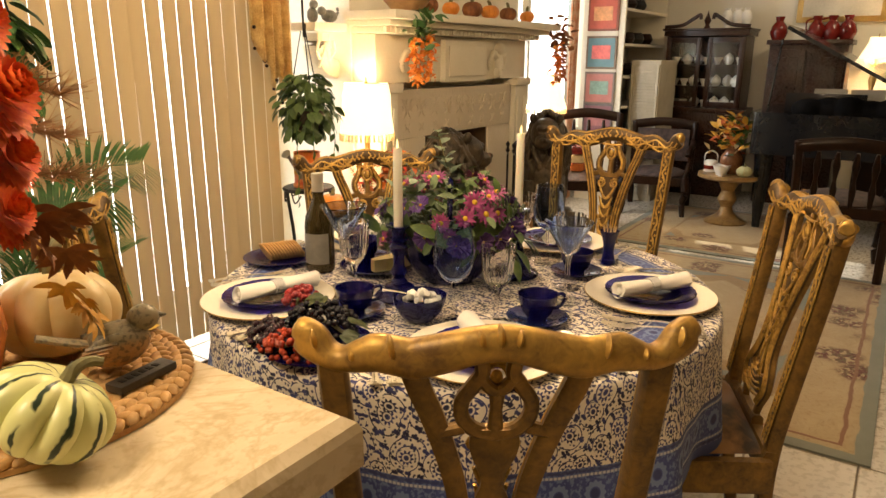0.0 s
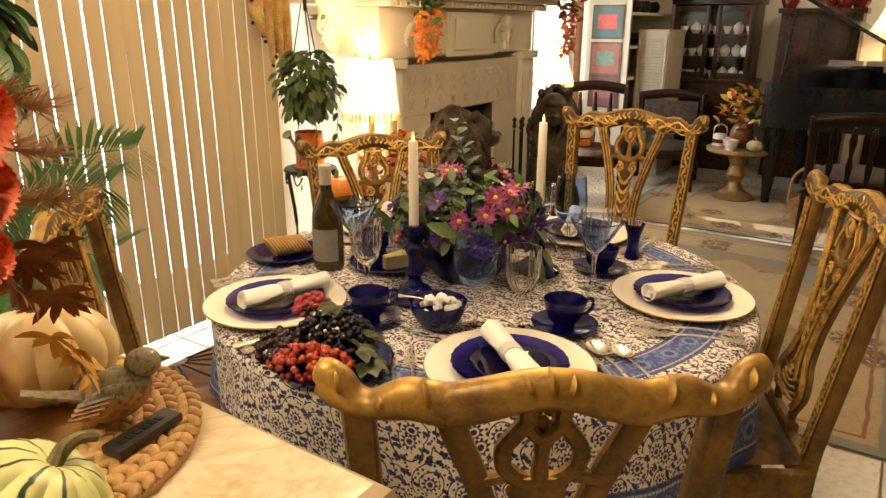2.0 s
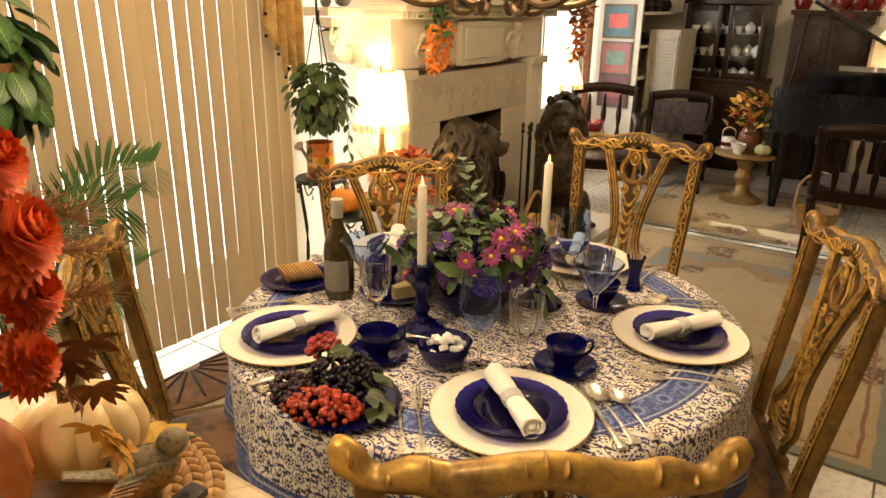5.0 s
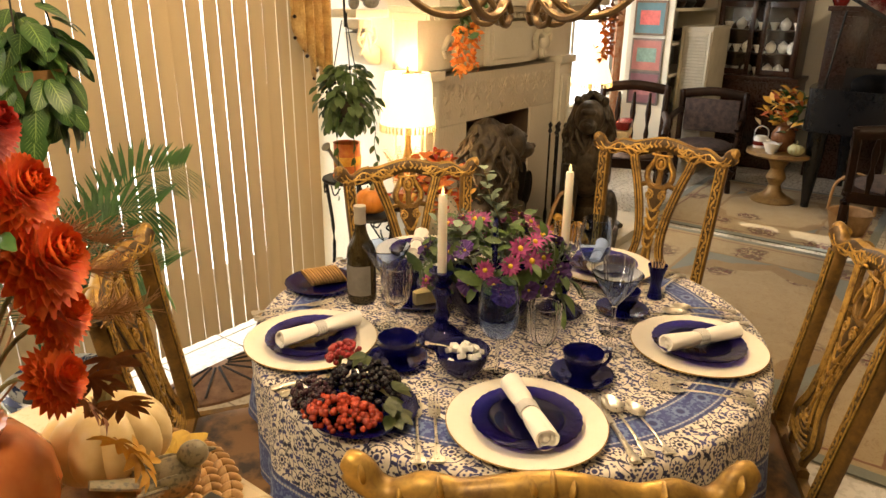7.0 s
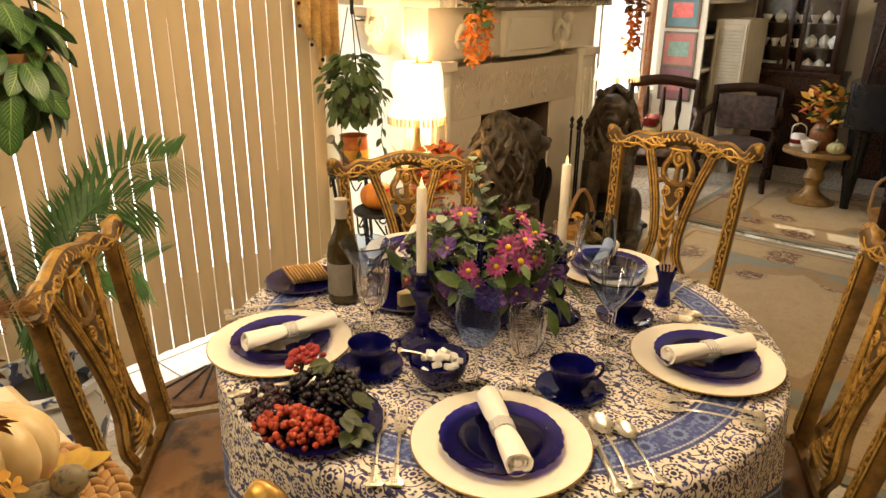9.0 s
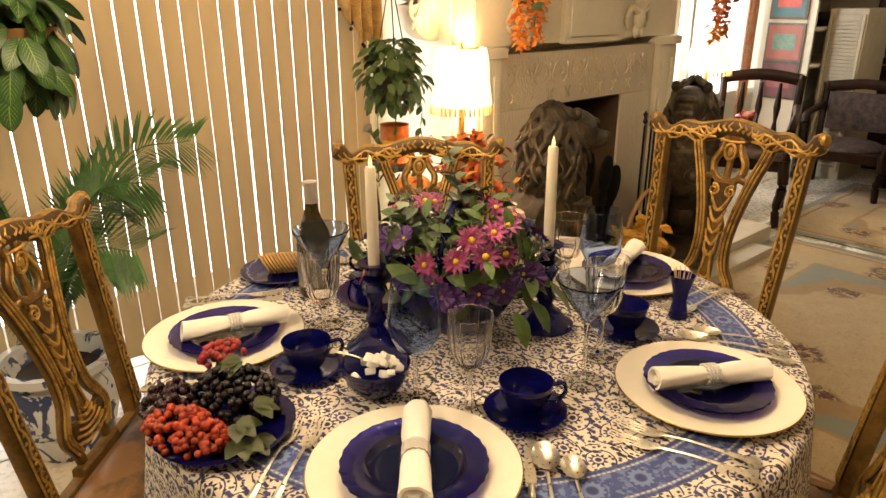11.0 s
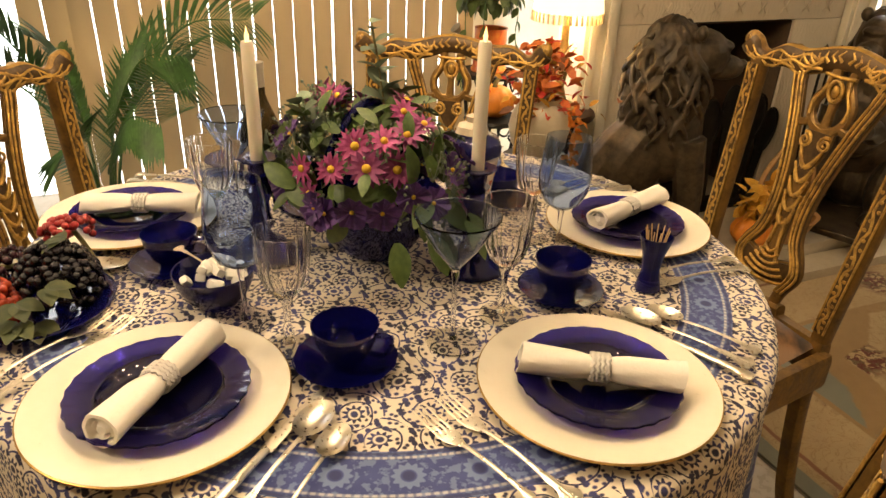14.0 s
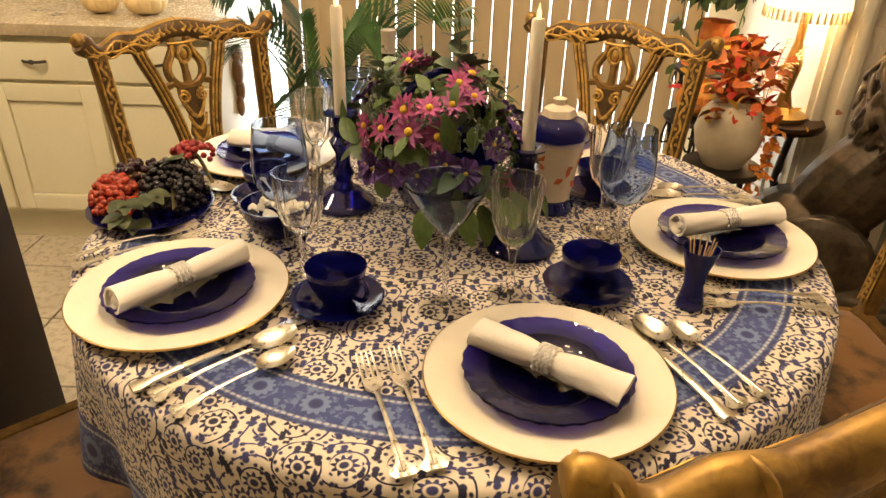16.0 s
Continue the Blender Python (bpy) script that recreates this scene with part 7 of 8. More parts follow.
M_WHITEPUMP = surface("white_pumpkin", (0.66, 0.47, 0.20), (0.77, 0.62, 0.35), 6, 60, 0.36, bump=0.08)
pumpkin(pose(0.402, 0.783, MZ + 0.0145, -6, 10, 25), 0.074, 0.104, M_WHITEPUMP, "cream white pumpkin on the braided mat", lobes=11, stem=0.045)


def striped_gourd_material():
    m = Mat("striped_gourd")
    sep = m.nodes.new("ShaderNodeSeparateXYZ")
    m.links.new(m.coord.outputs["Object"], sep.inputs[0])
    ang = m.math("ARCTAN2", sep.outputs[1], sep.outputs[0])
    wob = m.math("MULTIPLY_ADD", m.noise(22, 3), 1.1, -0.55)
    f = m.math("ABSOLUTE", m.math("SINE", m.math("MULTIPLY", m.math("ADD", ang, m.math("MULTIPLY", wob, 0.45)), 5.0)))
    stripe = m.math("SUBTRACT", 1.0, m.ramp_map(f, 0.20, 0.32))
    broken = m.ramp(m.noise(26, 2), (0.41, 0.0), (0.45, 1.0))
    dark = m.math("MULTIPLY", stripe, broken)
    c = m.mix(m.noise(8), (0.58, 0.60, 0.22), (0.72, 0.72, 0.38))
    c = m.mix(dark, c, (0.012, 0.03, 0.012))
    m.set(Base_Color=c, Roughness=0.35)
    return m.bump(m.noise(40), 0.08, 0.003).mat


g = thing("striped_gourd", pose(0.264, 0.586, MZ + 0.022) @ Matrix.Diagonal((0.96, 0.96, 0.96, 1)) @ Matrix.Rotation(radians(34), 4, Vector((0.43, 0.9, 0))), "pale green gourd with dark broken stripes on the mat", "gourd")
part("flesh", pumpkin_mesh(0.062, 0.080, 10, 0.17), striped_gourd_material(), g)
part("stem", tube([(0, 0, 0.070), (0.004, 0.003, 0.086), (0.014, 0.004, 0.094), (0.026, 0.0, 0.098)], lambda t: 0.0075 - 0.003 * t, 5, 8), M_STEM, g)

# bird figurine
bm = bmesh.new()
ball(bm, (0, 0, 0.04), 1, 18, 12, (0.047, 0.033, 0.034), pose(0, 0, 0, 0, -12, 0))
ball(bm, (0.038, 0, 0.074), 1, 14, 10, (0.023, 0.021, 0.020))
sweep(bm, [(0.058, 0, 0.074), (0.071, 0, 0.072)], lambda t: 0.006 - 0.0045 * t, n=8)
sweep(bm, spline([(-0.03, 0, 0.045), (-0.07, 0, 0.058), (-0.102, 0, 0.070)], 4), lambda t: 0.016 - 0.006 * t, 0.005, 8)
for s in (-1, 1):
    ball(bm, (-0.012, s * 0.028, 0.045), 1, 12, 8, (0.040, 0.008, 0.020), pose(0, 0, 0, 0, -14, 0))
    for k in range(4):
        sweep(bm, [(-0.005 - 0.006 * k, s * 0.036, 0.055 - 0.006 * k), (-0.045 - 0.004 * k, s * 0.030, 0.050 - 0.005 * k)], lambda t: 0.004, 0.0025, 5)


def bird_material():
    m = Mat("painted_bird")
    sep = m.nodes.new("ShaderNodeSeparateXYZ")
    m.links.new(m.coord.outputs["Object"], sep.inputs[0])
    top_ = m.ramp_map(m.math("ADD", sep.outputs[2], m.math("MULTIPLY_ADD", m.noise(60), 0.02, -0.01)), 0.044, 0.054)
    c = m.mix(top_, (0.44, 0.24, 0.09), (0.24, 0.20, 0.12))
    c = m.mix(m.ramp(m.noise(120, 3), (0.5, 0.0), (0.6, 0.6)), c, (0.03, 0.03, 0.028))
    m.set(Base_Color=c, Roughness=0.45)
    return m.bump(m.noise(150), 0.3, 0.002).mat


solid("bird_ornament", bm, bird_material(), "painted brown and grey songbird ornament on the mat", "ornament", pose(0.420, 0.688, MZ + 0.014, 0, 0, -24) @ Matrix.Diagonal((0.78, 0.78, 0.78, 1)))
rm = thing("remote_control", pose(0.416, 0.640, MZ + 0.0145, 0, 0, 8) @ Matrix.Diagonal((0.70, 0.70, 0.7, 1)), "slim black remote control lying on the mat", "remote control")
M_PLASTIC = surface("black_plastic", (0.015, 0.014, 0.013), (0.028, 0.026, 0.024), 20, 200, 0.35)
part("case", boxes(((-0.055, -0.018, 0), (0.055, 0.018, 0.014)), bevel=0.004), M_PLASTIC, rm)
for k in range(6):
    part("button", boxes(((-0.042 + 0.013 * k, -0.006, 0.0142), (-0.033 + 0.013 * k, 0.006, 0.0155)), bevel=0.001), M_IRON, rm)
bm = bmesh.new()
for d in (-60, -25, 10, 45):
    leaf(bm, pose(0, 0, 0, 2, 0, d), 0.062, 0.036, 0.08, 5)
solid("yellow_leaf", bm, surface("yellow_leaf_silk", (0.45, 0.28, 0.02), (0.60, 0.40, 0.05), 12, 90, 0.6, bump=0.2), "large yellow silk maple leaf on the mat", "leaf", pose(0.467, 0.760, MZ + 0.017, 0, 0, -20))

# orange vase with silk dahlias
VX, VY = 0.255, 0.772
va = thing("orange_vase", pose(VX, VY, MZ + 0.002), "large swirled orange glazed vase of silk dahlias", "vase")
M_ORVASE = surface("orange_glaze", (0.46, 0.13, 0.035), (0.62, 0.24, 0.08), 5, 40, 0.14, bump=0.04)
part("vase", turned([(0, 0.013), (0.05, 0.013), (0.072, 0.04), (0.082, 0.08), (0.078, 0.115), (0.058, 0.145), (0.040, 0.155), (0.046, 0.165), (0.040, 0.164), (0.03, 0.15), (0, 0.145)], 64, ripple=0.02, lobes=16, twist=9.0), M_ORVASE, va)
M_DAHLIA = surface("dahlia_orange", (0.70, 0.075, 0.012), (0.85, 0.20, 0.03), 40, 160, 0.6, vary=0.2)
M_DAHLIARED = surface("dahlia_red", (0.42, 0.014, 0.010), (0.60, 0.05, 0.02), 40, 160, 0.6)


def dahlia_mesh(r):
    bm = bmesh.new()
    for j in range(8):
        n = 22 - 2 * j
        for k in range(n):
            leaf(bm, pose(0, 0, 0.004 * j, 0, 0, 360 * (k + 0.5 * (j % 2)) / n) @ pose(0, 0.004, 0, 4 + 10.5 * j, 0, 0), r * (0.95 - 0.085 * j), r * 0.42, 0.12 - 0.05 * j, 4)
    return bm


def stem_to(parent, a, b, r=0.0025):
    a, b = Vector(a), Vector(b)
    mid = (a + b) / 2 + Vector((0.01, 0, 0.03))
    part("stem", tube([a, mid, b], r, 4, 6), M_STEM, parent)


bloom = None
for k, (x, y, z, s, dx, dy, mat) in enumerate(((0.085, -0.02, 0.390, 0.95, 0.5, -0.8, 0), (0.090, -0.03, 0.320, 1.12, 0.6, -0.8, 0), (0.10, -0.02, 0.255, 0.85, 0.7, -0.7, 0), (0.075, -0.02, 0.455, 0.75, 0.4, -0.7, 1), (0.0, -0.05, 0.36, 1.0, 0, -0.9, 0), (0.075, -0.055, 0.205, 0.75, 0.6, -0.8, 0), (0.0, 0.0, 0.44, 0.9, -0.3, 0.2, 0))):
    n = Vector((dx, dy, 0.45)).normalized()
    m = Matrix.Translation((x, y, z)) @ n.to_track_quat("Z", "Y").to_matrix().to_4x4() @ Matrix.Diagonal((s, s, s, 1))
    stem_to(va, (0, 0, 0.147), (x * 0.95, y * 0.95, z))
    if bloom is None:
        bloom = part("dahlia", dahlia_mesh(0.050), M_DAHLIA, va, m=m)
    elif mat:
        part("dahlia", dahlia_mesh(0.045), M_DAHLIARED, va, m=m)
    else:
        again(bloom, va, m)
rng = random.Random(51)
for k, (x, y, z) in enumerate(((0.19, 0.02, 0.27), (0.21, 0.0, 0.22), (0.17, -0.02, 0.32))):
    # feathery grass plume
    bm = bmesh.new()
    line = spline([(0.01, 0, 0.15), (x * 0.6, y, z + 0.01), (x, y, z)], 10)
    sweep(bm, line, 0.0012, n=4)
    for j in range(170):
        p = line[rng.randrange(8, len(line))]
        q = p + Vector((rng.gauss(0.016, 0.012), rng.gauss(0, 0.012), rng.gauss(0.004, 0.012)))
        sweep(bm, [p, q], 0.0006, n=3, cap=False)
    part("grass_plume", bm, surface("dry_plume", (0.36, 0.20, 0.09), (0.52, 0.32, 0.16), 30, 90, 0.8), va)
for k, (x, y, z, t) in enumerate(((0.11, -0.06, 0.195, 10), (0.13, -0.07, 0.16, 30), (0.115, -0.085, 0.125, -20), (0.09, -0.08, 0.185, -40), (0.14, -0.05, 0.20, 50), (0.13, -0.085, 0.10, -70))):
    bm = bmesh.new()
    for j, d in enumerate((-100, -65, -32, 0, 32, 65, 100)):
        leaf(bm, pose(0, 0, 0, rng.uniform(-10, 20), 0, d), 0.034, 0.012, 0.25, 4)
        leaf(bm, pose(0.012 * math.sin(radians(-d)), 0.02, 0.002, rng.uniform(-20, 30), 0, d + 14), 0.022, 0.009, 0.3, 3)
    part("oak_leaf", bm, (M_LEAFBROWN, M_LEAFBROWN, M_LEAFGOLD)[k % 3], va, m=pose(x, y, z, -60, 0, -60 + t))
for k in range(6):
    bm = bmesh.new()
    leaf(bm, pose(0, 0, 0), 0.10, 0.035, 0.3, 5)
    part("green_leaf", bm, M_GREEN, va, m=pose(0.05, 0.0, 0.24 + 0.035 * k, -10 + 12 * k, 0, 60 - 80 * k))

# ---- hanging prayer plant ----
hp = thing("hanging_plant", pose(0.985, 2.17, 1.20), "leafy prayer plant in a hanging basket before the blinds", "hanging plant")
part("basket", turned([(0, 0), (0.07, 0), (0.11, 0.10), (0.115, 0.105), (0.10, 0.10), (0.06, 0.01), (0, 0.01)], 28), M_WICKER, hp)
for k in range(3):
    a = radians(120 * k)
    part("cord", tube([(0.11 * math.cos(a), 0.11 * math.sin(a), 0.1), (0.0, 0.0, 0.75), (0, 0, 1.545)], 0.003, 2, 5), M_IRON, hp)


def prayer_leaf_material():
    m = Mat("prayer_leaf")
    uv = m.nodes.new("ShaderNodeUVMap").outputs[0]
    sep = m.nodes.new("ShaderNodeSeparateXYZ")
    m.links.new(uv, sep.inputs[0])
    x = m.math("ABSOLUTE", sep.outputs[0])
    rib = m.math("FRACT", m.math("MULTIPLY", m.math("SUBTRACT", sep.outputs[1], m.math("MULTIPLY", x, 0.35)), 9.0))
    vein = m.math("SUBTRACT", 1.0, m.ramp_map(rib, 0.08, 0.20))
    mid = m.math("SUBTRACT", 1.0, m.ramp_map(x, 0.03, 0.07))
    f = m.math("MULTIPLY", m.math("MAXIMUM", vein, mid), m.math("SUBTRACT", 1.0, m.ramp_map(x, 0.5, 0.75)))
    c = m.mix(m.noise(9), (0.020, 0.065, 0.014), (0.06, 0.15, 0.035))
    c = m.mix(m.math("MULTIPLY", f, 0.8), c, (0.26, 0.40, 0.11))
    m.set(Base_Color=c, Roughness=0.4)
    return m.bump(rib, 0.2, 0.002).mat


def big_leaf(length, width):
    bm = bmesh.new()
    uvl = bm.loops.layers.uv.new("flat")
    n, cols, grid = 9, 6, []
    for i in range(n + 1):
        t = i / n
        w = width / 2 * max(0.02, math.sin(math.pi * (0.04 + 0.95 * t)) ** 0.6)
        grid.append([(bm.verts.new(((c / cols * 2 - 1) * w, t * length, -0.30 * length * t * t + 0.10 * w * abs(c / cols * 2 - 1) - 0.002 * math.sin(t * 28))), (c / cols * 2 - 1, t)) for c in range(cols + 1)])
    for a, b in zip(grid, grid[1:]):
        for c in range(cols):
            q = (a[c], a[c + 1], b[c + 1], b[c])
            f = bm.faces.new([v for v, _ in q])
            for l, (_, uv) in zip(f.loops, q):
                l[uvl].uv = uv
    return bm


rng = random.Random(61)
M_PRAYER = prayer_leaf_material()
lf = None
for k in range(190):
    a, e, r = rng.uniform(0, 360), rng.uniform(-60, 70), rng.uniform(0.03, 0.125)
    s = rng.uniform(0.55, 0.92)
    m = Matrix.Translation((r * math.cos(radians(a)), r * math.sin(radians(a)), 0.10 + 0.20 * math.sin(radians(e)) * rng.uniform(0.4, 1.0))) @ pose(0, 0, 0, 0, 0, a - 90) @ pose(0, 0, 0, e * 0.5 - 48, rng.uniform(-35, 35), 0) @ Matrix.Diagonal((s, s, s, 1))
    if lf is None:
        lf = part("leaf", big_leaf(0.125, 0.075), M_PRAYER, hp, m=m)
    else:
        again(lf, hp, m)

# ---- potted palm ----
pp = thing("potted_palm", pose(0.925, 2.20, 0), "feathery parlour palm in a blue and white planter", "palm")


def delft():
    m = Mat("blue_white_china")
    f = m.ramp(m.noise(11, 4, distort=1.5), (0.52, 0.0), (0.56, 1.0))
    m.set(Base_Color=m.mix(f, (0.62, 0.64, 0.66), (0.05, 0.07, 0.16)), Roughness=0.15)
    return m.mat


part("planter", turned([(0, 0), (0.11, 0), (0.13, 0.03), (0.165, 0.16), (0.160, 0.25), (0.145, 0.285), (0.175, 0.30), (0.175, 0.325), (0.15, 0.325), (0.13, 0.29), (0.12, 0.27), (0, 0.27)], 44), delft(), pp)
part("soil", turned([(0.118, 0.271), (0.118, 0.275), (0, 0.28)], 24), M_BLACK, pp)
M_PALM = surface("palm_green", (0.022, 0.070, 0.016), (0.065, 0.16, 0.035), 12, 80, 0.45, vary=0.2)
rng = random.Random(71)
FRONDS = [(-4, 0.50, 0.70, 0.34), (14, 0.30, 0.52, 0.36), (-58, 0.36, 0.46, 0.36), (170, 0.32, 0.70, 0.34), (215, 0.30, 0.56, 0.4), (-100, 0.30, 0.40, 0.36), (-35, 0.34, 0.62, 0.3), (120, 0.16, 0.60, 0.3)]
for a, reach, rise, droop in FRONDS:
    c, s = math.cos(radians(a)), math.sin(radians(a))
    line = spline([(0.02 * c, 0.02 * s, 0.27), (reach * 0.22 * c, reach * 0.22 * s, 0.27 + rise * 0.55), (reach * 0.6 * c, reach * 0.6 * s, 0.27 + rise * 0.92), (reach * c, reach * s, 0.27 + rise * (1.06 - droop * 0.3))], 10)
    fr_ = part("frond", sweep(bmesh.new(), line, lambda t: 0.0055 - 0.004 * t, n=6), M_PALM, pp)
    bm = bmesh.new()
    n = len(line)
    for j in range(9, n):
        p, d = line[j], (line[min(j + 1, n - 1)] - line[j - 1]).normalized()
        side = d.cross(Vector((0, 0, 1))).normalized()
        side = (Matrix.Rotation(radians(48), 3, d) @ side).normalized()
        ln = 0.15 * (0.7 + 0.3 * math.sin(math.pi * (j - 9) / (n - 9)))
        for q in (-1, 1):
            for f in (0.0, 0.5):
                w = (side * q * 0.78 + d * 0.66 - Vector((0, 0, 0.10))).normalized()
                mm = Matrix.Translation(p + d * f * 0.02) @ w.to_track_quat("Y", "Z").to_matrix().to_4x4()
                leaf(bm, mm, ln * rng.uniform(0.95, 1.25), 0.0105, 0.12, 4)
    part("frond_blade", bm, M_PALM, fr_)

# ---- plant corner by the blinds ----
st = thing("plant_stand", pose(2.325, 2.25, 0), "black wrought iron plant stand with round top", "plant stand")
part("top", turned([(0, 0.70), (0.115, 0.70), (0.12, 0.708), (0.115, 0.716), (0, 0.714)], 32), M_IRON, st)
for k in range(3):
    a = radians(120 * k + 15)
    part("leg", tube([(0.10 * math.cos(a), 0.10 * math.sin(a), 0.70), (0.075 * math.cos(a), 0.075 * math.sin(a), 0.4), (0.11 * math.cos(a), 0.11 * math.sin(a), 0.0)], 0.008, 5, 6), M_IRON, st)
for k in range(10):
    a = 2 * math.pi * k / 10
    bm = bmesh.new()
    sweep(bm, spline([(0.11 * math.cos(a), 0.11 * math.sin(a), 0.70), (0.115 * math.cos(a + 0.2), 0.115 * math.sin(a + 0.2), 0.655), (0.11 * math.cos(a + 0.45), 0.11 * math.sin(a + 0.45), 0.69)], 4), 0.0035, n=5)
    part("scroll", bm, M_IRON, st)
tin = thing("watering_can", pose(2.325, 2.25, 0.717), "red and yellow painted tin watering can with long spout", "watering can")
M_TIN = surface("painted_tin", (0.42, 0.05, 0.02), (0.58, 0.24, 0.05), 16, 60, 0.35)
part("can", turned([(0, 0), (0.068, 0), (0.070, 0.008), (0.062, 0.02), (0.060, 0.155), (0.063, 0.16), (0.058, 0.158), (0.056, 0.05), (0, 0.04)], 32), M_TIN, tin)
sp = part("spout", tube([(-0.055, -0.02, 0.05), (-0.10, -0.025, 0.10), (-0.145, -0.03, 0.155)], lambda t: 0.012 - 0.005 * t, 5, 8), surface("dull_tin", (0.22, 0.20, 0.15), (0.34, 0.31, 0.24), 20, 80, 0.4, metal=0.5), tin)
part("rose", turned([(0, 0), (0.007, 0), (0.022, 0.028), (0.0, 0.032)], 16), sp.data.materials[0], sp, m=Matrix.Translation((-0.142, -0.03, 0.15)) @ Vector((-0.7, -0.05, 0.7)).to_track_quat("Z", "Y").to_matrix().to_4x4())
part("band", turned([(0.0625, 0.06), (0.0632, 0.061), (0.0632, 0.10), (0.0625, 0.101)], 32), M_LEAFGOLD, tin)
po = thing("pothos_plant", pose(2.287, 2.20, 0.985), "bushy green pothos in a hanging basket by the corner", "hanging plant")
part("basket", turned([(0, 0), (0.05, 0), (0.085, 0.08), (0.09, 0.085), (0.08, 0.08), (0.045, 0.01), (0, 0.01)], 24), M_BRONZE, po)
for k in range(3):
    a = radians(120 * k)
    part("chain", tube([(0.085 * math.cos(a), 0.085 * math.sin(a), 0.08), (0.012 * math.cos(a), 0.012 * math.sin(a), 0.42)], 0.0025, 1, 5), M_IRON, po)
part("hook", tube([(0, 0, 0.41), (0.012, 0, 0.45), (0, 0, 0.49), (0, 0, 1.76)], 0.005, 4, 6), M_IRON, po)
rng = random.Random(81)
lf = None
for k in range(330):
    a, e = rng.uniform(0, 360), math.degrees(math.asin(rng.uniform(-0.8, 0.95)))
    r = rng.uniform(0.05, 0.135)
    m = Matrix.Translation((r * math.cos(radians(a)) * math.cos(radians(e)), r * math.sin(radians(a)) * math.cos(radians(e)), 0.095 + 0.15 * math.sin(radians(e)))) @ pose(0, 0, 0, 0, 0, a - 90) @ pose(0, 0, 0, e * 0.4 - 35, rng.uniform(-40, 40), rng.uniform(-30, 30)) @ Matrix.Diagonal((rng.uniform(0.7, 1.2),) * 3 + (1,))
    if lf is None:
        bm = bmesh.new()
        leaf(bm, pose(0, 0, 0), 0.052, 0.032, 0.3, 5)
        lf = part("leaf", bm, M_LEAFLIGHT, po, m=m)
    else:
        again(lf, po, m)
for k, (a, ln) in enumerate(((200, 0.30), (235, 0.24), (300, 0.18))):
    c, s = math.cos(radians(a)), math.sin(radians(a))
    line = spline([(0.08 * c, 0.08 * s, 0.07), (0.12 * c, 0.12 * s, -0.02), (0.115 * c, 0.115 * s, -ln * 0.6), (0.13 * c, 0.13 * s, -ln)], 6)
    v_ = part("vine", sweep(bmesh.new(), line, 0.002, n=5), M_GREEN, po)
    for j in range(3, len(line), 3):
        again(lf, v_, Matrix.Translation(line[j]) @ pose(0, 0, 0, -70, 30 * (-1) ** j, a + 40 * (-1) ** j) @ Matrix.Diagonal((0.75,) * 3 + (1,)))

ps = thing("pumpkin_stand", pose(2.235, 2.02, 0.0) @ Matrix.Diagonal((1, 1, 1.065, 1)), "low black wrought iron stand", "plant stand")
part("top", turned([(0, 0.555), (0.10, 0.555), (0.105, 0.562), (0.10, 0.570), (0, 0.568)], 28), M_IRON, ps)
for k in range(3):
    a = radians(120 * k + 70)
    part("leg", tube([(0.09 * math.cos(a), 0.09 * math.sin(a), 0.555), (0.06 * math.cos(a), 0.06 * math.sin(a), 0.3), (0.10 * math.cos(a), 0.10 * math.sin(a), 0.0)], 0.007, 5, 6), M_IRON, ps)
for k in range(5):
    a = 2 * math.pi * k / 5
    part("scroll", tube([(0.09 * math.cos(a), 0.09 * math.sin(a), 0.55), (0.10 * math.cos(a + 0.5), 0.10 * math.sin(a + 0.5), 0.48), (0.06 * math.cos(a + 0.7), 0.06 * math.sin(a + 0.7), 0.50), (0.085 * math.cos(a + 0.5), 0.085 * math.sin(a + 0.5), 0.52)], 0.004, 4, 5), M_IRON, ps)
pumpkin(pose(2.235, 2.02, 0.608), 0.076, 0.112, M_ORANGE, "glossy orange pumpkin on the iron stand", lobes=9)
# crock with autumn flowers
ck_t = thing("crock_stand", pose(2.21, 1.66, 0) @ Matrix.Diagonal((1, 1, 1.15, 1)), "small dark iron stand holding the crock", "plant stand")
part("top", turned([(0, 0.485), (0.11, 0.485), (0.11, 0.5), (0, 0.5)], 28), M_IRON, ck_t)
for k in range(3):
    a = radians(120 * k)
    part("leg", tube([(0.09 * math.cos(a), 0.09 * math.sin(a), 0.485), (0.12 * math.cos(a), 0.12 * math.sin(a), 0.0)], 0.008, 2, 6), M_IRON, ck_t)
ck = thing("crock_vase", pose(2.21, 1.66, 0.576), "cream glazed crock of red and russet autumn flowers", "vase")
M_CROCK = surface("crock_glaze", (0.56, 0.48, 0.34), (0.66, 0.59, 0.45), 7, 70, 0.35)
part("crock", turned([(0, 0), (0.055, 0), (0.085, 0.05), (0.096, 0.10), (0.085, 0.15), (0.06, 0.18), (0.064, 0.195), (0.056, 0.193), (0.05, 0.17), (0, 0.16)], 36), M_CROCK, ck)
rng = random.Random(91)
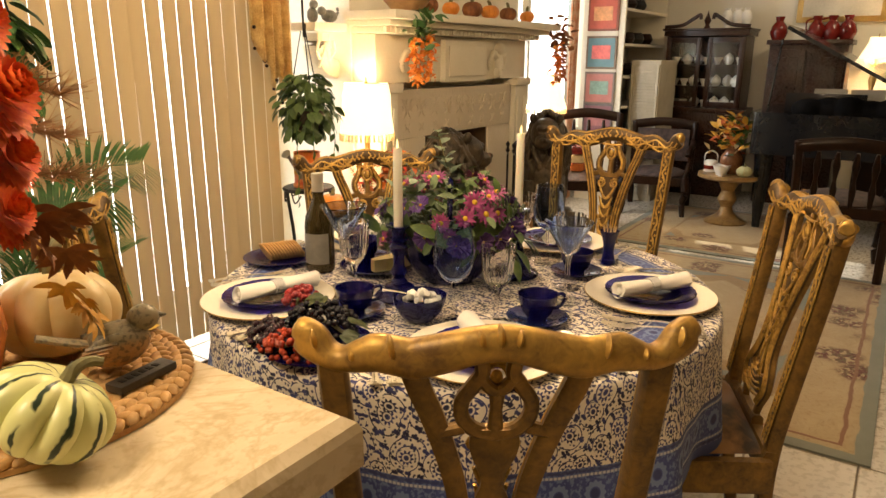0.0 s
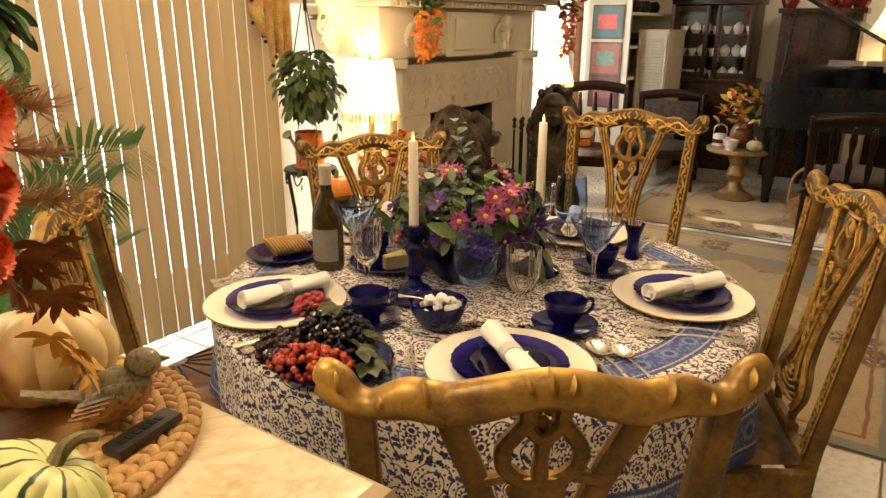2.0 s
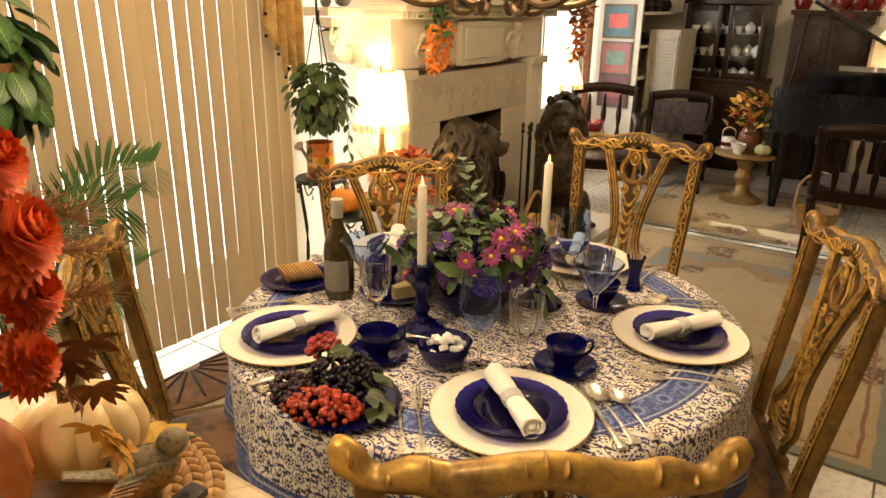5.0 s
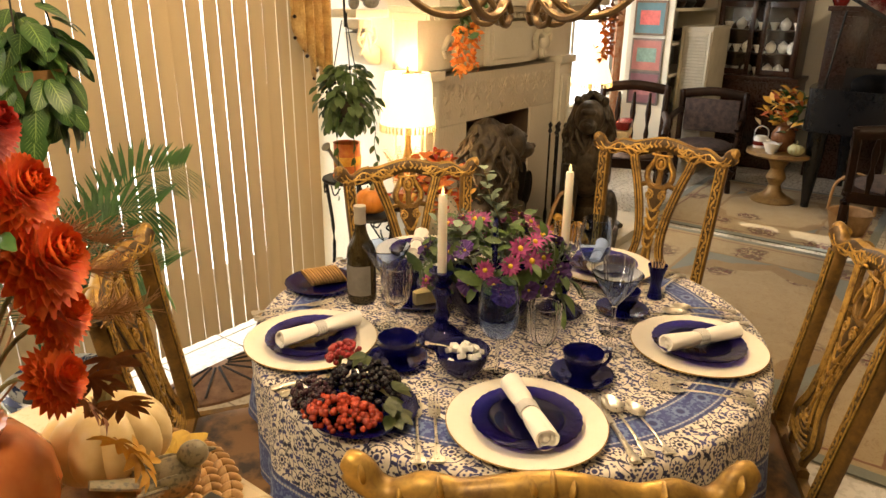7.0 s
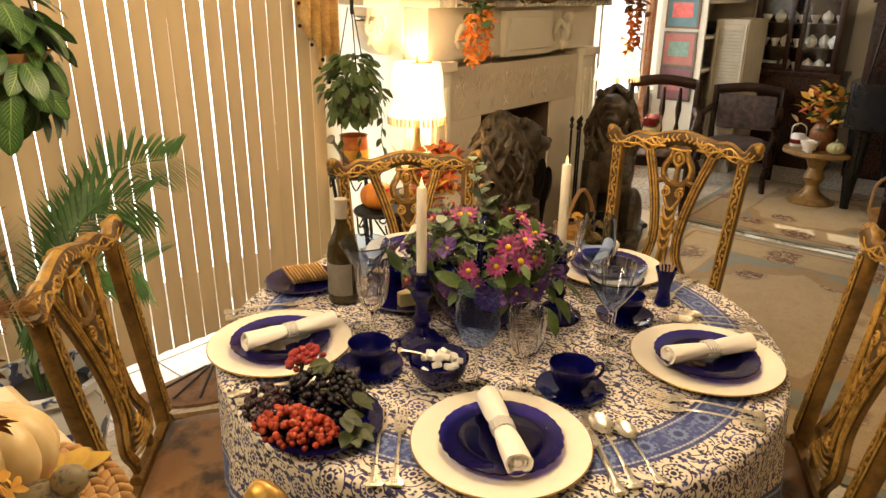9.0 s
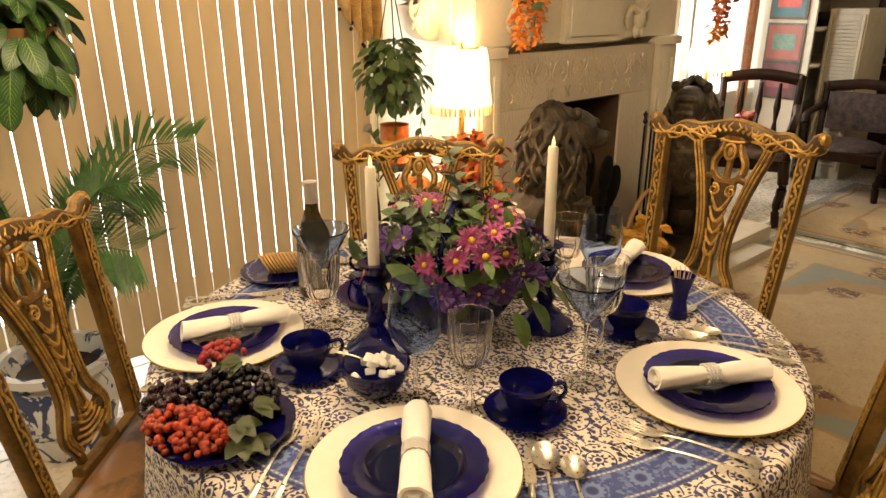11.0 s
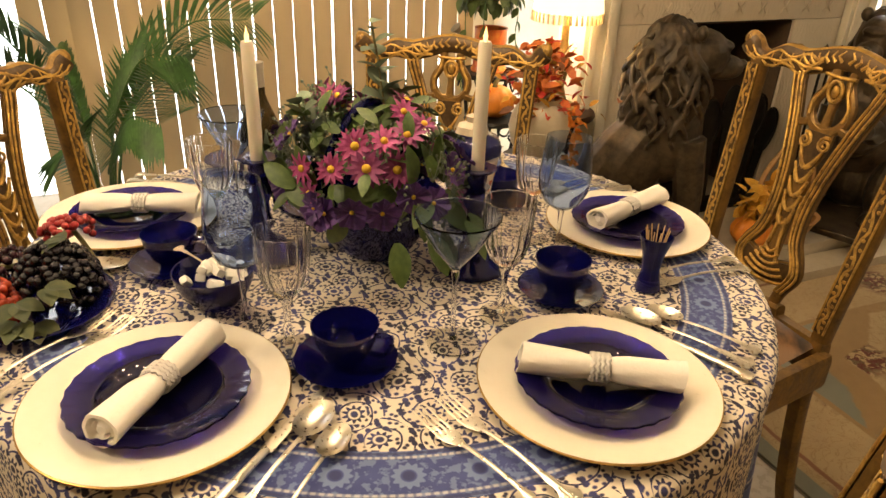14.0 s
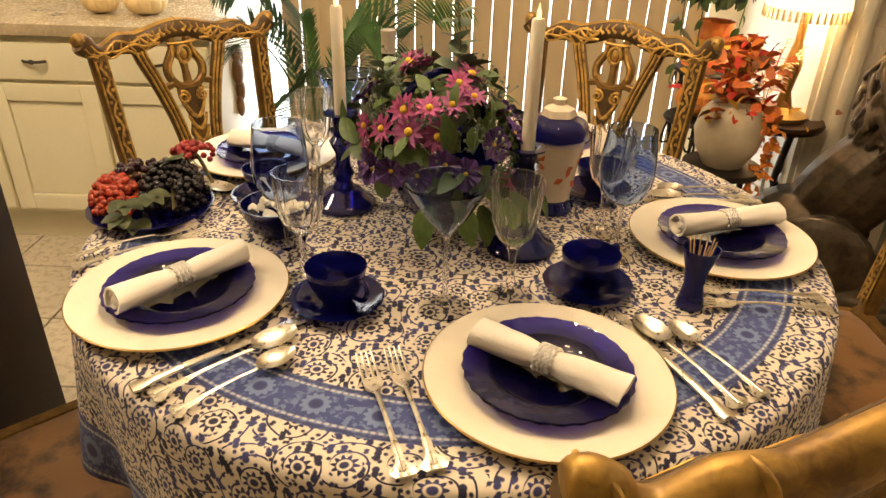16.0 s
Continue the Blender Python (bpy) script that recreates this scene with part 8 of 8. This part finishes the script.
for mat, cnt, sz, name in ((M_LEAFRED, 110, 0.05, "red_leaves"), (M_DAHLIARED, 60, 0.04, "red_blossoms"), (M_LEAFBROWN, 60, 0.045, "russet_leaves"), (M_LEAFGOLD, 40, 0.035, "gold_leaves")):
    bm = bmesh.new()
    for k in range(cnt):
        a, r, z = rng.uniform(0, 6.28), abs(rng.gauss(0, 0.075)), rng.uniform(0.18, 0.36)
        p = Vector((r * math.cos(a), r * math.sin(a), z - 0.4 * r))
        leaf(bm, Matrix.Translation(p) @ pose(0, 0, 0, rng.uniform(-30, 80), rng.uniform(-50, 50), rng.uniform(0, 360)), sz * rng.uniform(0.7, 1.2), sz * 0.5, 0.3, 3)
    part(name, bm, mat, ck)
bm = bmesh.new()
for k in range(120):
    t = rng.random()
    p = Vector((0.075 + 0.02 * math.sin(t * 4) + rng.gauss(0, 0.014), -0.06 + rng.gauss(0, 0.014), 0.16 - 0.24 * t))
    leaf(bm, Matrix.Translation(p) @ pose(0, 0, 0, rng.uniform(-80, 80), rng.uniform(-80, 80), rng.uniform(0, 360)), 0.024, 0.016, 0.4, 2)
part("trailing_blossoms", bm, M_GARLAND, ck)
fern = thing("fern_spray", pose(2.45, 2.02, 0.599), "red variegated fern sprig in a small pot by the lamp", "plant")
part("pot", turned([(0, 0), (0.03, 0), (0.04, 0.06), (0.034, 0.06), (0, 0.05)], 20), M_TIN, fern)
for k in range(7):
    a = radians(51 * k)
    line = spline([(0, 0, 0.05), (0.03 * math.cos(a), 0.03 * math.sin(a), 0.16), (0.09 * math.cos(a), 0.09 * math.sin(a), 0.25)], 8)
    bm = sweep(bmesh.new(), line, 0.0015, n=4)
    for j in range(4, len(line)):
        for s in (-1, 1):
            leaf(bm, Matrix.Translation(line[j]) @ pose(0, 0, 0, 10, 0, math.degrees(a) - 90 + s * 60), 0.05 * (1.1 - j / len(line)) + 0.01, 0.010, 0.2, 3)
    part("frond", bm, M_LEAFRED if k % 2 else M_FRINGE, fern)
wbl = thing("spray_bottle", pose(2.20, 2.33, 0), "white and blue plastic spray bottle on the floor", "bottle")
part("body", turned([(0, 0), (0.04, 0), (0.04, 0.14), (0.015, 0.18), (0.013, 0.20), (0, 0.20)], 20), M_WHITE, wbl)
part("sleeve", turned([(0.0405, 0.03), (0.0412, 0.031), (0.0412, 0.11), (0.0405, 0.111)], 20), surface("blue_sleeve", (0.04, 0.08, 0.35), (0.08, 0.14, 0.5), 20, 60, 0.4), wbl)
mat2 = thing("door_mat", pose(1.62, 2.38, 0.001), "half-round brown fan-patterned door mat", "mat")
M_COIR = surface("coir", (0.12, 0.06, 0.03), (0.26, 0.15, 0.08), 18, 200, 0.95, bump=0.6)
bm = slab([(0.36 * math.cos(math.pi + math.pi * k / 24), 0.30 * math.sin(math.pi + math.pi * k / 24)) for k in range(25)], 0, 0.012)
part("pile", bm, M_COIR, mat2)
for k in range(9):
    a = math.pi + math.pi * (k + 0.5) / 9
    part("fan_rib", tube([(0.05 * math.cos(a), 0.04 * math.sin(a), 0.012), (0.31 * math.cos(a), 0.26 * math.sin(a), 0.012)], 0.006, 2, 6), M_BLACK, mat2)

# ---- kitchen cabinets ----
KY = 2.10
kc = thing("base_cabinet", pose(0, 0, 0), "cream painted kitchen base cabinets with panelled doors", "cabinet")
part("carcass", boxes(((-1.6, KY, 0.13), (0.60, 2.745, 0.785)), bevel=0.003), M_CAB, kc)
part("toe_kick", boxes(((-1.6, KY + 0.05, 0.0), (0.58, 2.745, 0.129))), M_CAB, kc)
M_PEWTER = surface("dark_pewter", (0.05, 0.042, 0.035), (0.12, 0.10, 0.08), 30, 90, 0.4, metal=0.7)
for k in range(5):
    x1 = 0.59 - 0.40 * k
    x0 = x1 - 0.385
    dr = part("drawer_front", boxes(((x0, KY - 0.018, 0.64), (x1, KY - 0.001, 0.765)), bevel=0.005), M_CAB, kc)
    hd = tube([(-0.04, 0, 0), (-0.025, -0.014, 0), (0, -0.018, 0), (0.025, -0.014, 0), (0.04, 0, 0)], 0.005, 4, 6)
    ball(hd, (0, -0.018, 0), 0.009, 8, 6)
    part("handle", hd, M_PEWTER, dr, m=pose((x0 + x1) / 2, KY - 0.019, 0.705))
    d = part("door", boxes(((x0, KY - 0.018, 0.15), (x0 + 0.06, KY - 0.001, 0.625)), ((x1 - 0.06, KY - 0.018, 0.15), (x1, KY - 0.001, 0.625)), ((x0 + 0.061, KY - 0.018, 0.15), (x1 - 0.061, KY - 0.001, 0.21)), ((x0 + 0.061, KY - 0.018, 0.565), (x1 - 0.061, KY - 0.001, 0.625)), bevel=0.003), M_CAB, kc)
    part("door_panel", boxes(((x0 + 0.062, KY - 0.009, 0.212), (x1 - 0.062, KY - 0.001, 0.563)), bevel=0.004), M_CAB, d)
wt = solid("worktop", boxes(((-1.6, KY - 0.03, 0.79), (0.63, 2.745, 0.83)), bevel=0.008), surface("beige_laminate", (0.42, 0.34, 0.22), (0.54, 0.45, 0.31), 12, 90, 0.25), "beige laminate kitchen worktop", "worktop")
for k, x in enumerate((0.32, 0.16)):
    pumpkin(pose(x, 2.30, 0.831, 0, 0, 40 * k), 0.075 - 0.01 * k, 0.085, M_WHITEPUMP, "small white pumpkin on the kitchen worktop", "pumpkins on the worktop")
copy_thing(wine, pose(0.02, 2.25, 0.831))
copy_thing(goblet, pose(-0.08, 2.32, 0.831))
M_CARVE = surface("carved_wood", (0.16, 0.075, 0.03), (0.30, 0.16, 0.07), 30, 90, 0.5, bump=0.4)
bm = bmesh.new()
ball(bm, (0.015, 0, 0.20), 1, 10, 8, (0.022, 0.028, 0.03))
ball(bm, (0.012, 0, 0.13), 1, 10, 8, (0.022, 0.032, 0.05))
ball(bm, (0.012, 0.012, 0.06), 1, 10, 8, (0.018, 0.022, 0.045))
ball(bm, (0.012, -0.006, 0.0), 1, 10, 8, (0.015, 0.018, 0.04))
sweep(bm, spline([(0.015, 0.03, 0.15), (0.02, 0.035, 0.19), (0.02, 0.01, 0.22)], 3), 0.010, n=6)
solid("wall_ornament", bm, M_CARVE, "small carved brown wooden figure hung on the cabinet side", "ornament", pose(0.601, 2.32, 0.50))

# ---- chandelier ----
ch = thing("chandelier", pose(CX, CY, 0), "bronze scroll-armed chandelier above the table", "chandelier")
M_CHAND = surface("bronze_iron", (0.09, 0.055, 0.025), (0.20, 0.13, 0.06), 20, 90, 0.35, metal=0.7)
part("hub", turned([(0, 1.56), (0.02, 1.575), (0.035, 1.61), (0.02, 1.66), (0.03, 1.72), (0.015, 1.78), (0.012, 1.98), (0, 1.99)], 20), M_CHAND, ch)
part("rod", tube([(0, 0, 1.985), (0, 0, TOP - 0.01)], 0.006, 1, 8), M_CHAND, ch)
M_BULB = glow("bulb_glow", (1.0, 0.75, 0.42), 14.0)
for k in range(6):
    a = radians(60 * k + 8)
    c, s = math.cos(a), math.sin(a)
    arm = [(0.03, 1.62), (0.06, 1.52), (0.12, 1.472), (0.19, 1.475), (0.25, 1.52), (0.275, 1.58), (0.265, 1.63), (0.262, 1.66)]
    ar = part("arm", tube([(r * c, r * s, z) for r, z in arm], 0.0085, 5, 8), M_CHAND, ch)
    part("scroll", tube([(r * c, r * s, z) for r, z in ((0.07, 1.505), (0.05, 1.475), (0.065, 1.452), (0.095, 1.458), (0.10, 1.49), (0.08, 1.495))], 0.007, 5, 8), M_CHAND, ar)
    part("cup", turned([(0, 1.655), (0.02, 1.66), (0.034, 1.675), (0.03, 1.677), (0, 1.668)], 16), M_CHAND, ar, m=pose(0.262 * c, 0.262 * s, 0))
    part("candle_sleeve", turned([(0, 1.669), (0.011, 1.669), (0.011, 1.74), (0, 1.741)], 12), M_WAX, ar, m=pose(0.262 * c, 0.262 * s, 0))
    part("bulb", turned([(0, 1.742), (0.009, 1.745), (0.014, 1.765), (0.007, 1.79), (0, 1.805)], 12), M_BULB, ar, m=pose(0.262 * c, 0.262 * s, 0))

# ---- floor tiles ----
T, GAP = 0.33, 0.006
bm = bmesh.new()
box(bm, (GAP / 2, GAP / 2, -0.006), (T - GAP / 2, T - GAP / 2, 0.0))
bmesh.ops.bevel(bm, geom=[e for e in bm.edges if all(v.co.z > -0.001 for v in e.verts)], offset=0.002, segments=1, affect="EDGES")
tile = None
rest = bmesh.new()
nx0, nx1 = math.floor((X0 - 2.46) / T), math.ceil((X1 - 2.46) / T)
ny0, ny1 = math.floor((Y0 + 0.066) / T), math.ceil((2.70 + 0.066) / T)
for i in range(nx0, nx1):
    for j in range(ny0, ny1):
        x, y = 2.46 + i * T, -0.066 + j * T
        if -0.7 < x < 2.9 and -1.2 < y < 2.6:
            if tile is None:
                tile = part("tile", bm, M_TILE, floor, m=pose(x, y, 0))
            else:
                again(tile, floor, pose(x, y, 0))
        else:
            box(rest, (x + GAP / 2, y + GAP / 2, -0.006), (x + T - GAP / 2, y + T - GAP / 2, 0.0))
tagged(part("tiles", rest, M_TILE, floor), kind="stuff")
